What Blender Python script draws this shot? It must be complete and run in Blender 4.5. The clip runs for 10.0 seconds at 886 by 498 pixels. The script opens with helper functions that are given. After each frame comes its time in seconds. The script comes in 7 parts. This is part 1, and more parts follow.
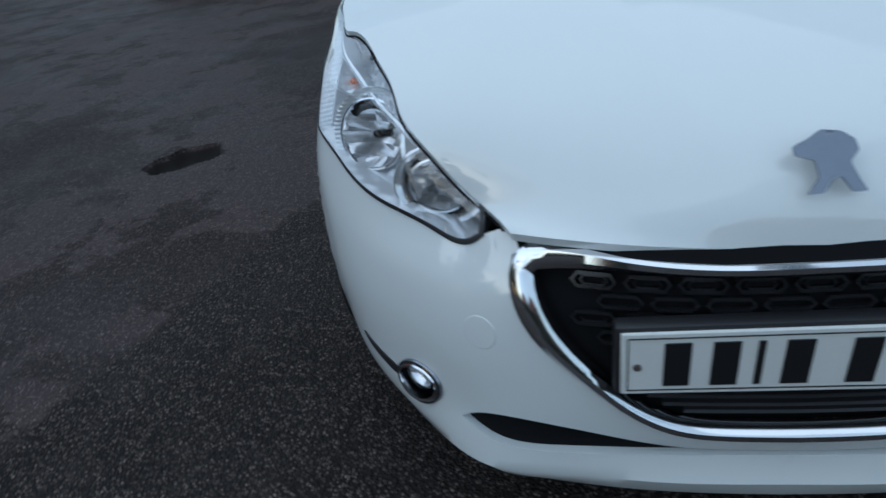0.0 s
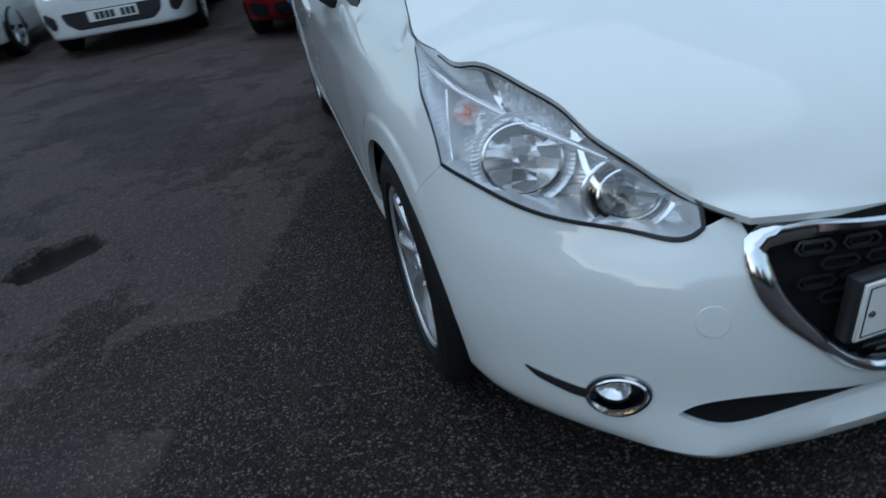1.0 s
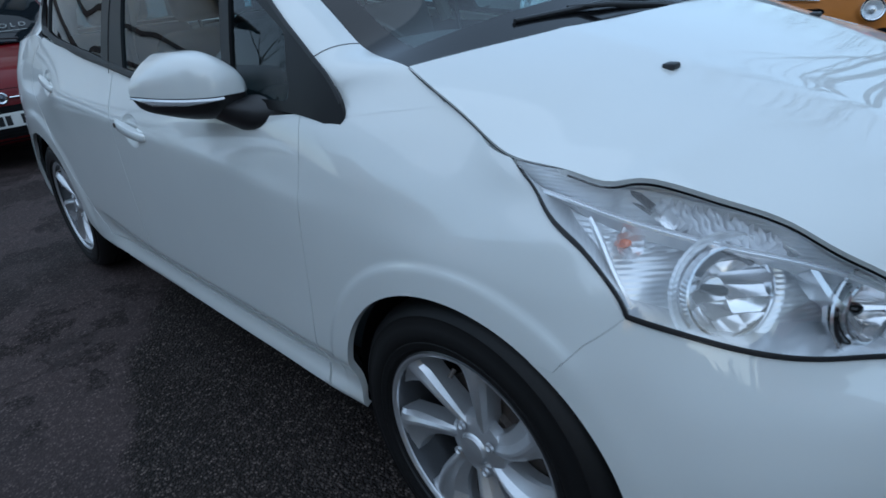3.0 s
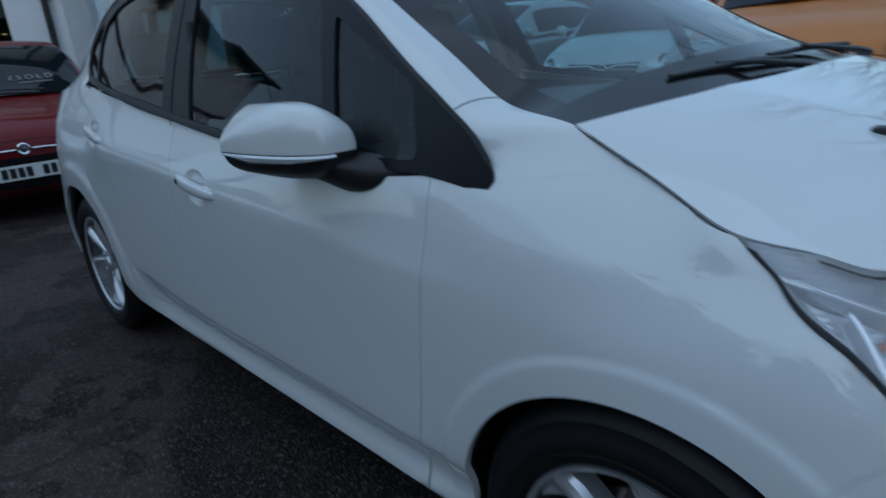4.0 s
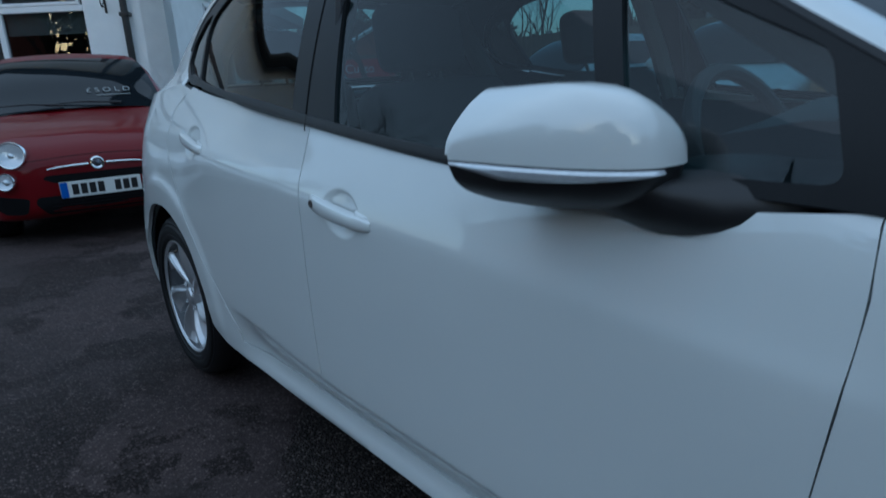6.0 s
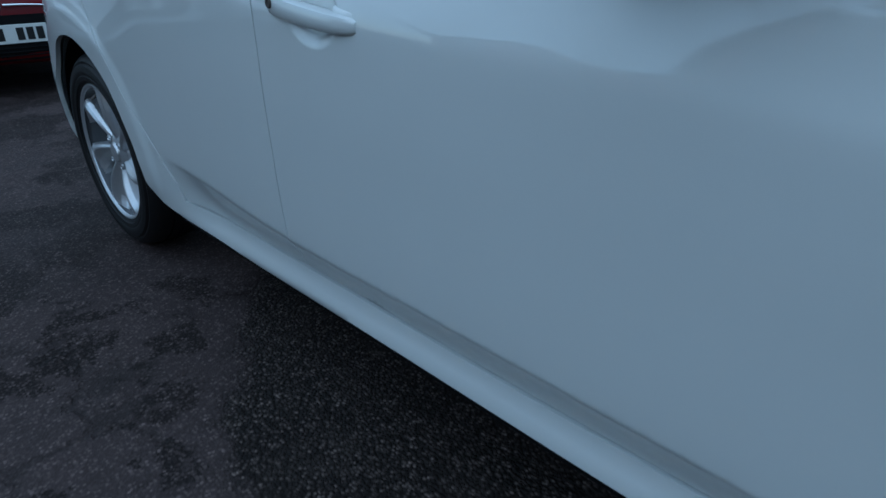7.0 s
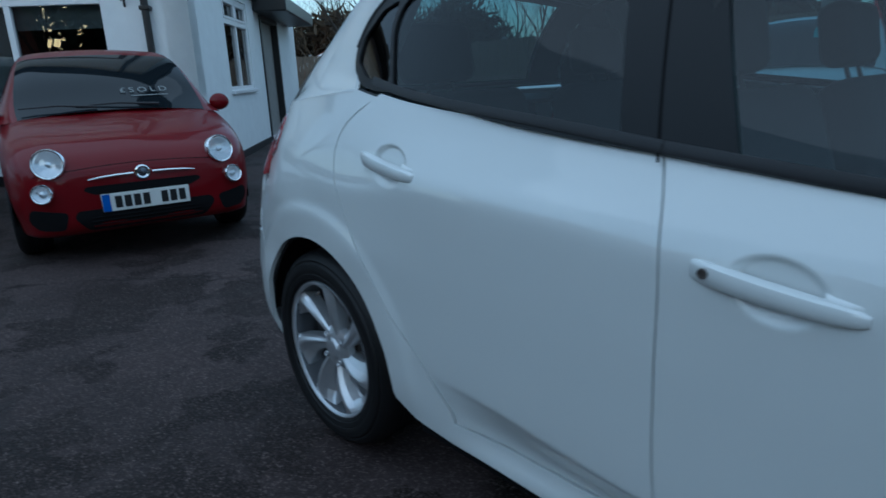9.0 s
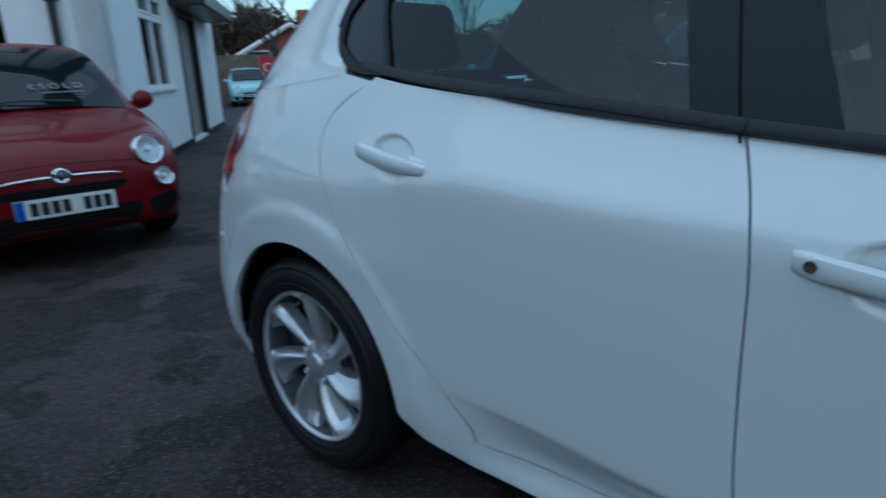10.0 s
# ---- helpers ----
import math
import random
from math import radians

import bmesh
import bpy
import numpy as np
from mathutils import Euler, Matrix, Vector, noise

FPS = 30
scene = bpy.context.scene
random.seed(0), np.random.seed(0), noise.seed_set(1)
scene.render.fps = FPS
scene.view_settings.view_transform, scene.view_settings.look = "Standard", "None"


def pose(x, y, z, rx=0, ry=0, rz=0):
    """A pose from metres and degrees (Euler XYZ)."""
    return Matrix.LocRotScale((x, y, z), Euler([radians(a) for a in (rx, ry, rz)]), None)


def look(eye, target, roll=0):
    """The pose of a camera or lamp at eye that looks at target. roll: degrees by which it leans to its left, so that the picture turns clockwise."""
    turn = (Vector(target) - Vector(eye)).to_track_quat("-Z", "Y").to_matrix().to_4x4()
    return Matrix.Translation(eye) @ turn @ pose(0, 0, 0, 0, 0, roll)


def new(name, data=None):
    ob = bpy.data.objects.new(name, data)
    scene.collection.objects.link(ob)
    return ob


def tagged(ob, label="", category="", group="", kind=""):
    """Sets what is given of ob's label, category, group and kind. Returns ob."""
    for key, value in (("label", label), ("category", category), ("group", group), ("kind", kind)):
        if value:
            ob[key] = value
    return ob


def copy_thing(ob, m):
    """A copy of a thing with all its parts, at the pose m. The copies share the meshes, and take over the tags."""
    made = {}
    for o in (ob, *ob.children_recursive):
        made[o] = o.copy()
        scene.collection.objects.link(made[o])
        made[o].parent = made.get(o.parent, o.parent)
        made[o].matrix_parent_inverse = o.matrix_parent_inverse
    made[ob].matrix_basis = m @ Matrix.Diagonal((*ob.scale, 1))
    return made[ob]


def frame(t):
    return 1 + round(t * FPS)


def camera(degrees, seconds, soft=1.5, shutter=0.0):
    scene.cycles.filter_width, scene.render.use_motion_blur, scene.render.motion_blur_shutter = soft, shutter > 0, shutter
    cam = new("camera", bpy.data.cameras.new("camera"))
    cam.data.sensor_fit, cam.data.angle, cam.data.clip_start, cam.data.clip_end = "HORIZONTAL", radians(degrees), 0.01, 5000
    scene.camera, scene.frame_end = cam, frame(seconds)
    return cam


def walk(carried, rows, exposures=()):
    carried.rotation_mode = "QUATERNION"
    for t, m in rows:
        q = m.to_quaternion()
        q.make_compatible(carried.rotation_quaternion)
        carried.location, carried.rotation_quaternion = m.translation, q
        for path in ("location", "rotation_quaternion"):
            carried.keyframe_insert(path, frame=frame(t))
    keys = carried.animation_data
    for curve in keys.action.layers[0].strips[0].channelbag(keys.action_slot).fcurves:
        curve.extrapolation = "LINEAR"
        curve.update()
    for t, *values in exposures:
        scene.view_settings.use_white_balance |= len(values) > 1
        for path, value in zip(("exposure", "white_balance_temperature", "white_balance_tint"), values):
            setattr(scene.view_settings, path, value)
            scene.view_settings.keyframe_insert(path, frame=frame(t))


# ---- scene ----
cam = camera(70.6, 10.0, soft=1.5, shutter=0.4)
PATH = [
    (0, (-0.359, -0.638, 1.1), (-0.672, 1.037, 0.053), -8.9),
    (0.5, (-0.69, -0.585, 1.12), (-0.7, 1.124, 0.081), -8.0),
    (1, (-1.024, -0.561, 1.14), (-0.667, 1.13, 0.135), -9.2),
    (1.5, (-1.223, -0.474, 1.1), (-0.628, 1.142, 0.083), -9.5),
    (2, (-1.292, -0.196, 1.07), (-0.318, 1.236, 0.07), -8.2),
    (2.5, (-1.35, -0.021, 1.119), (-0.261, 1.4, 0.226), -7.1),
    (2.7, (-1.387, 0.036, 1.142), (-0.236, 1.428, 0.282), -7.1),
    (3.8, (-1.521, 0.354, 1.147), (-0.2, 1.68, 0.441), -4.9),
    (4, (-1.496, 0.433, 1.138), (-0.207, 1.816, 0.486), -4.7),
    (4.5, (-1.419, 0.637, 1.151), (-0.241, 2.166, 0.628), -2.7),
    (5, (-1.446, 0.775, 1.181), (-0.326, 2.385, 0.79), -1.4),
    (5.2, (-1.441, 0.845, 1.165), (-0.317, 2.445, 0.742), -2.65),
    (6.3, (-1.455, 1.081, 1.001), (-0.221, 2.518, 0.358), -2.2),
    (6.5, (-1.448, 1.129, 0.959), (-0.23, 2.527, 0.21), -2.3),
    (7, (-1.387, 1.256, 0.896), (-0.135, 2.535, 0.004), -0.7),
    (7.5, (-1.347, 1.428, 0.976), (-0.099, 2.786, 0.202), -2.9),
    (8, (-1.41, 1.54, 1.032), (-0.148, 2.953, 0.392), -2.4),
    (8.5, (-1.536, 1.67, 1.078), (-0.239, 3.072, 0.481), -1.7),
    (9, (-1.667, 1.784, 1.094), (-0.41, 3.24, 0.548), -2.4),
    (9.5, (-1.731, 1.933, 1.089), (-0.527, 3.44, 0.559), -5.2),
    (10, (-1.696, 2.019, 1.062), (-0.272, 3.309, 0.506), -2.5),
]
walk(cam, [(t, look(eye, target, roll)) for t, eye, target, roll in PATH], exposures=[(0.0, 0.82, 5150, 5), (1.5, 0.90, 5100, 5), (2.6, 0.90, 5000, 6), (4.0, 0.20, 4770, 6), (4.6, 0.20, 4790, 6), (5.2, 0.48, 4990, 8), (6.5, 0.54, 4510, 0), (7.5, 0.70, 4540, 0), (9.0, 0.58, 4600, 0), (10.0, 0.66, 4620, 0)])

# ---- light ----
world = bpy.data.worlds.new("dusk_sky")
scene.world = world
world.use_nodes = True
sky = world.node_tree.nodes.new("ShaderNodeTexSky")
sky.sky_type, sky.sun_disc = "NISHITA", False
sky.sun_elevation, sky.sun_rotation = radians(7), radians(238)
sky.air_density, sky.dust_density, sky.ozone_density = 1.0, 1.4, 1.5
back = world.node_tree.nodes["Background"]
# thin even winter haze over the clear sky
haze = world.node_tree.nodes.new("ShaderNodeMix")
haze.data_type = "RGBA"
haze.inputs["Factor"].default_value = 0.42
haze.inputs[7].default_value = (4.2, 4.28, 4.02, 1)
world.node_tree.links.new(sky.outputs[0], haze.inputs[6])
world.node_tree.links.new(haze.outputs[2], back.inputs[0])
back.inputs[1].default_value = 0.15
sun = new("sun", bpy.data.lights.new("sun", "SUN"))
sun.data.energy, sun.data.angle, sun.data.color = 0.38, radians(95), (1.0, 0.96, 0.91)
sun.matrix_world = look((-4, 1, 13), (0, 2, 0))

# ---- materials ----


def node_mat(name):
    m = bpy.data.materials.new(name)
    m.use_nodes = True
    nt = m.node_tree
    return m, nt, nt.nodes["Principled BSDF"]


def plain(name, colour, rough=0.5, metal=0.0, coat=0.0, grain=0.0, scale=200.0, vary=0.08, spec=0.5, coat_rough=0.03):
    """A surface with slight mottling at two scales and a fine relief."""
    m, nt, b = node_mat(name)
    b.inputs["Roughness"].default_value, b.inputs["Metallic"].default_value = rough, metal
    b.inputs["Coat Weight"].default_value, b.inputs["Coat Roughness"].default_value = coat, coat_rough
    b.inputs["Specular IOR Level"].default_value = spec
    tc = nt.nodes.new("ShaderNodeTexCoord")
    n1, n2 = nt.nodes.new("ShaderNodeTexNoise"), nt.nodes.new("ShaderNodeTexNoise")
    n1.inputs["Scale"].default_value, n2.inputs["Scale"].default_value = 6.0, scale
    n1.inputs["Detail"].default_value = 6.0
    for n in (n1, n2):
        nt.links.new(tc.outputs["Object"], n.inputs["Vector"])
    add = nt.nodes.new("ShaderNodeMath")
    add.operation = "ADD"
    nt.links.new(n1.outputs["Fac"], add.inputs[0])
    nt.links.new(n2.outputs["Fac"], add.inputs[1])
    ramp = nt.nodes.new("ShaderNodeMapRange")
    ramp.inputs["From Min"].default_value, ramp.inputs["From Max"].default_value = 0.6, 1.4
    ramp.inputs["To Min"].default_value, ramp.inputs["To Max"].default_value = 1 - vary, 1 + vary
    nt.links.new(add.outputs[0], ramp.inputs["Value"])
    mul = nt.nodes.new("ShaderNodeVectorMath")
    mul.operation = "SCALE"
    mul.inputs[0].default_value = colour
    nt.links.new(ramp.outputs[0], mul.inputs["Scale"])
    nt.links.new(mul.outputs[0], b.inputs["Base Color"])
    if grain:
        bump = nt.nodes.new("ShaderNodeBump")
        bump.inputs["Strength"].default_value, bump.inputs["Distance"].default_value = grain, 0.002
        nt.links.new(n2.outputs["Fac"], bump.inputs["Height"])
        nt.links.new(bump.outputs[0], b.inputs["Normal"])
    return m


def glass(name, tint, gloss=1.0, rough=0.0, f0=0.06):
    """Thin pane: tinted see-through whose gloss grows towards grazing angles, alike from both sides."""
    m = bpy.data.materials.new(name)
    m.use_nodes = True
    nt = m.node_tree
    nt.nodes.clear()
    out, mix = nt.nodes.new("ShaderNodeOutputMaterial"), nt.nodes.new("ShaderNodeMixShader")
    tr, gl, lw = nt.nodes.new("ShaderNodeBsdfTransparent"), nt.nodes.new("ShaderNodeBsdfGlossy"), nt.nodes.new("ShaderNodeLayerWeight")
    pw, ma = nt.nodes.new("ShaderNodeMath"), nt.nodes.new("ShaderNodeMath")
    tr.inputs[0].default_value, gl.inputs["Roughness"].default_value = (*tint, 1), rough
    gl.inputs[0].default_value = (gloss, gloss, gloss, 1)
    lw.inputs["Blend"].default_value = 0.5
    pw.operation, ma.operation = "POWER", "MULTIPLY_ADD"
    pw.inputs[1].default_value, ma.inputs[1].default_value, ma.inputs[2].default_value = 5.0, 1 - f0, f0
    nt.links.new(lw.outputs["Facing"], pw.inputs[0])
    nt.links.new(pw.outputs[0], ma.inputs[0])
    nt.links.new(ma.outputs[0], mix.inputs[0])
    nt.links.new(tr.outputs[0], mix.inputs[1])
    nt.links.new(gl.outputs[0], mix.inputs[2])
    nt.links.new(mix.outputs[0], out.inputs[0])
    return m


WHITE = plain("white_paint", (0.72, 0.745, 0.735), 0.40, coat=1.0, vary=0.015, scale=900, spec=0.25)
WHITE.node_tree.nodes["Principled BSDF"].inputs["Coat IOR"].default_value = 1.76
RED = plain("red_paint", (0.120, 0.0017, 0.0048), 0.36, coat=0.36, vary=0.04, scale=900, spec=0.12)
AQUA = plain("aqua_paint", (0.36, 0.62, 0.62), 0.35, coat=1.0, vary=0.03)
OCHRE = plain("ochre_paint", (0.46, 0.17, 0.02), 0.5, coat=0.2, vary=0.06)
SILVER = plain("silver_paint", (0.55, 0.57, 0.58), 0.3, metal=0.5, coat=1.0, vary=0.03)
BLACK = plain("black_plastic", (0.018, 0.018, 0.02), 0.45, grain=0.15, scale=900, vary=0.2)
FRAME = plain("black_frame_film", (0.006, 0.006, 0.007), 0.36, vary=0.15, spec=0.3)
DARK = plain("dark_cavity", (0.006, 0.006, 0.007), 0.85, vary=0.2, spec=0.15)
GLOSSBLACK = plain("gloss_black", (0.008, 0.008, 0.009), 0.12, vary=0.1)
CHROME = plain("chrome", (0.82, 0.83, 0.85), 0.13, metal=1.0, vary=0.03)
BADGE = plain("badge_chrome", (0.27, 0.29, 0.34), 0.26, metal=1.0, vary=0.08)
FOGBOWL = plain("fog_bowl_plastic", (0.10, 0.105, 0.115), 0.25, metal=0.6, vary=0.2)
FOGRING = plain("fog_ring_chrome", (0.34, 0.36, 0.40), 0.20, metal=1.0, vary=0.05)
SATIN = plain("satin_reflector", (0.90, 0.91, 0.93), 0.20, metal=0.60, vary=0.05)
ALLOY = plain("alloy_silver", (0.66, 0.67, 0.69), 0.34, metal=0.75, coat=0.2, vary=0.05)
# darkened copy of the alloy, for the shade between the spokes
BARREL = plain("shaded_alloy_barrel", (0.075, 0.077, 0.082), 0.32, metal=0.7, vary=0.08)
IRON = plain("brake_iron", (0.10, 0.085, 0.075), 0.6, metal=0.4, vary=0.3, grain=0.2)
TYRE = plain("tyre_rubber", (0.008, 0.008, 0.0085), 0.52, grain=0.2, scale=500, vary=0.25, spec=0.3)
AMBER = plain("amber_bulb", (0.75, 0.16, 0.02), 0.25, coat=1.0, vary=0.05)
REDLENS = plain("red_lens", (0.32, 0.01, 0.015), 0.12, coat=1.0, vary=0.05)
CLEARLENS = plain("ribbed_clear_lens", (0.62, 0.65, 0.68), 0.15, metal=0.5, coat=1.0, vary=0.1)
PLATE = plain("plate_white", (0.72, 0.73, 0.70), 0.35, vary=0.03)
PLATEBLUE = plain("plate_blue", (0.02, 0.10, 0.45), 0.35, vary=0.03)
INK = plain("plate_black", (0.012, 0.012, 0.013), 0.4, vary=0.05)
CELL = plain("grille_cell_plastic", (0.014, 0.014, 0.016), 0.22, vary=0.1)
# grey of a panel gap, lightened for the light it catches
GAPGREY = plain("grey_gap_line", (0.035, 0.036, 0.038), 0.6, vary=0.1)
TRIM = plain("interior_plastic", (0.030, 0.031, 0.034), 0.6, grain=0.2, scale=400, vary=0.2)
CLOTH = plain("seat_cloth", (0.030, 0.031, 0.034), 0.9, grain=0.4, scale=700, vary=0.25)
HEADLINER = plain("pale_headlining", (0.20, 0.20, 0.195), 0.9, vary=0.05)
PANE = glass("tinted_car_glass", (0.33, 0.44, 0.47), f0=0.046)
SCREEN = glass("windscreen_glass", (0.72, 0.86, 0.84), f0=0.07)
DARKPANE = glass("dark_car_glass", (0.10, 0.11, 0.12))
LENS = glass("clear_lamp_lens", (0.97, 0.98, 0.99), f0=0.085)
HOUSEPANE = glass("house_glass", (0.58, 0.60, 0.61), f0=0.06)

# ---- geometry helpers ----


def part(name, verts, faces, mat, parent=None, label="", smooth=True, sharp=38):
    """One mesh object from vertices and faces, under a thing or a part of it."""
    me = bpy.data.meshes.new(name)
    me.from_pydata([tuple(map(float, v)) for v in verts], [], [tuple(map(int, f)) for f in faces])
    me.validate()
    me.materials.append(mat)
    if smooth:
        me.shade_smooth()
        me.set_sharp_from_angle(angle=radians(sharp))
    ob = new(name, me)
    if parent is not None:
        ob.parent = parent
    if label:
        ob["label"] = label
    return ob


def joined(*pieces):
    """Several (verts, faces) as one."""
    vs, fs = [], []
    for v, f in pieces:
        n = len(vs)
        vs.extend([tuple(p) for p in v])
        fs.extend([tuple(i + n for i in q) for q in f])
    return vs, fs


def moved(piece, m):
    return [tuple(m @ Vector(p)) for p in piece[0]], piece[1]


def flipped(piece):
    """Mirror in x."""
    return [(-p[0], p[1], p[2]) for p in piece[0]], [tuple(reversed(f)) for f in piece[1]]


def bmpiece(bm):
    bm.verts.index_update()
    out = [tuple(v.co) for v in bm.verts], [tuple(v.index for v in f.verts) for f in bm.faces]
    bm.free()
    return out


def box(x0, x1, y0, y1, z0, z1, bevel=0.0, seg=2):
    bm = bmesh.new()
    bmesh.ops.create_cube(bm, size=1.0)
    for v in bm.verts:
        v.co = Vector(((x0 + x1) / 2 + v.co.x * (x1 - x0), (y0 + y1) / 2 + v.co.y * (y1 - y0), (z0 + z1) / 2 + v.co.z * (z1 - z0)))
    if bevel:
        bmesh.ops.bevel(bm, geom=bm.edges[:], offset=bevel, segments=seg, affect="EDGES", profile=0.5)
    return bmpiece(bm)


def lathe(profile, n=48, a0=0.0, a1=2 * math.pi):
    """Turned about the x axis: profile rows (x, radius)."""
    closed = abs(a1 - a0) > 6.28
    k = n if closed else n + 1
    vs, fs = [], []
    for i in range(k):
        a = a0 + (a1 - a0) * i / n
        vs.extend((x, r * math.cos(a), r * math.sin(a)) for x, r in profile)
    m = len(profile)
    for i in range(n):
        j = (i + 1) % k
        fs.extend((i * m + q, i * m + q + 1, j * m + q + 1, j * m + q) for q in range(m - 1))
    return vs, fs


def grid_piece(P, flip=False):
    """A quad sheet from an array [rows, cols, 3]."""
    r, c = P.shape[:2]
    fs = [(i * c + j, i * c + j + 1, (i + 1) * c + j + 1, (i + 1) * c + j) for i in range(r - 1) for j in range(c - 1)]
    if flip:
        fs = [tuple(reversed(f)) for f in fs]
    return P.reshape(-1, 3), fs


def tube(pts, rad, n=8, closed=False):
    """A round bar along points; rad is a number or one for each point."""
    pts = [Vector(p) for p in pts]
    k = len(pts)
    rads = [rad] * k if isinstance(rad, (int, float)) else rad
    vs, fs = [], []
    for i, p in enumerate(pts):
        a = pts[(i - 1) % k] if closed or i else p
        b = pts[(i + 1) % k] if closed or i < k - 1 else p
        t = (b - a).normalized()
        u = t.cross(Vector((0.31, 0.17, 0.93))).normalized()
        w = t.cross(u)
        vs.extend(p + rads[i] * (math.cos(q) * u + math.sin(q) * w) for q in (2 * math.pi * j / n for j in range(n)))
    for i in range(k if closed else k - 1):
        j = (i + 1) % k
        fs.extend((i * n + q, i * n + (q + 1) % n, j * n + (q + 1) % n, j * n + q) for q in range(n))
    if not closed:
        fs.append(tuple(range(n - 1, -1, -1)))
        fs.append(tuple((k - 1) * n + q for q in range(n)))
    return vs, fs


def pchip(xs, ys, q):
    """Shape-keeping cubic through points."""
    xs, ys, q = np.asarray(xs, float), np.asarray(ys, float), np.asarray(q, float)
    if len(xs) == 1:
        return np.full(q.shape, ys[0])
    h, d = np.diff(xs), np.diff(ys) / np.diff(xs)
    m = np.empty(len(xs))
    m[0], m[-1] = d[0], d[-1]
    for i in range(1, len(xs) - 1):
        m[i] = 0 if d[i - 1] * d[i] <= 0 else (h[i - 1] + h[i]) * 3 / ((2 * h[i] + h[i - 1]) / d[i - 1] + (h[i] + 2 * h[i - 1]) / d[i])
    i = np.clip(np.searchsorted(xs, q) - 1, 0, len(h) - 1)
    t = (q - xs[i]) / h[i]
    low, high = t < 0, t > 1
    r = (2 * t**3 - 3 * t**2 + 1) * ys[i] + (t**3 - 2 * t**2 + t) * h[i] * m[i] + (3 * t**2 - 2 * t**3) * ys[i + 1] + (t**3 - t**2) * h[i] * m[i + 1]
    return np.where(low, ys[0] + m[0] * (q - xs[0]), np.where(high, ys[-1] + m[-1] * (q - xs[-1]), r))


def spline(xs, V, q):
    """Natural cubic through rows V at xs."""
    xs, V = np.asarray(xs, float), np.asarray(V, float)
    n, h = len(xs), np.diff(np.asarray(xs, float))
    A, R = np.eye(n), np.zeros(V.shape)
    for i in range(1, n - 1):
        A[i, i - 1:i + 2] = h[i - 1] / 6, (h[i - 1] + h[i]) / 3, h[i] / 6
        R[i] = (V[i + 1] - V[i]) / h[i] - (V[i] - V[i - 1]) / h[i - 1]
    M = np.linalg.solve(A, R.reshape(n, -1)).reshape(V.shape)
    i = np.clip(np.searchsorted(xs, q) - 1, 0, n - 2)
    q = np.asarray(q, float)
    sh = (-1,) + (1,) * (V.ndim - 1)
    a, b, hh = ((xs[i + 1] - q) / h[i]).reshape(sh), ((q - xs[i]) / h[i]).reshape(sh), h[i].reshape(sh)
    return a * V[i] + b * V[i + 1] + ((a**3 - a) * M[i] + (b**3 - b) * M[i + 1]) * hh**2 / 6


def curve_through(pts, step=0.012, closed=False):
    """Points spaced along a smooth curve through pts (any dimension)."""
    P = np.asarray(pts, float)
    if closed:
        P = np.vstack([P[-3:], P, P[:4]])
    d = np.r_[0, np.cumsum(np.linalg.norm(np.diff(P, axis=0), axis=1))]
    a, b = (d[3], d[-4]) if closed else (0, d[-1])
    n = max(3, int((b - a) / step))
    q = np.linspace(a, b, n, endpoint=not closed)
    return spline(d, P, q)


def poly(pts, step=0.012):
    """Straight-edged outline, filled with points along its edges."""
    out = []
    P = [np.asarray(p, float) for p in pts]
    for a, b in zip(P, P[1:] + P[:1]):
        k = max(1, int(np.linalg.norm(b - a) / step))
        out.extend(a + (b - a) * i / k for i in range(k))
    return np.array(out)


def rounded(pts, r=0.02, step=0.008):
    """Outline with rounded corners; r is a number or one for each corner."""
    out, P = [], [np.asarray(p, float) for p in pts]
    rs = [r] * len(P) if isinstance(r, (int, float)) else r
    for i, p in enumerate(P):
        a, b = P[i - 1], P[(i + 1) % len(P)]
        ra = min(rs[i], 0.45 * np.linalg.norm(a - p), 0.45 * np.linalg.norm(b - p))
        u, v = p + (a - p) / np.linalg.norm(a - p) * ra, p + (b - p) / np.linalg.norm(b - p) * ra
        k = max(2, int(ra * 1.6 / step))
        for t in np.linspace(0, 1, k + 1):
            out.append((1 - t)**2 * u + 2 * t * (1 - t) * p + t * t * v)
    return poly(out, step)


def area2(P):
    x, y = P[:, 0], P[:, 1]
    return 0.5 * float(np.sum(x * np.roll(y, -1) - np.roll(x, -1) * y))


def ccw(P):
    P = np.asarray(P, float)
    return P if area2(P) > 0 else P[::-1]


def edge_normals(P):
    """Outward in-plane normals of a counter-clockwise outline."""
    t = np.roll(P, -1, axis=0) - np.roll(P, 1, axis=0)
    n = np.c_[t[:, 1], -t[:, 0]]
    return n / np.maximum(np.linalg.norm(n, axis=1, keepdims=True), 1e-9)


def grown(P, d):
    P = ccw(P)
    return P + edge_normals(P) * d


def inside(Q, P):
    """Which of the points Q lie in the outline P."""
    x, y = Q[:, 0:1], Q[:, 1:2]
    a, b = P, np.roll(P, -1, axis=0)
    cross = (a[None, :, 1] > y) != (b[None, :, 1] > y)
    with np.errstate(divide="ignore", invalid="ignore"):
        xi = (b[None, :, 0] - a[None, :, 0]) * (y - a[None, :, 1]) / (b[None, :, 1] - a[None, :, 1]) + a[None, :, 0]
    return np.sum(cross & (x < xi), axis=1) % 2 == 1


def normals_of(surf, uv, e=0.004):
    a = surf(uv + (e, 0)) - surf(uv - (e, 0))
    b = surf(uv + (0, e)) - surf(uv - (0, e))
    n = np.cross(a, b)
    return n / np.maximum(np.linalg.norm(n, axis=1, keepdims=True), 1e-9)


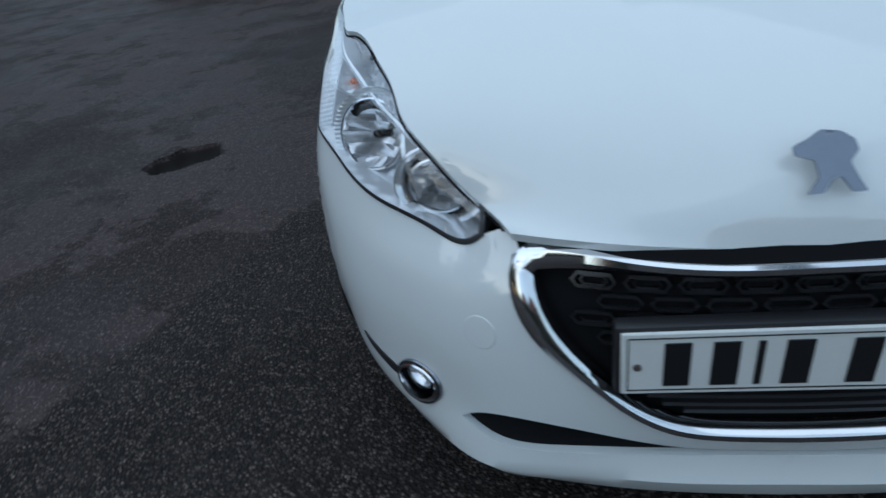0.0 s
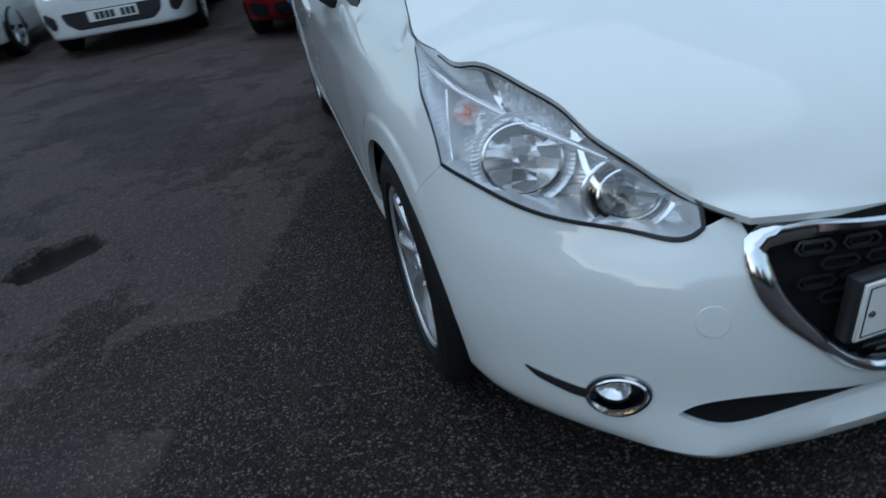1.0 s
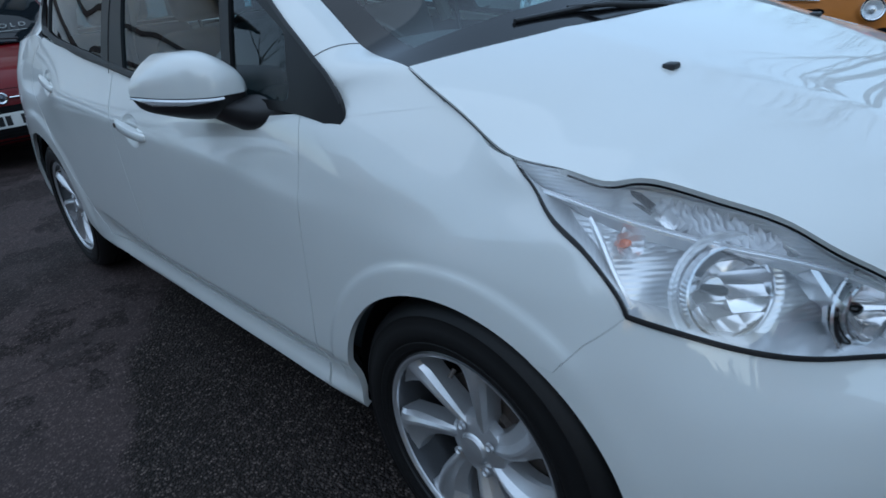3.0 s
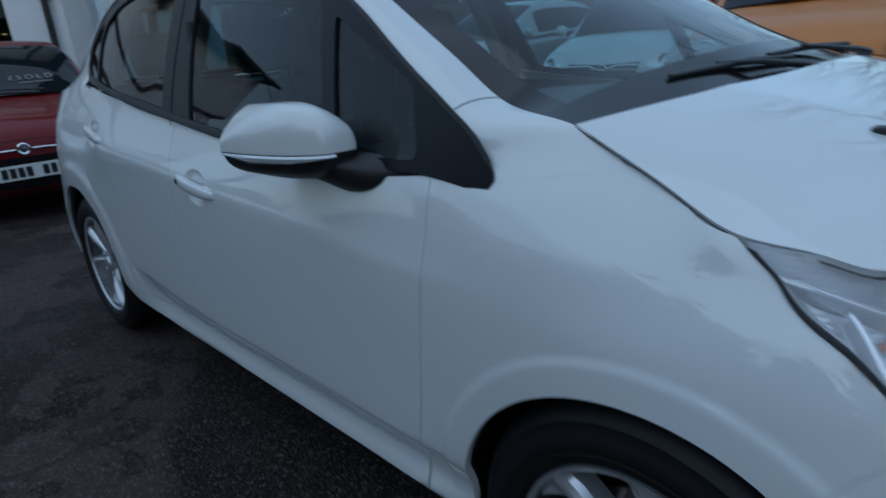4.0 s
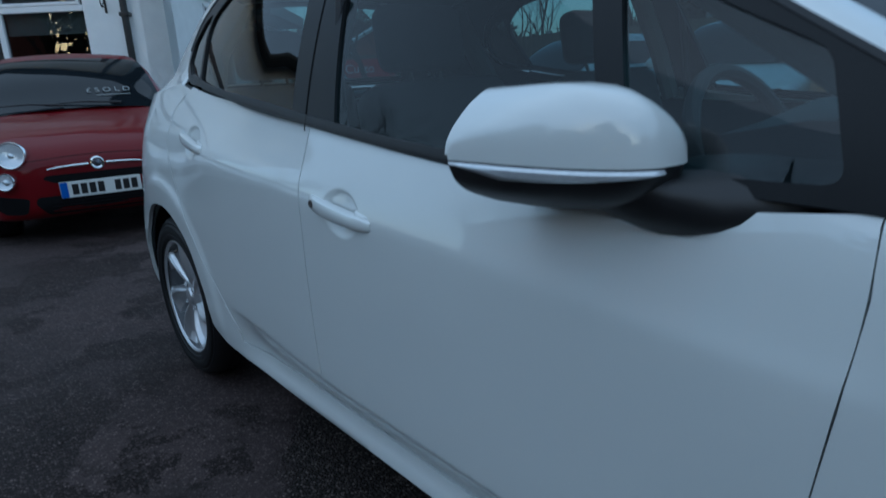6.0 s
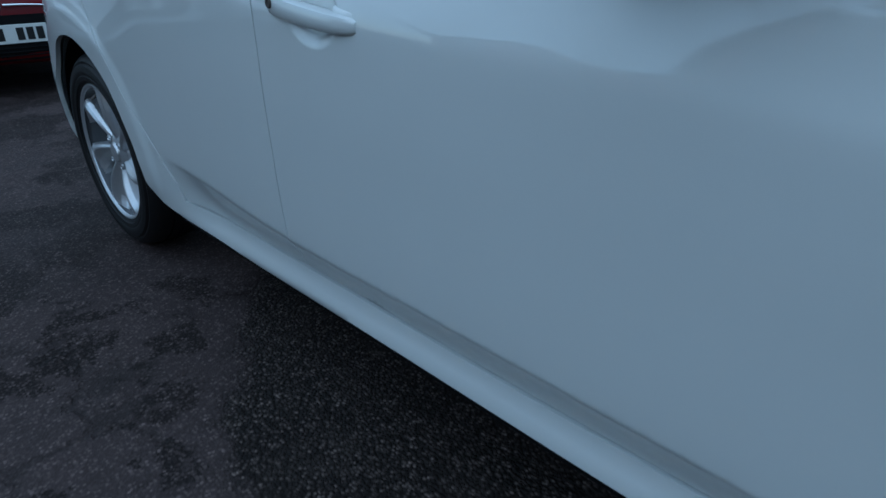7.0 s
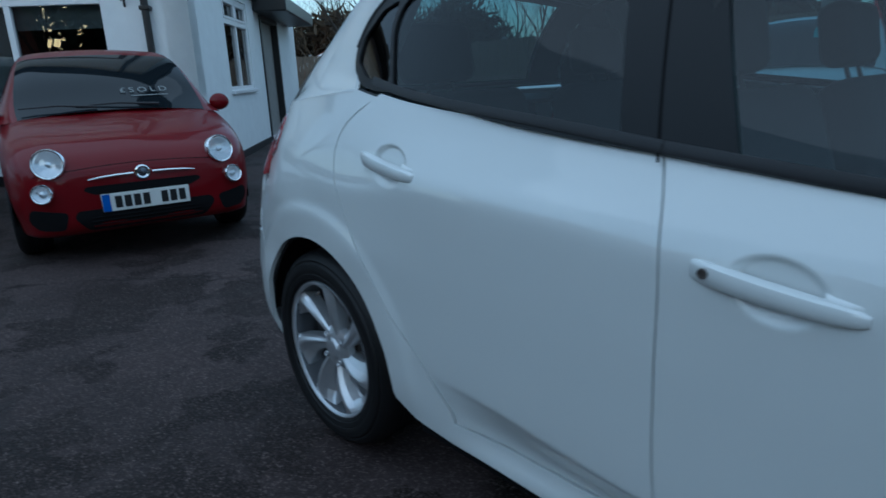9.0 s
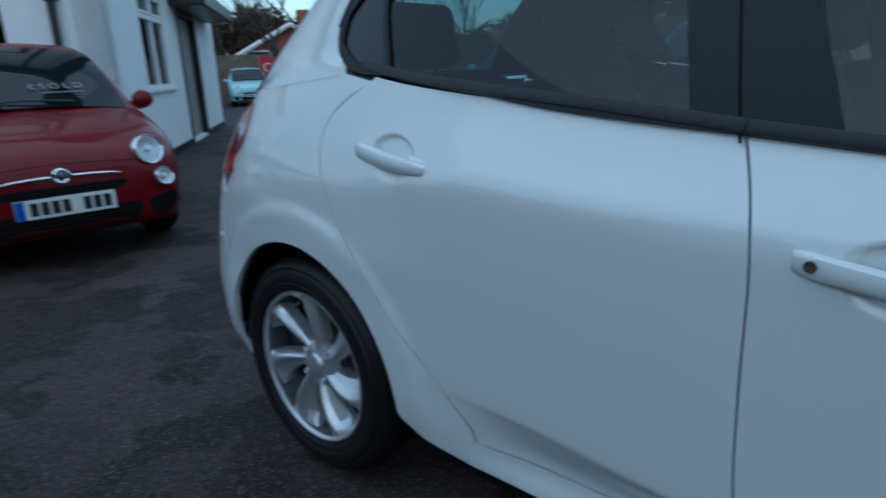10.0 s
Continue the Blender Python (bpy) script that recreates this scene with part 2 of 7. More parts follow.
def skin(surf, outline, holes=(), step=0.03, depth=0.012, lift=0.0, out=1, fine=None):
    """A panel cut from a surface: outline and holes in its plane of parameters, edges folded inwards by depth."""
    from mathutils.geometry import delaunay_2d_cdt
    loops = [ccw(outline)] + [ccw(h)[::-1] for h in holes]
    lo, hi = loops[0].min(axis=0), loops[0].max(axis=0)
    g = np.stack(np.meshgrid(np.arange(lo[0], hi[0], step), np.arange(lo[1], hi[1], step), indexing="ij"), -1).reshape(-1, 2)
    if fine is not None:
        # finer points where the surface turns sharply take the place of the even ones
        near_f = np.array([np.min(((fine - p)**2).sum(-1)) for p in g]) < (0.5 * step)**2
        g = np.vstack([g[~near_f], fine])
    g = g[inside(g, loops[0])]
    for h in loops[1:]:
        g = g[~inside(g, h)]
    edge = np.vstack(loops)
    if len(g):
        near = np.min(((g[:, None, :] - edge[None, :, :])**2).sum(-1), axis=1)
        g = g[near > (0.30 * step)**2]
    pts, edges, n0 = np.vstack([edge, g]) if len(g) else edge, [], 0
    for L in loops:
        edges.extend((n0 + i, n0 + (i + 1) % len(L)) for i in range(len(L)))
        n0 += len(L)
    v2, _, tri, orig, _, _ = delaunay_2d_cdt([Vector(p) for p in pts], edges, [], 0, 1e-6)
    uv = np.array([tuple(v) for v in v2])
    T = np.array([tuple(t) for t in tri])
    c = uv[T].mean(axis=1)
    keep = inside(c, loops[0])
    for h in loops[1:]:
        keep &= ~inside(c, h)
    T = T[keep]
    nrm = normals_of(surf, uv) * out
    top = surf(uv) + nrm * lift
    place = {}
    for i, o in enumerate(orig):
        for q in o:
            place[q] = i
    vs, fs = list(top), [tuple(t) if out > 0 else tuple(reversed(t)) for t in T]
    if depth:
        low = {}
        n0 = 0
        for L in loops:
            ids = [place[n0 + i] for i in range(len(L))]
            for i in ids:
                if i not in low:
                    low[i] = len(vs)
                    vs.append(top[i] - nrm[i] * depth)
            for a, b in zip(ids, ids[1:] + ids[:1]):
                if a != b:
                    fs.append((b, a, low[a], low[b]) if out > 0 else (a, b, low[b], low[a]))
            n0 += len(L)
    return vs, fs


def band(surf, outline, profile, out=1, closed=True):
    """A moulding along an outline on a surface: profile rows (in-plane offset, height)."""
    P = ccw(outline) if closed else np.asarray(outline, float)
    if closed:
        N = edge_normals(P)
    else:
        t = np.gradient(P, axis=0)
        N = np.c_[t[:, 1], -t[:, 0]]
        N /= np.linalg.norm(N, axis=1, keepdims=True)
    rows = []
    for off, h in profile:
        uv = P + N * off
        rows.append(surf(uv) + normals_of(surf, uv) * out * h)
    R = np.stack(rows, 1)
    k, m = R.shape[:2]
    fs = []
    for i in range(k if closed else k - 1):
        j = (i + 1) % k
        fs.extend((i * m + q, i * m + q + 1, j * m + q + 1, j * m + q) for q in range(m - 1))
    if out < 0:
        fs = [tuple(reversed(f)) for f in fs]
    return R.reshape(-1, 3), fs


def fluted(name, colour):
    """Bright lamp housing with fine moulded flutes."""
    m = plain(name, colour, 0.20, metal=0.50, vary=0.04)
    nt = m.node_tree
    geo, wave, bump = nt.nodes.new("ShaderNodeNewGeometry"), nt.nodes.new("ShaderNodeTexWave"), nt.nodes.new("ShaderNodeBump")
    wave.bands_direction = "Z"
    wave.inputs["Scale"].default_value, wave.inputs["Distortion"].default_value = 42.0, 0.4
    bump.inputs["Strength"].default_value, bump.inputs["Distance"].default_value = 0.4, 0.0012
    nt.links.new(geo.outputs["Position"], wave.inputs["Vector"])
    nt.links.new(wave.outputs["Fac"], bump.inputs["Height"])
    nt.links.new(bump.outputs[0], nt.nodes["Principled BSDF"].inputs["Normal"])
    return m


FLUTED = fluted("fluted_lamp_housing", (0.84, 0.86, 0.88))
# dark tone for the shadow inside the top of the headlight
TOPSHADE = plain("lamp_shade_tone", (0.045, 0.048, 0.055), 0.25, metal=0.3, vary=0.1)
LAMPCHROME = plain("lamp_chrome", (0.95, 0.95, 0.96), 0.15, metal=0.80, vary=0.03)

# ---- the white hatchback: body surface ----
# Half body from the nose centre, round the corner, along the flank to the tail centre.
RAILS = []


def rail(*rows):
    """One upright line of the body: rows of height, half width, place along the car."""
    RAILS.append(np.array(rows, float))


FOOT = ((0.15, 0.77), (0.20, 0.79), (0.236, 0.808), (0.248, 0.820), (0.258, 0.821), (0.300, 0.811), (0.316, 0.811), (0.372, 0.8375), (0.379, 0.8420), (0.388, 0.8432), (0.45, 0.845))


def side_rail(y, **top):
    """A flank line: the door section, with the upper widths given."""
    up = ((0.56, top.get("a", 0.846)), (0.66, top.get("b", 0.847)), (0.74, top.get("c", 0.844)), (0.82, top.get("d", 0.833)),
          (0.90, top.get("e", 0.805)), (0.97, top.get("f", 0.772)), (1.04, top.get("g", 0.742)))
    rail(*[(z, w, y) for z, w in FOOT + up])


def shoulder_rail(y):
    """A door line with the shoulder crease, which climbs towards the rear."""
    e, f, g, zc = (float(np.interp(y, (1.25, 1.6, 2.0, 2.45, 2.8), v)) for v in ((0.812, 0.810, 0.808, 0.812, 0.826), (0.772, 0.772, 0.772, 0.775, 0.788), (0.715, 0.742, 0.742, 0.742, 0.756), (0.762, 0.782, 0.806, 0.838, 0.860)))
    rail(*[(z, w, y) for z, w in FOOT + ((0.56, 0.8465), (0.66, 0.8480), (zc - 0.05, 0.8476), (zc - 0.012, 0.8462), (zc + 0.010, 0.8412), (0.90, e), (0.97, f), (1.04, g))])


rail((0.15, 0, 0.06), (0.17, 0, 0.052), (0.205, 0, 0.042), (0.24, 0, 0.060), (0.30, 0, 0.050), (0.42, 0, 0.042), (0.53, 0, 0.046), (0.60, 0, 0.066), (0.64, 0, 0.10), (0.70, 0, 0.16))
rail((0.15, 0.22, 0.07), (0.17, 0.22, 0.060), (0.205, 0.22, 0.048), (0.24, 0.22, 0.064), (0.30, 0.22, 0.056), (0.42, 0.22, 0.052), (0.53, 0.22, 0.060), (0.60, 0.22, 0.082), (0.64, 0.22, 0.115), (0.70, 0.22, 0.18))
rail((0.15, 0.35, 0.09), (0.17, 0.35, 0.075), (0.205, 0.35, 0.062), (0.24, 0.35, 0.070), (0.30, 0.35, 0.068), (0.42, 0.35, 0.074), (0.53, 0.35, 0.090), (0.60, 0.345, 0.120), (0.64, 0.34, 0.15), (0.70, 0.33, 0.22))
rail((0.15, 0.44, 0.12), (0.17, 0.45, 0.094), (0.205, 0.462, 0.076), (0.24, 0.462, 0.086), (0.30, 0.458, 0.094), (0.42, 0.463, 0.104), (0.53, 0.458, 0.126), (0.60, 0.448, 0.166), (0.64, 0.438, 0.188), (0.70, 0.42, 0.24))
rail((0.15, 0.53, 0.20), (0.17, 0.548, 0.180), (0.205, 0.575, 0.163), (0.24, 0.580, 0.165), (0.30, 0.582, 0.176), (0.42, 0.586, 0.184), (0.53, 0.580, 0.206), (0.61, 0.566, 0.250), (0.68, 0.552, 0.264), (0.72, 0.532, 0.280), (0.76, 0.51, 0.305))
rail((0.15, 0.62, 0.31), (0.17, 0.642, 0.294), (0.205, 0.672, 0.276), (0.24, 0.682, 0.272), (0.30, 0.692, 0.277), (0.42, 0.697, 0.286), (0.53, 0.688, 0.305), (0.63, 0.664, 0.336), (0.70, 0.638, 0.345), (0.76, 0.603, 0.360), (0.79, 0.580, 0.374), (0.84, 0.545, 0.41))
rail((0.15, 0.695, 0.42), (0.17, 0.710, 0.412), (0.205, 0.750, 0.400), (0.24, 0.762, 0.398), (0.30, 0.771, 0.400), (0.42, 0.776, 0.402), (0.53, 0.769, 0.412), (0.66, 0.738, 0.436), (0.74, 0.708, 0.456), (0.82, 0.645, 0.492), (0.845, 0.61, 0.52), (0.87, 0.58, 0.55))
rail((0.15, 0.735, 0.52), (0.20, 0.776, 0.51), (0.24, 0.794, 0.505), (0.45, 0.811, 0.500), (0.58, 0.805, 0.498), (0.69, 0.778, 0.500), (0.76, 0.752, 0.528), (0.83, 0.705, 0.556), (0.85, 0.682, 0.575), (0.88, 0.65, 0.61))
rail((0.15, 0.755, 0.63), (0.20, 0.775, 0.625), (0.24, 0.798, 0.62), (0.45, 0.826, 0.615), (0.58, 0.826, 0.61), (0.68, 0.812, 0.61), (0.76, 0.786, 0.614), (0.83, 0.750, 0.638), (0.87, 0.738, 0.692), (0.90, 0.72, 0.73))
rail((0.15, 0.765, 0.80), (0.20, 0.78, 0.80), (0.24, 0.795, 0.80), (0.45, 0.834, 0.80), (0.60, 0.840, 0.80), (0.70, 0.832, 0.80), (0.78, 0.806, 0.80), (0.85, 0.770, 0.80), (0.90, 0.735, 0.80), (0.94, 0.70, 0.80))
rail((0.15, 0.765, 1.0), (0.20, 0.785, 1.0), (0.24, 0.80, 1.0), (0.30, 0.812, 1.0), (0.45, 0.838, 1.0), (0.60, 0.843, 1.0), (0.70, 0.840, 1.0), (0.80, 0.826, 1.0), (0.88, 0.795, 1.0), (0.94, 0.752, 1.0), (0.99, 0.702, 1.0), (1.03, 0.655, 1.0))
for y in (1.25, 1.42, 1.60, 1.80, 2.00, 2.22, 2.45, 2.63, 2.80):
    shoulder_rail(y)
side_rail(3.05, a=0.844, c=0.842, d=0.837, e=0.820, f=0.796, g=0.770)
side_rail(3.30, a=0.840, b=0.842, c=0.841, d=0.837, e=0.823, f=0.800, g=0.772)
side_rail(3.50, a=0.828, b=0.832, c=0.832, d=0.824, e=0.806, f=0.776, g=0.742)
rail((0.15, 0.74, 3.60), (0.24, 0.792, 3.62), (0.33, 0.814, 3.64), (0.45, 0.818, 3.66), (0.60, 0.808, 3.67), (0.74, 0.795, 3.66), (0.82, 0.78, 3.645), (0.90, 0.752, 3.62), (0.97, 0.715, 3.60), (1.04, 0.675, 3.58))
rail((0.15, 0.70, 3.71), (0.24, 0.745, 3.76), (0.33, 0.765, 3.79), (0.45, 0.768, 3.81), (0.60, 0.750, 3.81), (0.74, 0.735, 3.79), (0.82, 0.72, 3.765), (0.90, 0.70, 3.73), (0.97, 0.675, 3.69), (1.04, 0.64, 3.64))
rail((0.15, 0.52, 3.78), (0.24, 0.56, 3.84), (0.33, 0.58, 3.88), (0.45, 0.58, 3.90), (0.60, 0.58, 3.91), (0.74, 0.57, 3.88), (0.82, 0.56, 3.855), (0.90, 0.55, 3.82), (0.97, 0.54, 3.77), (1.04, 0.52, 3.71))
rail((0.15, 0, 3.84), (0.24, 0, 3.90), (0.33, 0, 3.94), (0.45, 0, 3.955), (0.60, 0, 3.96), (0.74, 0, 3.93), (0.82, 0, 3.90), (0.90, 0, 3.865), (0.97, 0, 3.82), (1.04, 0, 3.76))

ZG = np.arange(0.14, 1.081, 0.005)
stack = np.stack([np.stack([pchip(r[:, 0], r[:, 1], ZG), pchip(r[:, 0], r[:, 2], ZG)], -1) for r in RAILS])
mid = stack[:, int((0.5 - 0.14) / 0.005)]
SK = np.r_[0, np.cumsum(np.linalg.norm(np.diff(mid, axis=0), axis=1))]
SMAX = SK[-1]
SG_ = np.linspace(0, SMAX, 640)
SHEET = spline(SK, stack, SG_)
HUBS = ((0.798, 0.305, 0.335, 0.394), (3.305, 0.308, 0.352, 0.435))


def body(uv):
    """The body at (s, z): s runs round the right half from the nose."""
    s = np.clip(uv[:, 0] / SMAX * 639, 0, 638.999)
    # the crease at the foot of the doors climbs towards the rear wheel
    run = np.interp(uv[:, 0], SG_, SHEET[:, 60, 1])
    k = np.clip((run - 2.10) / 0.70, 0, 1) * (uv[:, 0] > SK[8])
    k = k * k * (3 - 2 * k) * np.clip((3.10 - run) / 0.12, 0, 1)
    zz = uv[:, 1] - 0.040 * k * np.clip((uv[:, 1] - 0.305) / 0.10, 0, 1) * np.clip((0.72 - uv[:, 1]) / 0.25, 0, 1)
    z = np.clip((zz - 0.14) / 0.005, 0, len(ZG) - 1.001)
    i, j = s.astype(int), z.astype(int)
    a, b = (s - i)[:, None], (z - j)[:, None]
    p = (1 - a) * (1 - b) * SHEET[i, j] + a * (1 - b) * SHEET[i + 1, j] + (1 - a) * b * SHEET[i, j + 1] + a * b * SHEET[i + 1, j + 1]
    w, y = p[:, 0].copy(), p[:, 1]
    flat = np.clip((run - 2.56) / 0.30, 0, 1) * (run < 3.2)
    flat = flat * flat * (3 - 2 * flat)
    w += flat * np.clip((0.50 - uv[:, 1]) / 0.08, 0, 1) * np.maximum(0, np.interp(uv[:, 1], (0.15, 0.20, 0.236, 0.27, 0.32, 0.38, 0.50), (0.775, 0.802, 0.822, 0.834, 0.840, 0.842, 0.844)) - w)
    for (hy, hz, _, ring), soft_, rise in zip(HUBS, (0.018, 0.040), (0.0050, 0.0065)):
        r = np.hypot(y - hy, uv[:, 1] - hz)
        t = np.clip((r - (ring - 0.012)) / soft_, 0, 1)
        w += rise * (1 - t * t * (3 - 2 * t)) * (w > 0.7) * np.clip((uv[:, 1] - 0.27) / 0.10, 0, 1)
    return np.c_[-w, y, uv[:, 1]]


def s_at(y, z):
    """The s at which the flank reaches y at height z."""
    j = int(np.clip((z - 0.14) / 0.005, 0, len(ZG) - 1))
    row = SHEET[:, j, 1]
    return float(np.interp(y, row[60:], SG_[60:]))


def s_w(w, z):
    """The s at which the nose reaches half width w at height z."""
    j = int(np.clip((z - 0.14) / 0.005, 0, len(ZG) - 1))
    row = SHEET[:200, j, 0]
    k = int(np.argmax(row > 0.80)) or 199
    return float(np.interp(w, row[:k], SG_[:k]))


def s_near(w, y, z):
    """The s whose point at height z lies nearest to (w, y)."""
    j = int(np.clip((z - 0.14) / 0.005, 0, len(ZG) - 1))
    return float(SG_[np.argmin(((SHEET[:, j] - (w, y))**2).sum(-1))])


def flank(pts):
    return np.array([(s_at(y, z), z) for y, z in pts])


def nose(pts):
    return np.array([(s_w(w, z), z) for w, z in pts])


def belt_w(y):
    return np.interp(y, (1.05, 1.15, 1.25, 1.6, 2.0, 2.5, 2.8, 3.05, 3.3), (0.778, 0.793, 0.800, 0.798, 0.793, 0.793, 0.800, 0.806, 0.806))


def cabin(uv):
    """The side of the cabin at (y, z)."""
    d = uv[:, 1] - 0.93
    pull = np.clip(uv[:, 0] - 2.6, 0, 1)
    return np.c_[-(belt_w(uv[:, 0]) - 0.30 * d - 0.34 * np.abs(d) * d - 0.10 * pull * pull), uv[:, 0], uv[:, 1]]


def arch(hub, a0, a1, n=40, grow=0.0):
    hy, hz, r, _ = HUBS[hub]
    r += grow
    return [(hy + r * math.cos(a), hz + r * math.sin(a)) for a in np.linspace(radians(a0), radians(a1), n)]


hatchback = tagged(new("hatchback_car"), "white five-door hatchback parked on dark tarmac", "car")


def both(name, piece, mat, parent, label="", sharp=38):
    """The same part on the right and the left of the car."""
    r = part(name, *piece, mat, parent, label, sharp=sharp)
    part(name, *flipped(piece), mat, parent, label, sharp=sharp)
    return r


GAP = 0.0018
# outlines of the panels
mouth = np.vstack([curve_through([(0, 0.597), (0.12, 0.597), (0.26, 0.602), (0.34, 0.602), (0.372, 0.598)], 0.012),
                   curve_through([(0.388, 0.586), (0.390, 0.566), (0.386, 0.54), (0.368, 0.498), (0.305, 0.425), (0.225, 0.352), (0.165, 0.322), (0.10, 0.313), (0, 0.311)], 0.012)])
mouth_full = np.vstack([nose(mouth), (nose(mouth) * (-1, 1))[::-1][1:-1]])
fog_c = (0.592, 0.308)
fog_hole = np.array([(s_w(fog_c[0], fog_c[1]) + 0.055 * math.cos(a) * 1.02, fog_c[1] + 0.043 * math.sin(a) + 0.015 * math.cos(a) * -1) for a in np.linspace(0, 2 * math.pi, 40, endpoint=False)])
slot_up = nose(curve_through([(0.512, 0.283), (0.485, 0.304), (0.44, 0.317), (0.36, 0.314), (0.27, 0.297), (0.19, 0.277), (0.12, 0.267), (0.0, 0.264)], 0.012))
slot_low = nose(curve_through([(0.0, 0.250), (0.19, 0.248), (0.30, 0.247), (0.40, 0.249), (0.470, 0.262), (0.505, 0.277)], 0.012))
lamp_up = [(0.742, 0.705, 0.872), (0.716, 0.625, 0.858), (0.697, 0.567, 0.849), (0.68, 0.548, 0.855), (0.655, 0.518, 0.849), (0.62, 0.45, 0.825), (0.583, 0.368, 0.794), (0.567, 0.318, 0.764), (0.525, 0.27, 0.725), (0.478, 0.228, 0.682), (0.445, 0.201, 0.652)]
lamp_low = [(.446, .180, .614), (.464, .178, .603), (.52, .222, .604), (.61, .30, .620), (.70, .39, .645), (.745, .445, .668), (.778, .498, .690)]
lamp_rear = [(.764, .53, .728), (.757, .58, .772), (.757, .64, .816), (.752, .675, .846)]
lamp3 = lamp_up + lamp_low + lamp_rear
lamp_uv = np.array([(s_near(*p), p[2]) for p in lamp3])
lamp_out = np.vstack([curve_through(lamp_uv[0:3], 0.01)[:-1], curve_through(lamp_uv[2:8], 0.01)[:-1], curve_through(lamp_uv[7:12], 0.01)[:-1], curve_through(lamp_uv[11:18], 0.01)[:-1], curve_through(np.vstack([lamp_uv[17:], lamp_uv[:1]]), 0.01)[:-1]])

# front bumper
gap_front = flank([(0.498, 0.687), (0.545, 0.640), (0.585, 0.588)])
lo_edge = [(s, z) for s, z in nose([(0.0, 0.158), (0.2, 0.158), (0.35, 0.158), (0.44, 0.160), (0.54, 0.165)])] + [(s_near(0.64, 0.29, 0.17), 0.172), (s_near(0.72, 0.42, 0.18), 0.184), (s_at(0.50, 0.2), 0.20)]
up_edge = list(curve_through(lamp_uv[11:18], 0.01)[::-1])
bumper_line = np.array(lo_edge + list(flank(arch(0, 197, 121, 24))) + list(gap_front[::-1]) + up_edge[1:] + [(s_w(0.405, 0.63), 0.632), (s_w(0.404, 0.640), 0.641)] + list(nose([(0.392, 0.645), (0.26, 0.636), (0.12, 0.621), (0, 0.617)])))
bumper_line = poly(bumper_line, 0.012)
bumper_line = bumper_line[(bumper_line[:, 0] > 1e-4) | (bumper_line[:, 1] < 0.1585) | (bumper_line[:, 1] > 0.6165)]
full = np.vstack([bumper_line, (bumper_line * (-1, 1))[::-1]])


def mirror_body(uv):
    """The body with negative s for the left half."""
    p = body(np.c_[np.abs(uv[:, 0]), uv[:, 1]])
    p[:, 0] *= np.where(uv[:, 0] < 0, -1, 1)
    return p


def clean(P, eps=0.004):
    out = [P[0]]
    for p in P[1:]:
        if np.linalg.norm(p - out[-1]) > eps:
            out.append(p)
    if np.linalg.norm(out[0] - out[-1]) < eps:
        out.pop()
    return np.array(out)


slot_full = np.vstack([slot_up, (slot_up * (-1, 1))[::-1][1:], (slot_low * (-1, 1))[::-1], slot_low[1:]])
bumper = part("front_bumper", *skin(mirror_body, clean(full), [clean(mouth_full), clean(fog_hole), clean(fog_hole * (-1, 1)), clean(slot_full)], step=0.022, depth=0.02, out=-1), WHITE, hatchback, "white painted front bumper")
# tow-eye cover ring on both halves of the bumper
tow = np.array([(s_w(0.463, 0.474) + 0.027 * math.cos(a), 0.474 + 0.027 * math.sin(a)) for a in np.linspace(0, 2 * math.pi, 32, endpoint=False)])
part("tow_eye_cover", *joined(skin(body, tow, step=0.015, depth=0.002, lift=0.0010, out=-1), band(body, tow, ((0.0, 0.0012), (0.0008, 0.0009), (0.0014, 0.0002)), out=-1)), WHITE, bumper)
part("lower_slot_insert", *skin(mirror_body, clean(grown(slot_full, 0.012)), step=0.03, depth=0.0, lift=-0.016, out=-1), DARK, bumper, "matt black lower intake insert")
# grille: chrome surround, dark backing, cells
chrome_prof = ((0.014, -0.004), (0.013, 0.006), (0.006, 0.012), (-0.004, 0.010), (-0.011, 0.002), (-0.012, -0.018))
grille = part("grille", *skin(mirror_body, clean(grown(mouth_full, 0.006)), step=0.03, depth=0.0, lift=-0.032, out=-1), DARK, hatchback, "black front grille with hexagonal mesh")


def surround():
    """The bright moulding: slim along the top, broad at the upper corners."""
    P = ccw(clean(mouth_full))
    N, rows = edge_normals(P), []
    wide = 0.62 + 1.05 * np.exp(-((np.abs(P[:, 0]) - 0.40) / 0.075)**2) + 0.30 * np.clip((0.45 - P[:, 1]) / 0.1, 0, 1)
    wide = np.convolve(np.r_[wide[-6:], wide, wide[:6]], np.ones(13) / 13, "valid")
    for off, h in chrome_prof:
        uv = P + N * (off * wide)[:, None]
        rows.append(mirror_body(uv) - normals_of(mirror_body, uv) * h)
    R = np.stack(rows, 1)
    k, m = R.shape[:2]
    return R.reshape(-1, 3), [tuple(reversed((i * m + q, i * m + q + 1, (i + 1) % k * m + q + 1, (i + 1) % k * m + q))) for i in range(k) for q in range(m - 1)]


part("chrome_surround", *surround(), CHROME, grille, "bright chrome grille surround")

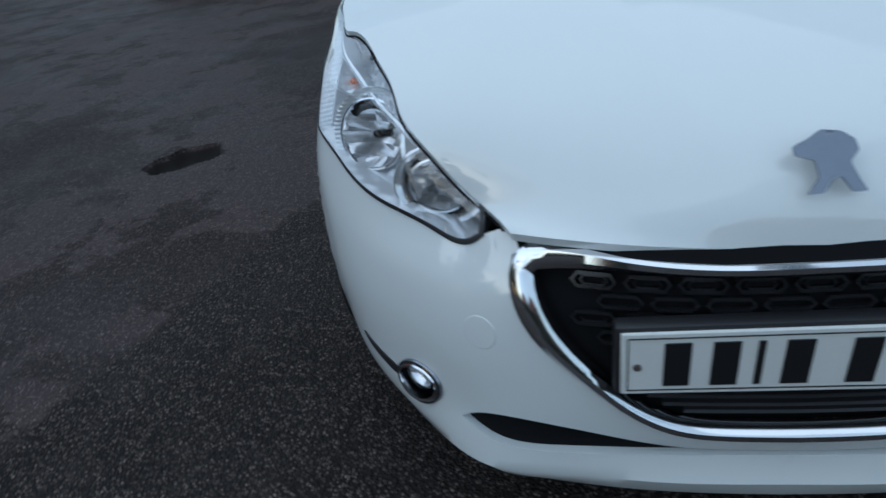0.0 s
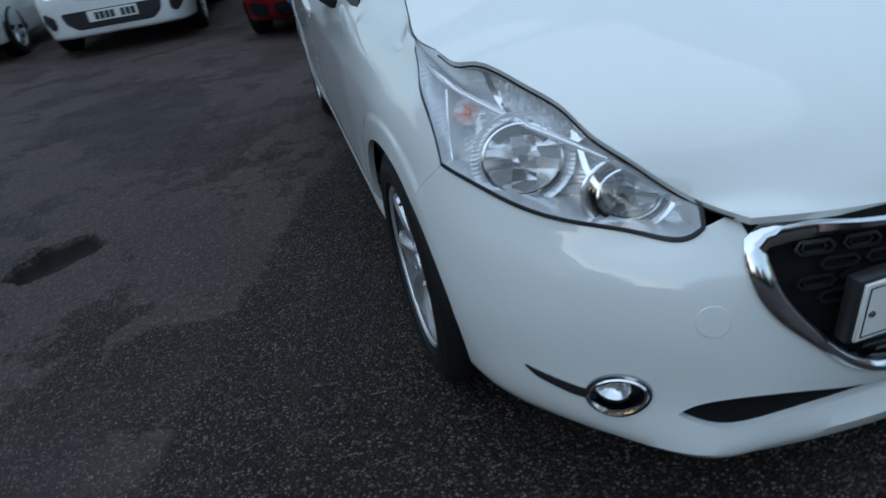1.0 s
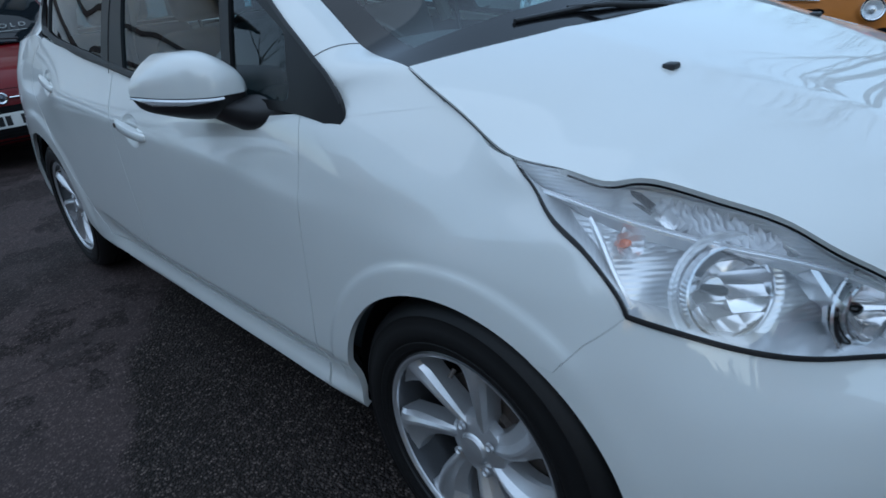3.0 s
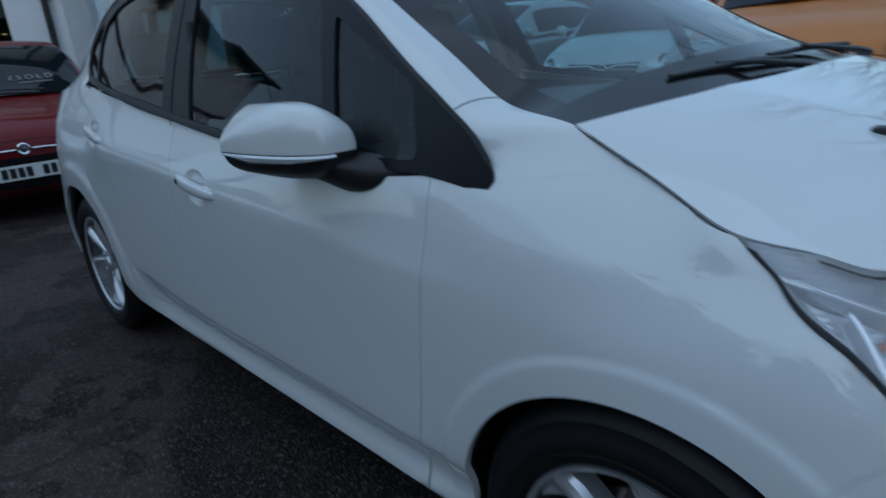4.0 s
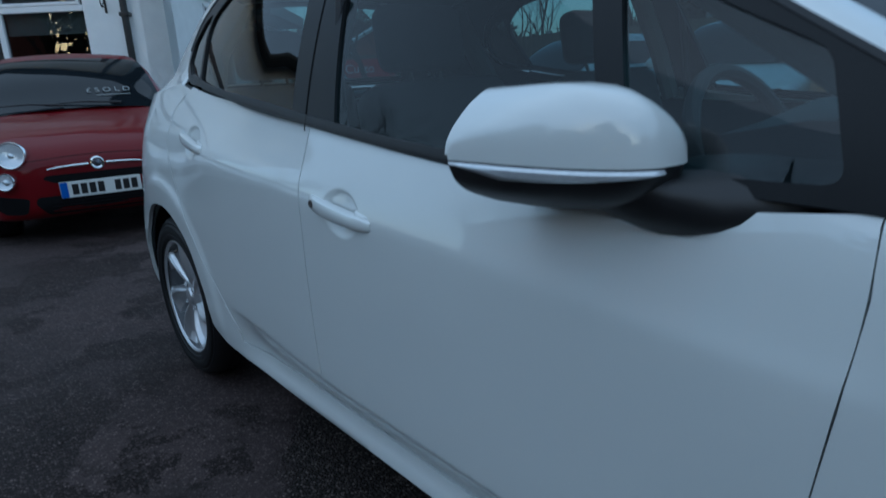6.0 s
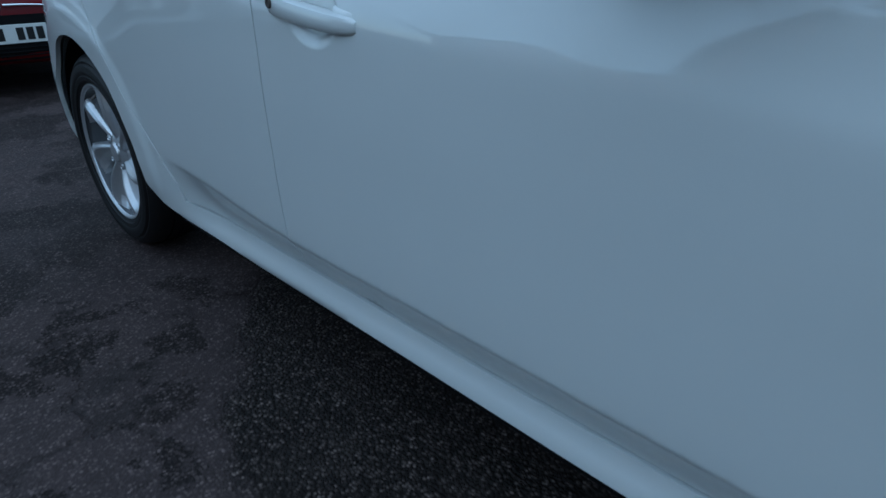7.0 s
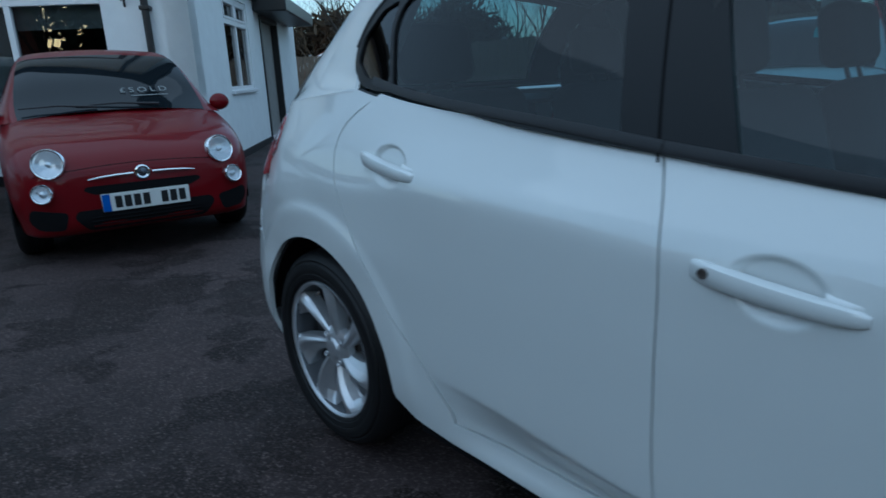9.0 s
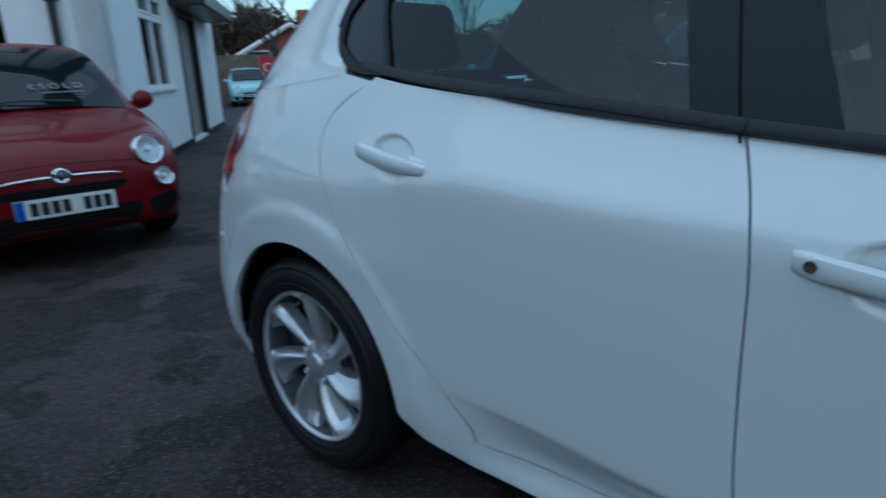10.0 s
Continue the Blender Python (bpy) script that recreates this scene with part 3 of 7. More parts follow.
gap_low = nose([(0, 0.606), (0.12, 0.606), (0.26, 0.611), (0.35, 0.611), (0.392, 0.602)])
gap_top = nose([(0.402, 0.642), (0.26, 0.638), (0.12, 0.626), (0, 0.622)])
gh = np.vstack([gap_low, gap_top])
part("bonnet_gap_trim", *skin(mirror_body, clean(poly(np.vstack([gh[:-1], gh[-1:], (gh * (-1, 1))[::-1][1:-1]]), 0.015)), step=0.03, depth=0.006, lift=0.0015, out=-1), DARK, grille)
cells = []
for row in range(4):
    z = 0.574 - row * 0.031
    for k in range(-6, 7):
        x = (k + 0.5 * (row % 2)) * 0.074
        edge_x = np.interp(z, (0.50, 0.56, 0.66), (0.345, 0.372, 0.372))
        top_z = np.interp(abs(x), (0, 0.12, 0.26, 0.38), (0.590, 0.590, 0.595, 0.590))
        if abs(x) + 0.034 > edge_x or z + 0.012 > top_z:
            continue
        for scale_, lift, thick in ((1.0, -0.020, 0.0055), (0.62, -0.024, 0.003)):
            hexa = [(0.034, 0), (0.024, 0.0125), (-0.024, 0.0125), (-0.034, 0), (-0.024, -0.0125), (0.024, -0.0125)]
            if scale_ < 1 and row % 2:
                continue
            o = np.array([((1 if x >= 0 else -1) * s_w(abs(x), z) + a * scale_, z + b * scale_) for a, b in hexa])
            cells.append(band(mirror_body, o, ((0.0, lift - 0.010), (0.0, lift), (-thick, lift), (-thick, lift - 0.010)), out=-1))
part("grille_mesh", *joined(*cells), CELL, grille, "glossy black hexagonal grille cells")
for z in (0.392, 0.374, 0.356, 0.340):
    half = float(np.interp(z, (0.335, 0.36, 0.40), (0.15, 0.20, 0.245)))
    line = np.array([(s, z) for s in np.linspace(-half, half, 30)])
    part("grille_bar", *band(mirror_body, line, ((0.004, -0.030), (0.004, -0.018), (-0.004, -0.018), (-0.004, -0.030)), out=-1, closed=False), BLACK, grille)
# number plate, with plain bars for its characters
plate_z, plate_y = 0.472, 0.036
plate = part("number_plate", *box(-0.26, 0.26, plate_y - 0.004, plate_y + 0.002, plate_z - 0.0555, plate_z + 0.0555, 0.0015, 1), PLATE, hatchback, "white number plate with black characters")
part("plate_holder", *box(-0.268, 0.268, plate_y + 0.002, plate_y + 0.03, plate_z - 0.062, plate_z + 0.062, 0.006), BLACK, hatchback)
part("plate_border", *joined(box(-0.25, 0.25, plate_y - 0.0052, plate_y - 0.004, plate_z + 0.0465, plate_z + 0.0482), box(-0.25, 0.25, plate_y - 0.0052, plate_y - 0.004, plate_z - 0.0482, plate_z - 0.0465), box(-0.2517, -0.25, plate_y - 0.0052, plate_y - 0.004, plate_z - 0.0482, plate_z + 0.0482), box(0.25, 0.2517, plate_y - 0.0052, plate_y - 0.004, plate_z - 0.0482, plate_z + 0.0482)), INK, plate)
for x in (-0.238, 0.238):
    part("screw_cap", *moved(lathe(((0, 0.0), (0, 0.006), (0.003, 0.005), (0.004, 0.0)), 16), pose(x, plate_y - 0.004, plate_z - 0.004, 0, 0, -90)), IRON, plate)
for i, x in enumerate((-0.185, -0.122, -0.078, -0.030, 0.052, 0.112, 0.172)):
    wide = 0.010 if i == 2 else 0.036
    part("plate_bar", *box(x - wide / 2, x + wide / 2, plate_y - 0.0062, plate_y - 0.0042, plate_z - 0.0395, plate_z + 0.0395, 0.001, 1), INK, plate)

# fog lamps
for sgn in (1, -1):
    f = (lambda p: p) if sgn > 0 else flipped
    fog = part("fog_lamp", *f(band(body, fog_hole, ((0.004, 0.001), (0.003, 0.006), (-0.001, 0.008), (-0.008, 0.004), (-0.010, -0.03)), out=-1)), FOGRING, hatchback, "round fog lamp in a chrome ring")
    part("chrome_ring", *f(band(body, fog_hole, ((-0.002, 0.0085), (-0.004, 0.0115), (-0.008, 0.010), (-0.0095, 0.003)), out=-1)), CHROME, fog)
    part("fog_bowl", *f(skin(body, fog_hole, step=0.012, depth=0.0, lift=-0.038, out=-1)), FOGBOWL, fog)
    c, nn = body(np.array([(s_w(*fog_c) - 0.005, fog_c[1] + 0.002)]))[0], normals_of(body, np.array([(s_w(*fog_c), fog_c[1])]))[0] * -1
    m = Matrix.Translation(c - nn * 0.020 + np.array((-0.014, 0.006, 0.006))) @ Vector(nn).to_track_quat("X", "Z").to_matrix().to_4x4()
    part("fog_reflector", *f(moved(lathe(((0.006, 0.033), (-0.003, 0.026), (-0.010, 0.014), (-0.012, 0.0)), 28), m)), LAMPCHROME, fog)
    part("fog_bulb_cap", *f(moved(lathe(((-0.012, 0.008), (0.003, 0.009), (0.007, 0.006), (0.008, 0.0)), 18), m)), SATIN, fog)
    part("fog_rim", *f(moved(lathe(((-0.004, 0.036), (0.010, 0.036), (0.012, 0.034), (0.008, 0.032)), 32), m)), GLOSSBLACK, fog)
    part("fog_lens", *f(moved(lathe(((0.009, 0.034), (0.014, 0.028), (0.018, 0.016), (0.019, 0.0)), 28), m)), LENS, fog, "clear round lens").visible_shadow = False
    part("fog_wing", *f(skin(body, rounded([(fog_hole[:, 0].max() - 0.006, 0.306), (fog_hole[:, 0].max() + 0.03, 0.312), (fog_hole[:, 0].max() + 0.118, 0.330), (fog_hole[:, 0].max() + 0.095, 0.310), (fog_hole[:, 0].max() + 0.03, 0.290), (fog_hole[:, 0].max() - 0.004, 0.286)], 0.006), step=0.02, depth=0.004, lift=0.003, out=-1)), BLACK, fog)

# front wings
wing_line = np.vstack([gap_front, flank(arch(0, 121, -2, 44)), flank([(1.137, 0.235), (1.256, 0.236), (1.252, 0.33), (1.225, 0.49), (1.195, 0.73), (1.186, 0.84), (1.190, 0.917), (1.165, 0.912), (1.115, 0.910), (1.088, 0.918)]),
                       np.array([(s_near(.728, .865, .944), 0.943), (s_near(.735, .80, .912), 0.912), (s_near(.742, .715, .876), 0.876)]),
                       np.array([(s_near(*p), p[2]) for p in lamp_rear[::-1]])])
wing_line = clean(poly(grown(clean(wing_line, 0.003), -0.5 * GAP), 0.012))
def flare_rings(hub, r0, r1, a0, a1):
    """Close points round a wheel arch, where its flare steps in."""
    hy, hz = HUBS[hub][:2]
    return flank([(hy + r * math.cos(a), hz + r * math.sin(a)) for r in np.arange(r0, r1, 0.0055) for a in np.arange(radians(a0), radians(a1), 0.0055 / r0 * 1.3)])


both("front_wing", skin(body, wing_line, step=0.012, depth=0.016, out=-1, fine=flare_rings(0, 0.374, 0.408, -4, 128)), WHITE, hatchback, "white front wing")
# doors
front_gap = [(1.256, 0.318), (1.225, 0.49), (1.195, 0.73), (1.186, 0.84), (1.190, 0.917)]
belt = [(1.30, 0.905), (1.60, 0.904), (2.0, 0.931), (2.28, 0.960)]
b_gap = [(2.282, 0.953), (2.262, 0.89), (2.248, 0.82), (2.244, 0.70), (2.243, 0.58), (2.238, 0.45), (2.232, 0.358), (2.234, 0.318)]
door_line = flank(list(curve_through(front_gap, 0.012)) + list(curve_through(belt, 0.012)) + list(curve_through(b_gap, 0.012)) + [(1.75, 0.314)])
fd_out = clean(poly(grown(clean(door_line), -GAP), 0.012))
rear_belt = [(2.28, 0.960), (2.63, 0.999), (3.0, 1.045), (3.03, 1.051)]
rear_gap = [(3.10, 1.01), (3.155, 0.962), (3.172, 0.893), (3.130, 0.770), (3.022, 0.632), (2.918, 0.516), (2.80, 0.412), (2.74, 0.345)]
rd_line = flank(list(curve_through(rear_belt, 0.012)) + list(curve_through(rear_gap, 0.012)) + [(2.73, 0.318), (2.5, 0.316), (2.236, 0.318)] + list(curve_through(b_gap[::-1], 0.012))[1:])
rd_out = clean(poly(grown(clean(rd_line), -GAP), 0.012))


SCOOP_A, SCOOP_UP, SCOOP_LOW = 0.070, 0.047, 0.050


def scoop_of(cy, cz, lean):
    """A door skin with the finger scoop pressed in behind its handle, firmer along its upper rim."""
    def surf(uv):
        p = body(uv)
        u, v = p[:, 1] - cy, p[:, 2] - cz
        a, b = u * math.cos(lean) + v * math.sin(lean), v * math.cos(lean) - u * math.sin(lean)
        r = np.sqrt((a / SCOOP_A)**2 + (b / np.where(b > 0, SCOOP_UP, SCOOP_LOW))**2)
        soft_ = 0.24 + 0.22 * np.clip(0.5 - b / 0.04, 0, 1)
        t = np.clip((r - (1 - soft_)) / soft_, 0, 1)
        p[:, 0] += 0.0125 * (1 - t * t * (3 - 2 * t)) * (1 - 0.35 * r**2 * (r < 1))
        return p
    return surf


def scoop_points(cy, cz, lean):
    """Close points in rings round the scoop."""
    rows = []
    for r in (0.25, 0.45, 0.54, 0.62, 0.68, 0.74, 0.79, 0.84, 0.89, 0.94, 0.99, 1.04, 1.10):
        for q in np.arange(0, 2 * math.pi, 2 * math.pi / max(12, int(90 * r))):
            a, b = SCOOP_A * r * math.cos(q), (SCOOP_UP if math.sin(q) > 0 else SCOOP_LOW) * r * math.sin(q)
            rows.append((cy + a * math.cos(lean) - b * math.sin(lean), cz + a * math.sin(lean) + b * math.cos(lean)))
    return flank(rows)


def crease_points(y0, y1):
    return flank([(y, z) for y in np.arange(y0, y1, 0.016) for z in np.arange(0.324, 0.432, 0.0056)])


fd_scoop, rd_scoop = (2.080, 0.799, 0.13), (2.937, 0.892, 0.16)
fd_surf, rd_surf = scoop_of(*fd_scoop), scoop_of(*rd_scoop)
front_door = both("front_door", skin(fd_surf, fd_out, step=0.012, depth=0.014, out=-1, fine=np.vstack([scoop_points(*fd_scoop), crease_points(1.27, 2.22)])), WHITE, hatchback, "white front door, closed")
rear_door = both("rear_door", skin(rd_surf, rd_out, step=0.012, depth=0.014, out=-1, fine=np.vstack([scoop_points(*rd_scoop), crease_points(2.25, 2.80)])), WHITE, hatchback, "white rear door, closed")


def handle_piece(y0, z0, y1, z1, out=0.0175):
    """A stretch of a pull grip from its rear end to its front end: a bar that bows out and tapers forwards."""
    rows, ts = [], np.linspace(0.0, 1.0, 24)
    for i, t in enumerate(ts):
        y, z = y0 + (y1 - y0) * t, z0 + (z1 - z0) * t
        base = float(body(np.array([(s_at(y, z), z)]))[0, 0])
        h = float(np.interp(t, (0, 0.06, 0.3, 0.6, 0.85, 0.97, 1.0), (0.0145, 0.0168, 0.0168, 0.0158, 0.0138, 0.0110, 0.0085)))
        lift = out * (1 - 0.55 * abs(2 * t - 1)**4)
        if i in (0, 23):
            h, lift = h * 0.9, lift * 0.82
        bow = -0.004 * math.sin(t * math.pi)
        rows.append([(base + 0.004 - lift * c, y, z + bow + h * s_) for c, s_ in ((-0.2, -0.96), (0.45, -1.0), (0.74, -0.90), (0.92, -0.62), (1.0, -0.1), (0.97, 0.45), (0.86, 0.80), (0.55, 1.0), (-0.2, 0.96))])
    R = np.array(rows)
    return joined(grid_piece(R), ([tuple(p) for p in R[0]], [tuple(range(9))]), ([tuple(p) for p in R[-1]], [tuple(range(8, -1, -1))]))


def handle_mount(y0, z0, y1, z1):
    """The fixed block behind an end of the grip, above it."""
    rows = []
    for t in np.linspace(0, 1, 12):
        y, z = y0 + (y1 - y0) * t, z0 + (z1 - z0) * t
        base = float(body(np.array([(s_at(y, z), z)]))[0, 0])
        k = math.sin(min(1.0, 0.12 + t * 1.5) * math.pi / 2) * (1 if t < 0.92 else 0.8)
        rows.append([(base + 0.003 - c * k, y, z + h) for c, h in ((-0.003, -0.012), (0.005, -0.012), (0.008, -0.004), (0.007, 0.003), (0.004, 0.007), (-0.003, 0.009))])
    R = np.array(rows)
    return joined(grid_piece(R), ([tuple(p) for p in R[-1]], [tuple(range(5, -1, -1))]), ([tuple(p) for p in R[0]], [tuple(range(6))]))


fh = handle_piece(2.196, 0.810, 1.971, 0.788)
rh = handle_piece(3.053, 0.903, 2.835, 0.874)
mounts = handle_mount(1.978, 0.797, 2.022, 0.804), handle_mount(2.842, 0.883, 2.884, 0.891)
for sgn in (1, -1):
    f = (lambda p: p) if sgn > 0 else flipped
    d = [o for o in hatchback.children if o.name.startswith("front_door")][0 if sgn > 0 else 1]
    r = [o for o in hatchback.children if o.name.startswith("rear_door")][0 if sgn > 0 else 1]
    part("door_handle", *f(fh), WHITE, d, "white pull handle with a lock barrel")
    part("door_handle", *f(rh), WHITE, r, "white pull handle")
    for door_, piece in ((d, mounts[0]), (r, mounts[1])):
        part("handle_mount", *f(piece), WHITE, door_)
    kx = float(body(np.array([(s_at(2.173, 0.811), 0.811)]))[0, 0])
    part("lock_barrel", *f(moved(lathe(((0, 0.0078), (0.002, 0.0078), (0.003, 0.0062), (0.001, 0.0048), (0.001, 0.0)), 20), pose(kx - 0.0105, 2.1735, 0.8085, 0, 0, 180))), IRON, d)
# quarter panels, sills, rear bumper, tailgate
quarter_line = np.vstack([flank(list(curve_through(rear_gap[:7], 0.012))), flank(arch(1, 158, 20, 44)[::1]), flank([(3.64, 0.46), (3.645, 0.55)]),
                          np.array([(s_near(.80, 3.69, .62), .62), (s_near(.79, 3.69, .74), .74), (s_near(.79, 3.63, .795), .795), (s_near(.79, 3.600, .815), .815), (s_near(.78, 3.60, .855), .855), (s_near(.80, 3.535, .885), .885), (s_near(.79, 3.52, .925), .925), (s_near(.76, 3.52, .985), .985), (s_near(.69, 3.625, 1.01), 1.012)]),
                          flank([(3.45, 1.032), (3.25, 1.052), (3.14, 1.063), (3.04, 1.042)])])
both("rear_quarter", skin(body, clean(poly(grown(clean(quarter_line), -GAP), 0.012)), step=0.014, depth=0.014, out=-1), WHITE, hatchback, "white rear quarter panel")
sill_line = np.vstack([flank([(1.262, 0.312), (1.75, 0.309), (2.236, 0.312), (2.60, 0.312), (2.738, 0.314), (2.748, 0.345), (2.805, 0.405), (2.924, 0.512)]), flank(arch(1, 150, 178, 14)), flank([(2.945, 0.305), (2.88, 0.274), (2.75, 0.256), (2.40, 0.243), (2.0, 0.237), (1.262, 0.236)])])
sill = both("sill", skin(body, clean(poly(grown(clean(sill_line), -0.001), 0.012)), step=0.014, depth=0.03, out=-1), WHITE, hatchback, "white sill under the doors")
tail_line = np.vstack([flank(arch(1, 22, -11, 14)), np.array([(s_near(.74, 3.70, .22), .222), (s_near(.70, 3.77, .2), .20), (s_near(.57, 3.85, .2), .19), (SMAX, .19), (SMAX, .60), (s_near(.58, 3.9, .6), .60), (s_near(.75, 3.8, .6), .60), (s_near(.80, 3.69, .615), .612)]), flank([(3.645, 0.55), (3.64, 0.46)])])
both("rear_bumper", skin(body, clean(poly(grown(clean(tail_line), -0.001), 0.012)), step=0.03, depth=0.014, out=-1), WHITE, hatchback, "white rear bumper")
gate_line = np.array([(s_near(.80, 3.69, .625), .625), (s_near(.58, 3.9, .61), .606), (SMAX, .606), (SMAX, 1.01), (s_near(.55, 3.75, 1.0), 1.01), (s_near(.69, 3.64, 1.0), 1.01), (s_near(.70, 3.70, .95), .95), (s_near(.735, 3.74, .79), .79), (s_near(.79, 3.69, .74), .735)])
tailgate = both("tailgate", skin(body, clean(poly(gate_line, 0.015)), step=0.04, depth=0.01, out=-1), WHITE, hatchback, "white tailgate")
both("quarter_trim", skin(body, clean(poly(grown(clean(quarter_line), 0.004), 0.02)), step=0.05, depth=0.0, lift=-0.019, out=-1), TRIM, hatchback, "dark interior trim")
lamp_tail = np.array([(s_near(.76, 3.525, .985), .983), (s_near(.795, 3.525, .925), .927), (s_near(.80, 3.54, .888), .888), (s_near(.78, 3.605, .857), .857), (s_near(.79, 3.605, .817), .817), (s_near(.79, 3.635, .797), .798), (s_near(.735, 3.75, .79), .793), (s_near(.70, 3.705, .95), .948), (s_near(.70, 3.63, 1.0), 1.0)])
tail_out = rounded(clean(grown(lamp_tail, -0.002)), 0.012)
tl = both("tail_light", skin(body, tail_out, step=0.02, depth=0.012, lift=0.004, out=-1), REDLENS, hatchback, "red wrap-round tail light with a clear band")
part("clear_band", *skin(body, rounded(np.array([(s_near(.79, 3.545, .905), .902), (s_near(.76, 3.64, .90), .905), (s_near(.74, 3.66, .94), .938), (s_near(.78, 3.545, .93), .938)]), 0.008), step=0.02, depth=0.003, lift=0.0065, out=-1), CLEARLENS, tl)
# wheel arch liners
for hy, hz, r, _ in HUBS:
    for sx in (-1, 1):
        n = lathe(((-0.803, r + 0.004), (-0.79, r + 0.012), (-0.62, r + 0.02), (-0.50, r + 0.0), (-0.49, 0.02)), 40, radians(-4 if hy < 2 else 6), radians(156 if hy < 2 else 184))
        n = moved(n, pose(0, hy, hz))
        part("arch_liner", *(n if sx < 0 else flipped(n)), DARK, hatchback)
part("underbody", *joined(box(-0.45, 0.45, 0.24, 3.72, 0.19, 0.25, 0.02), box(-0.78, 0.78, 1.16, 2.93, 0.19, 0.24, 0.01), box(-0.48, 0.48, 0.32, 3.7, 0.24, 0.45, 0.03), box(-0.42, 0.42, 0.30, 0.45, 0.22, 0.58, 0.05), box(-0.60, 0.60, 3.70, 3.76, 0.25, 0.95, 0.02)), DARK, hatchback)
# inner panels close the gaps behind the skins
inner = flank([(1.15, 0.25), (1.15, 0.90), (2.28, 0.935), (3.02, 1.02), (3.12, 0.92), (2.85, 0.50), (2.75, 0.25)])
both("inner_panel", skin(body, clean(poly(inner, 0.05)), step=0.08, depth=0.0, lift=-0.034, out=-1), TRIM, hatchback)

# ---- bonnet, cabin, glass ----
edge = curve_through([(.402, .128, .641), (.426, .174, .645), (.473, .217, .673), (.529, .264, .723), (.571, .314, .761), (.588, .364, .791), (.625, .445, .822), (.659, .515, .846), (.683, .545, .852), (.701, .565, .849), (.719, .622, .861), (.739, .715, .877), (.728, .80, .915), (.708, .93, .974), (.698, .975, .993)], 0.012)
ecum = np.r_[0, np.cumsum(np.linalg.norm(np.diff(edge, axis=0), axis=1))]
ecum /= ecum[-1]
mid_y = np.array((0.082, 0.094, 0.125, 0.17, 0.25, 0.36, 0.50, 0.66, 0.80, 0.873))
mid_z = np.array((0.619, 0.660, 0.703, 0.748, 0.802, 0.855, 0.908, 0.958, 0.995, 1.012))
mcum = np.r_[0, np.cumsum(np.hypot(np.diff(mid_y), np.diff(mid_z)))]
mcum /= mcum[-1]
NB = 61
av = np.linspace(0, 1, NB)
E3 = np.stack([np.interp(av, ecum, edge[:, i]) for i in range(3)], -1)
cy, cz = pchip(mcum, mid_y, av), pchip(mcum, mid_z, av)
tt = np.linspace(-1, 1, 57)
T2 = np.abs(tt)[None, :]
W = E3[:, 0:1] * tt[None, :]
Y = cy[:, None] + (E3[:, 1:2] - cy[:, None]) * T2**2.3
power = np.interp(av, (0, 0.06, 0.25, 0.6, 1.0), (1.4, 2.0, 2.6, 3.4, 3.6))[:, None]
Z = cz[:, None] + (E3[:, 2:3] - cz[:, None]) * T2**power
# two soft folds that run back from the badge
fold = np.exp(-np.abs(T2 - np.interp(av, (0, 0.12, 0.3, 0.5, 1), (0.20, 0.235, 0.31, 0.38, 0.50))[:, None]) / 0.075) * np.interp(av, (0, 0.10, 0.3, 1), (0, 0.0045, 0.0050, 0.003))[:, None]
Z = Z + fold
hood_P = np.stack([W, Y, Z], -1)
low = hood_P.copy()
hood_v, hood_f = grid_piece(hood_P)
ring = [(0, j) for j in range(57)] + [(i, 56) for i in range(1, NB)] + [(NB - 1, j) for j in range(55, -1, -1)] + [(i, 0) for i in range(NB - 2, 0, -1)]
rim = np.array([hood_P[i, j] for i, j in ring])
cen = np.array((0, 0.5, 0.75))
toward = (cen - rim) * (1, 1, 0)
toward /= np.linalg.norm(toward, axis=1, keepdims=True)
under = rim + toward * 0.004 + (0, 0, -0.014)
fl = joined((rim, []), (under, []))[0]
k = len(ring)
hood = part("bonnet", *joined((hood_v, hood_f), (fl, [(i, (i + 1) % k, k + (i + 1) % k, k + i) for i in range(k)])), WHITE, hatchback, "smooth white bonnet")
inner_hood = hood_P[3:-3:6, 4:-4:6] + (0, 0.01, -0.045)
part("bonnet_underside", *grid_piece(inner_hood), DARK, hatchback)
part("bonnet_seal", *joined(tube([(x, float(np.interp(abs(x), (0, .2, .4), (.108, .116, .150))), float(np.interp(abs(x), (0, .12, .26, .40), (.612, .614, .624, .634)))) for x in np.linspace(-0.36, 0.36, 40)], 0.011, 8), *[tube([(sx * (e[0] + 0.001), e[1] - 0.001, e[2] - 0.009) for e in edge[2:] if e[1] < 0.64], 0.0020, 6) for sx in (-1, 1)]), DARK, hatchback)
# grey line laid in the gap, its reflected light put into the colour
both("bonnet_shut_line", tube([(-(e[0] + 0.0022), e[1], e[2] - 0.0035) for e in edge if e[1] > 0.70], 0.0013, 6), GAPGREY, hatchback)
# badge on the bonnet: a plain chrome shape
mark = [(-.055, .030), (-.030, .042), (-.012, .055), (.020, .050), (.040, .036), (.046, .018), (.032, -.002), (.044, -.030), (.056, -.052), (.034, -.052), (.016, -.024), (.002, -.030), (-.012, -.052), (-.036, -.052), (-.016, -.024), (-.022, .004), (-.052, .014)]
mk = rounded(np.array(mark), 0.004, 0.004)
tilt = Matrix.Translation((-0.006, 0.113, 0.724)) @ pose(0, 0, 0, 57, 0, 0) @ Matrix.Scale(0.74, 4)
part("badge", *moved(skin(lambda uv: np.c_[uv[:, 0], uv[:, 1], np.zeros(len(uv))], mk, step=0.008, depth=0.008, lift=0.008), tilt), BADGE, hood, "plain chrome badge")
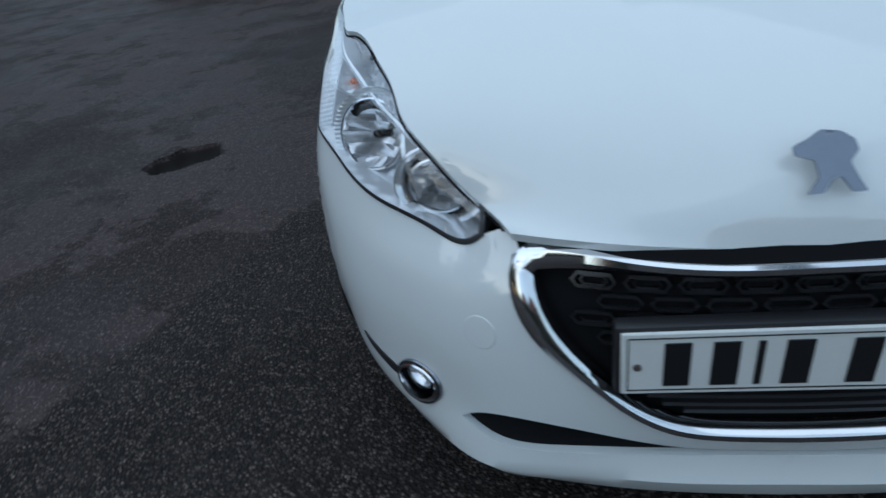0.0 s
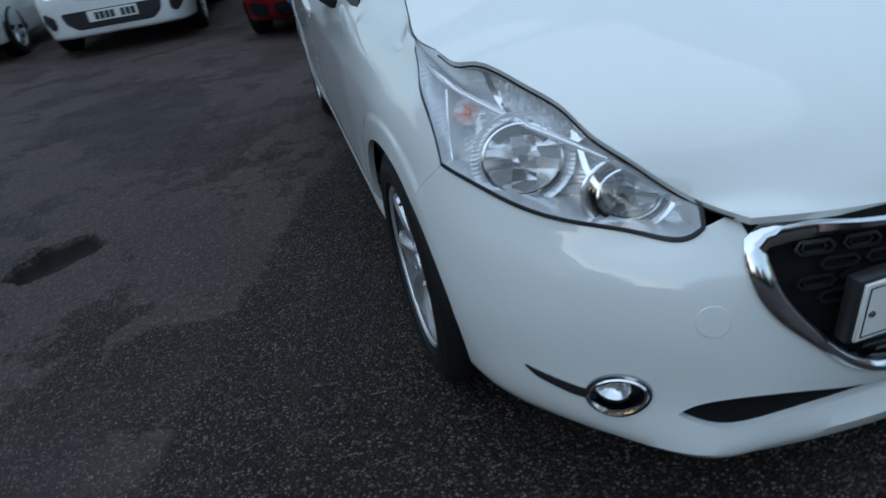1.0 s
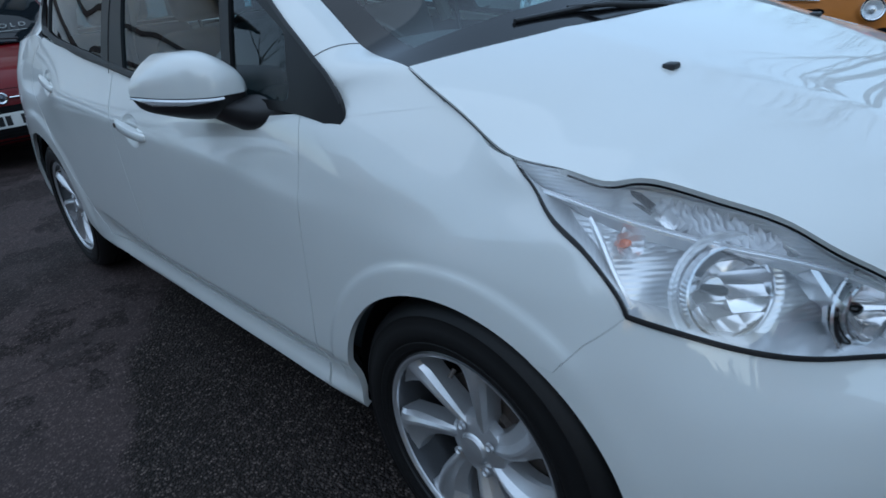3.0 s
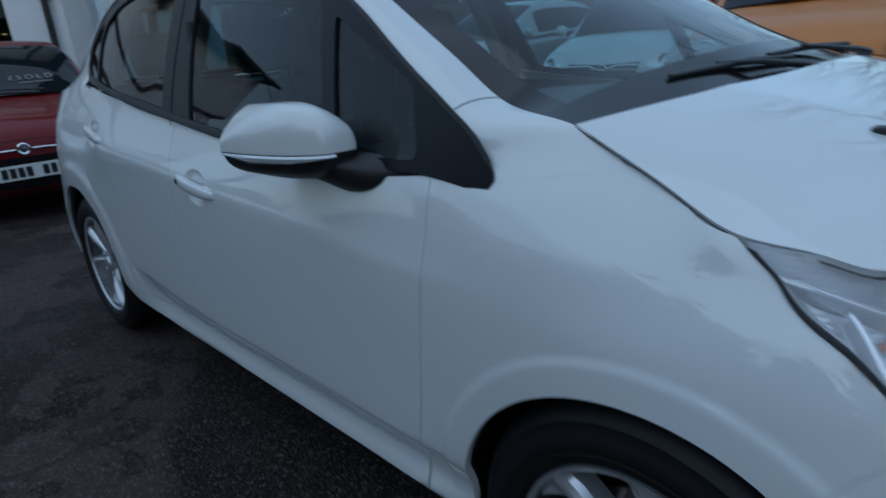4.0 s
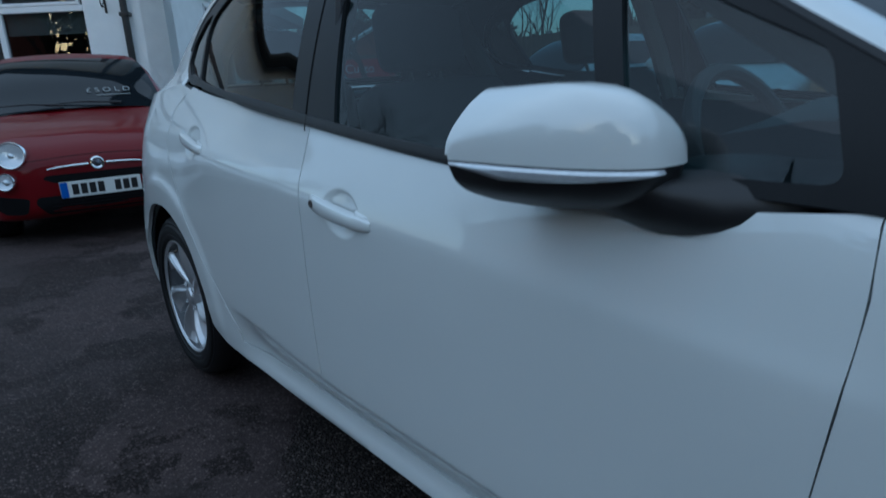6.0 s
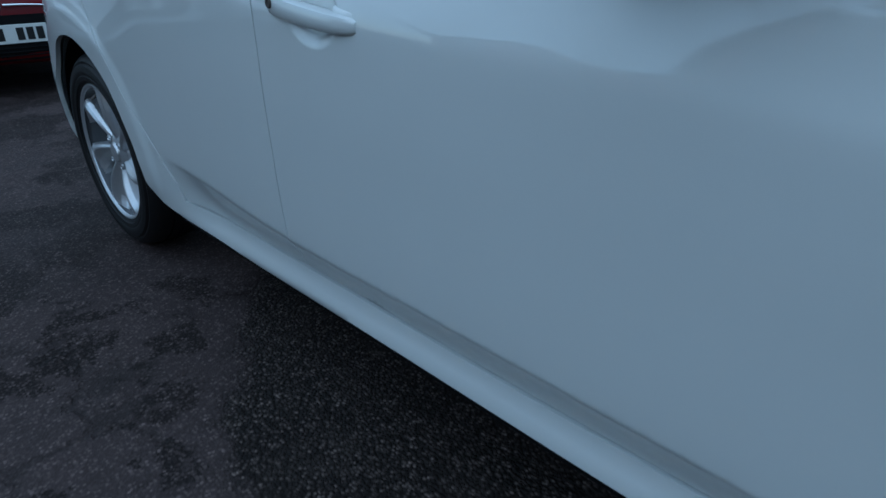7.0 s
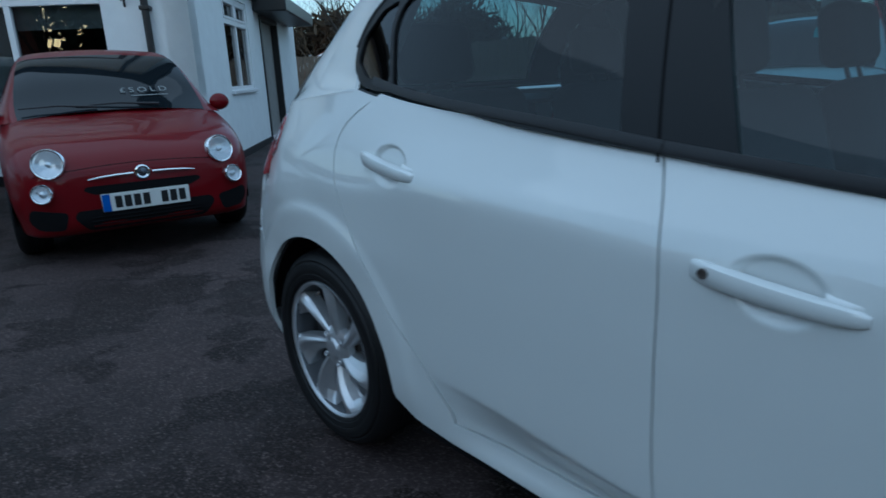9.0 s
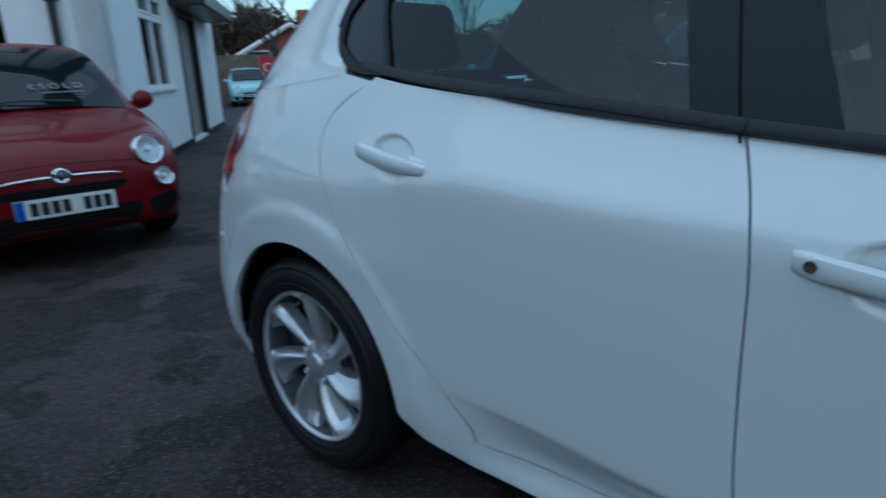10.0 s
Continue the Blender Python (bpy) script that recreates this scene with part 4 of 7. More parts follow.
for x in (-0.36, 0.36):
    i = int(np.argmin(np.abs(hood_P[:, 28, 1] - 0.635)))
    j = int(np.argmin(np.abs(hood_P[i, :, 0] - x)))
    p = hood_P[i, j]
    part("washer_jet", *moved(box(-0.014, 0.014, -0.012, 0.012, -0.004, 0.008, 0.004), Matrix.Translation(p)), BLACK, hood)

# window frames and panes in the cabin side
dlo = [(1.066, .912), (1.078, .938), (1.105, .968), (1.17, 1.016), (1.235, 1.056), (1.325, 1.108), (1.433, 1.172), (1.58, 1.244), (1.78, 1.312), (2.017, 1.353), (2.37, 1.375), (2.674, 1.382), (2.85, 1.370), (3.03, 1.335), (3.15, 1.28), (3.21, 1.225), (3.232, 1.16), (3.21, 1.105), (3.15, 1.066), (3.03, 1.050), (2.63, .993), (2.28, .957), (2.0, .929), (1.6, .908), (1.3, .915), (1.20, .912), (1.135, .904), (1.098, .897), (1.078, .898)]
dlo_out = curve_through(dlo, 0.008, closed=True)
pane_front = rounded([(1.495, 0.930), (1.600, 1.215), (1.76, 1.281), (2.0, 1.329), (2.296, 1.350), (2.165, 0.957), (2.0, 0.940), (1.7, 0.925)], (0.01, 0.03, 0.1, 0.2, 0.03, 0.01, 0.3, 0.3))
pane_tri = rounded([(1.225, 0.935), (1.262, 1.058), (1.543, 1.188), (1.455, 0.930)], (0.02, 0.02, 0.02, 0.012))
pane_rear = rounded([(2.36, 0.977), (2.447, 1.349), (2.72, 1.350), (2.97, 1.308), (3.06, 1.25), (3.068, 1.20), (3.0, 1.056), (2.7, 1.012)], (0.01, 0.02, 0.1, 0.1, 0.03, 0.03, 0.02, 0.3))
pane_quarter = rounded([(3.022, 1.068), (3.082, 1.20), (3.08, 1.266), (3.15, 1.248), (3.208, 1.185), (3.206, 1.125), (3.14, 1.084)], 0.015)
frame_skin = skin(cabin, dlo_out, [pane_front, pane_tri, pane_rear, pane_quarter], step=0.04, depth=0.016, lift=0.0055, out=-1)
both("window_frame", frame_skin, FRAME, hatchback, "satin black window frame")
for nm, o, mat, lab in (("front_window", pane_front, PANE, "tinted front door glass"), ("front_quarter_window", pane_tri, PANE, "small fixed front glass"), ("rear_window", pane_rear, PANE, "tinted rear door glass"), ("rear_quarter_window", pane_quarter, DARKPANE, "small dark fixed glass")):
    both(nm, skin(cabin, grown(o, 0.004), step=0.05, depth=0.0, lift=-0.001, out=-1), mat, hatchback, lab)
# seam between the two doors in the black pillar, and weather strips on the belt
seam = np.array([(2.286 + 0.19 * (z - 0.945), z) for z in np.linspace(0.945, 1.355, 30)])
both("pillar_seam", band(cabin, seam, ((0.0022, 0.006), (0.0022, 0.0066), (-0.0022, 0.0066), (-0.0022, 0.006)), out=-1, closed=False), DARK, hatchback)
for pts in ([(1.48, 0.913), (1.60, 0.911), (2.0, 0.932), (2.282, 0.960)], [(2.284, 0.9605), (2.63, 1.001), (3.0, 1.049), (3.10, 1.069)]):
    both("belt_strip", band(cabin, curve_through(pts, 0.02), ((-0.018, 0.004), (-0.017, 0.009), (-0.004, 0.010), (0.002, 0.008), (0.004, -0.004)), out=-1, closed=False), BLACK, hatchback)
seal_top = curve_through(dlo[1:17], 0.012)
both("drip_seal", band(cabin, seal_top, ((-0.006, 0.005), (-0.005, 0.008), (0.002, 0.008), (0.005, 0.0)), out=-1, closed=False), BLACK, hatchback)

# pillars and cant rail: from the window frame to the roof's edge
rail_f = [(1.088, .918), (1.096, .942), (1.115, .966), (1.142, .989), (1.174, 1.012), (1.235, 1.056), (1.325, 1.108), (1.433, 1.172), (1.58, 1.244), (1.78, 1.312), (2.017, 1.353), (2.37, 1.375), (2.674, 1.382), (2.85, 1.370), (3.03, 1.335), (3.15, 1.28), (3.21, 1.225), (3.232, 1.16), (3.20, 1.10), (3.14, 1.063)]
rail_b = [(.728, .865, .943), (.711, .93, .972), (.699, .985, .994), (.690, 1.06, 1.006), (.668, 1.15, 1.026), (.655, 1.24, 1.080), (.643, 1.335, 1.137), (.622, 1.45, 1.200), (.600, 1.60, 1.280), (.580, 1.78, 1.355), (.567, 2.0, 1.397), (.562, 2.37, 1.418), (.56, 2.65, 1.418), (.555, 2.87, 1.404), (.548, 3.12, 1.372), (.548, 3.36, 1.322), (.580, 3.48, 1.225), (.615, 3.555, 1.14), (.645, 3.60, 1.075), (.680, 3.632, 1.014)]
Fp = cabin(np.array(rail_f))
Bp = np.array(rail_b) * (-1, 1, 1)
kk = np.arange(len(rail_f), dtype=float)
qq = np.linspace(0, kk[-1], 191)
Fq, Bq = spline(kk, Fp, qq), spline(kk, Bp, qq)
Fq[:6] += (body(np.array([(s_at(1.088, 0.912), 0.912)]))[0] - Fq[0]) * np.linspace(1, 0.3, 6)[:, None]


def seam_row(a, b, n):
    """The line on the body from (s, z) a to b."""
    t = np.linspace(0, 1, n)[:, None]
    return body(np.asarray(a)[None, :] * (1 - t) + np.asarray(b)[None, :] * t)


tv = np.linspace(0, 1, 13)
first = seam_row((s_at(1.088, 0.912), 0.912), (s_near(.728, .865, .943), 0.937), 13)
last = seam_row((s_at(3.14, 1.055), 1.055), (s_near(.69, 3.625, 1.012), 1.004), 13)
up = np.interp(qq, (0, 2, 4, 14, 17, 19), (0.0, 0.006, 0.014, 0.014, 0.012, 0.0))[:, None]
out_ = np.interp(qq, (0, 2, 4, 14, 19), (0.0, 0.016, 0.018, 0.018, 0.020))[:, None]
ctrl = np.stack([Fq[:, 0] * 0.45 + Bq[:, 0] * 0.55, (Fq[:, 1] + Bq[:, 1]) / 2 + np.interp(qq, (0, 15, 19), (0, 0.0, 0.05)), Fq[:, 2] * 0.38 + Bq[:, 2] * 0.62], -1)
ctrl += np.concatenate([-out_, 0 * up, up], 1)
strip = np.stack([(1 - t)**2 * Fq + 2 * t * (1 - t) * ctrl + t * t * Bq for t in tv], 1)
w0 = np.clip(1 - qq / 1.6, 0, 1)[:, None, None]
w1 = np.clip(1 - (19 - qq) / 1.6, 0, 1)[:, None, None]
strip = strip + (first + (-0.0003, 0, 0.0002) - strip[0])[None] * w0**2 + (last + (-0.0008, 0, 0.0005) - strip[-1])[None] * w1**2
# its foot runs on in the surface of the wing
for i in np.nonzero(qq < 2.6)[0]:
    k = 1 - qq[i] / 2.6
    k = k * k * (3 - 2 * k)
    foot = body(np.array([(s_at(p[1], p[2]), p[2]) for p in strip[i]]))
    strip[i, :, 0] += (foot[:, 0] - 0.0004 - strip[i, :, 0]) * k
both("roof_pillar", joined(grid_piece(strip), grid_piece(np.stack([strip[:, 0], strip[:, 0] + (0.012, 0, 0)], 1), flip=True)), WHITE, hatchback, "white roof pillar and cant rail")
both("pillar_trim", grid_piece(strip + (0.016, 0, -0.004), flip=True), TRIM, hatchback, "dark pillar trim")
gi = int(np.argmin(np.abs(qq - 4.0)))
# the same painted gap line across the pillar's foot
both("pillar_gap", tube(strip[gi] + (-0.0002, 0, 0.0002), 0.0011, 6), GAPGREY, hatchback)


def crown(edges, mids, n=41, p=2.2):
    """A sheet from the right edge over the middle to the left edge; edges rows (x, y, z), mids rows (y, z)."""
    t = np.linspace(-1, 1, n)[None, :]
    e, m_ = np.asarray(edges), np.asarray(mids)
    return np.stack([-np.abs(e[:, 0:1]) * t * -1, m_[:, 0:1] + (e[:, 1:2] - m_[:, 0:1]) * np.abs(t)**p, m_[:, 1:2] + (e[:, 2:3] - m_[:, 1:2]) * np.abs(t)**p], -1)


ws_e = np.array([(.702, .975, .988), (.692, 1.055, 1.003), (.669, 1.15, 1.024), (.648, 1.30, 1.114), (.620, 1.45, 1.198), (.598, 1.60, 1.278), (.580, 1.76, 1.348), (.576, 1.80, 1.360)])
ws_m = np.array([(.885, 1.000), (1.00, 1.066), (1.11, 1.126), (1.28, 1.213), (1.46, 1.297), (1.64, 1.368), (1.83, 1.426), (1.872, 1.434)])
kq = np.linspace(0, 7, 50)
ws = crown(spline(np.arange(8.0), ws_e, kq), spline(np.arange(8.0), ws_m, kq))
ws[:, :, 2] -= 0.003
windscreen = part("windscreen", *grid_piece(ws[7:-2, 2:-2]), SCREEN, hatchback, "raked windscreen with a black border")
frit = joined(grid_piece(ws[:8]), grid_piece(ws[-3:]), grid_piece(ws[7:-2, :3]), grid_piece(ws[7:-2, -3:]))
part("windscreen_border", *frit, GLOSSBLACK, windscreen)
cowl = crown(np.array([(.70, .965, .985), (.70, 1.0, .972)]), np.array([(.868, .985), (.93, .98)]))
part("scuttle", *grid_piece(cowl), BLACK, hatchback)
rf_e = np.array([(.576, 1.80, 1.360), (.566, 2.02, 1.400), (.562, 2.25, 1.415), (.56, 2.58, 1.418), (.555, 2.87, 1.404), (.548, 3.12, 1.372), (.548, 3.36, 1.322)])
rf_m = np.array([(1.872, 1.436), (2.06, 1.458), (2.3, 1.468), (2.6, 1.467), (2.9, 1.448), (3.2, 1.425), (3.46, 1.392)])
kr = np.linspace(0, 6, 40)
roof = crown(spline(np.arange(7.0), rf_e, kr), spline(np.arange(7.0), rf_m, kr), p=2.6)
part("roof", *grid_piece(roof), WHITE, hatchback, "white roof")
part("headlining", *grid_piece(roof[1:-1, 2:-2] - (0, 0, 0.03), flip=True), HEADLINER, hatchback)
hg_e = np.array([(.548, 3.36, 1.322), (.580, 3.48, 1.225), (.625, 3.575, 1.12), (.680, 3.632, 1.016)])
hg_m = np.array([(3.46, 1.392), (3.60, 1.26), (3.70, 1.13), (3.785, 1.012)])
kh = np.linspace(0, 3, 20)
hg = crown(spline(np.arange(4.0), hg_e, kh), spline(np.arange(4.0), hg_m, kh))
part("rear_screen", *grid_piece(hg[2:-2, 5:-5]), PANE, hatchback, "tailgate glass")
part("tailgate_frame", *joined(grid_piece(hg[:3]), grid_piece(hg[-3:]), grid_piece(hg[2:-2, :6]), grid_piece(hg[2:-2, -6:])), WHITE, hatchback)
part("tailgate_trim", *moved(joined(grid_piece(hg[1:3], flip=True), grid_piece(hg[-3:-1], flip=True), grid_piece(hg[2:-2, 1:6], flip=True), grid_piece(hg[2:-2, -6:-1], flip=True)), Matrix.Translation((0, -0.014, -0.006))), TRIM, hatchback)
# wipers on the scuttle
for x0, x1, y1, z1 in ((0.52, -0.02, 0.945, 1.045), (0.10, -0.40, 0.975, 1.038)):
    arm = tube([(x0, 0.885, 1.002), (x0 - 0.08, 0.895, 1.016), ((x0 + x1) / 2, 0.915, 1.036), (x1 + 0.16, y1 - 0.012, z1 + 0.002)], (0.011, 0.009, 0.006, 0.005))
    blade = tube([(x0 - 0.06, 0.920, 1.030), ((x0 + x1) / 2, 0.938, 1.038), (x1, y1 + 0.004, z1 - 0.006)], (0.005, 0.007, 0.005))
    wp = part("wiper", *arm, BLACK, hatchback, "black windscreen wiper")
    part("blade", *blade, BLACK, wp)
# aerial on the roof
part("aerial", *tube([(0, 2.9, 1.445), (0, 3.0, 1.53), (0, 3.09, 1.60)], (0.006, 0.003, 0.002)), BLACK, hatchback)

# ---- wheels ----


def spoke_piece(rim_r, face_x):
    """One spoke: slim at the hub, flared to the rim, a ridge along it between a steep and a broad sloping face."""
    rows = []
    for t in np.linspace(0, 1, 20):
        r = 0.030 + (rim_r - 0.037) * t
        half = float(np.interp(t, (0, 0.25, 0.5, 0.75, 0.9, 1.0), (0.0190, 0.0205, 0.0270, 0.0370, 0.047, 0.064)))
        swirl = 0.26 * t**1.8
        x = face_x + 0.024 * (1 - t)**1.6 - 0.006 * math.sin(t * math.pi)
        k = math.sin(min(1.0, 0.15 + t) * math.pi / 2) * (1 - 0.75 * max(0.0, t - 0.8) / 0.2)
        row = []
        for u, dx in ((-1.0, 0.050), (-0.97, 0.016 * k), (-0.80, 0.003 * k), (-0.55, -0.003 * k), (-0.36, -0.004 * k), (-0.20, -0.001 * k), (0.20, 0.015 * k), (0.70, 0.027 * k), (0.92, 0.031 * k), (1.0, 0.036), (1.0, 0.055)):
            a = swirl + u * half / r
            row.append((x + dx, r * math.sin(a), r * math.cos(a)))
        rows.append(row)
    return grid_piece(np.array(rows))


def wheel(parent, x, y, z, side, turn=0.0, rim_r=0.2125, tyre_r=0.312, spokes=7):
    """Tyre, rim, spokes, cap, bolts and brake; the outer face looks towards -x when side is 1."""
    m = Matrix.Translation((x, y, z)) @ pose(0, 0, 0, turn, 0, 0 if side > 0 else 180)
    hub = part("wheel", *moved(lathe(((0.008, rim_r - 0.002), (0.0, rim_r + 0.004), (-0.003, rim_r - 0.001), (0.002, rim_r - 0.010), (0.012, rim_r - 0.013), (0.03, rim_r - 0.016), (0.06, rim_r - 0.024), (0.085, rim_r - 0.034), (0.10, rim_r - 0.036)), 64), m), BARREL, parent, "silver alloy wheel with seven spokes")
    r = tyre_r
    wall = ((0.006, rim_r - 0.004), (-0.004, rim_r + 0.006), (-0.005, rim_r + 0.010), (-0.009, rim_r + 0.012), (-0.0115, rim_r + 0.024), (-0.0105, rim_r + 0.026), (-0.013, rim_r + 0.030), (-0.0135, rim_r + 0.042), (-0.011, rim_r + 0.055), (-0.004, r - 0.030), (-0.005, r - 0.024), (0.001, r - 0.016), (0.012, r - 0.006), (0.03, r), (0.055, r + 0.001), (0.056, r - 0.006), (0.062, r - 0.006), (0.063, r + 0.001), (0.09, r + 0.002), (0.091, r - 0.006), (0.097, r - 0.006), (0.098, r + 0.002), (0.15, r), (0.168, r - 0.006), (0.18, r - 0.02), (0.192, rim_r + 0.05), (0.18, rim_r))
    part("tyre", *moved(lathe(wall, 72), m), TYRE, hub, "black rubber tyre")
    sp = spoke_piece(rim_r, 0.006)
    for i in range(spokes):
        part("spoke", *moved(sp, m @ pose(0, 0, 0, 360 / spokes * i, 0, 0)), ALLOY, hub, sharp=9)
    part("hub_plate", *moved(lathe(((0.05, 0.072), (0.030, 0.066), (0.024, 0.052), (0.020, 0.034), (0.016, 0.031)), 40), m), ALLOY, hub)
    part("rim_lip", *moved(lathe(((0.010, rim_r - 0.012), (0.001, rim_r - 0.010), (-0.003, rim_r - 0.005), (-0.003, rim_r - 0.001), (0.002, rim_r + 0.002)), 64), m), ALLOY, hub, "bright outer lip")
    part("centre_cap", *moved(lathe(((0.017, 0.030), (0.012, 0.028), (0.010, 0.020), (0.0095, 0.0)), 32), m), ALLOY, hub)
    for i in range(4):
        a = radians(45 + 90 * i)
        part("wheel_bolt", *moved(lathe(((0.020, 0.0095), (0.014, 0.009), (0.013, 0.006), (0.018, 0.004), (0.018, 0)), 12), m @ Matrix.Translation((0.0, 0.050 * math.sin(a), 0.050 * math.cos(a)))), ALLOY, hub)
    part("wheel_back", *moved(lathe(((0.098, rim_r - 0.030), (0.105, 0.14), (0.11, 0.05), (0.11, 0.0)), 32), m), DARK, hub)
    part("brake_disc", *moved(lathe(((0.075, 0.135), (0.072, 0.132), (0.072, 0.075), (0.06, 0.070), (0.06, 0.0)), 40), m), IRON, hub)
    part("valve", *moved(tube([(0.012, 0.06, rim_r - 0.045), (-0.002, 0.058, rim_r - 0.055)], 0.0045, 8), m), IRON, hub)
    return hub


for sx in (-1, 1):
    wheel(hatchback, sx * 0.822, 0.795, 0.306, -sx, 12)
    wheel(hatchback, sx * 0.808, 3.326, 0.303, -sx, 8, tyre_r=0.303)

# ---- headlights ----


def lamp_pt(w, y, z):
    return (s_near(w, y, z), z)


strip_line = curve_through([lamp_pt(*p) for p in ((.754, .655, .838), (.735, .570, .819), (.698, .499, .795), (.642, .401, .764), (.578, .309, .733), (.515, .252, .697), (.455, .206, .655))], 0.01)
div_line = curve_through([lamp_pt(*p) for p in ((.587, .321, .737), (.588, .294, .703), (.581, .276, .676), (.562, .252, .640))], 0.01)
side_line = curve_through([lamp_pt(*p) for p in ((.742, .580, .812), (.757, .540, .768), (.766, .511, .732), (.770, .488, .697))], 0.01)


def lamp_bowl(centre, r, depth, squash, mat, name, parent, f, cols=0, across=False, bezel=True):
    """A faceted reflector bowl set behind the lens, its mouth along the lamp's surface, in a bright bezel."""
    uv = np.array([lamp_pt(*centre)])
    c, n = body(uv)[0], -normals_of(body, uv)[0]
    aim = Vector((n * 0.5 + np.array((-0.10, -0.85, 0.18)) * 0.6)).normalized()
    m = Matrix.Translation(c - n * 0.030) @ aim.to_track_quat("X", "Z").to_matrix().to_4x4() @ Matrix.Diagonal((1, squash, 1, 1))
    # mirror facets: square cells, each tilted its own way
    N_, out, ids, bf = 36, [], {}, []
    for i in range(N_):
        for j in range(N_):
            yc, zc = (2 * (i + 0.5) / N_ - 1) * r, (2 * (j + 0.5) / N_ - 1) * r
            if math.hypot(yc, zc) > r:
                continue
            ci, cj = (i // cols, j // 12) if across else (i // 12, j // cols)
            ta, tb = 0.42 * (((ci * 7 + cj * 13) % 5) / 2 - 1), 0.50 * (((ci * 11 + cj * 5) % 4) / 1.5 - 1)
            if across:
                ta, tb = tb, ta
            y0, z0 = (((ci + 0.5) * cols, (cj + 0.5) * 12) if across else ((ci + 0.5) * 12, (cj + 0.5) * cols))
            y0, z0 = (2 * y0 / N_ - 1) * r, (2 * z0 / N_ - 1) * r
            q = []
            for di, dj in ((0, 0), (1, 0), (1, 1), (0, 1)):
                key = (i + di, j + dj, ci, cj)
                if key not in ids:
                    y, z = (2 * (i + di) / N_ - 1) * r, (2 * (j + dj) / N_ - 1) * r
                    ids[key] = len(out)
                    out.append((-depth * max(0.0, 1 - (y * y + z * z) / r**2) + ta * (y - y0) + tb * (z - z0), y, z))
                q.append(ids[key])
            bf.append(tuple(q))
    bowl = part(name, *f(moved((out, bf), m)), mat, parent, sharp=24)
    if not bezel:
        return m
    part("bezel", *f(moved(lathe(((-0.012, r - 0.001), (0.001, r), (0.004, r + 0.002), (0.003, r + 0.005), (-0.010, r + 0.007)), 48), m)), CHROME, bowl)
    if r > 0.05:
        return m
    part("bezel_gap", *f(moved(lathe(((-0.006, r + 0.006), (-0.004, r + 0.010), (-0.016, r + 0.012)), 40), m)), GLOSSBLACK, bowl)
    return m


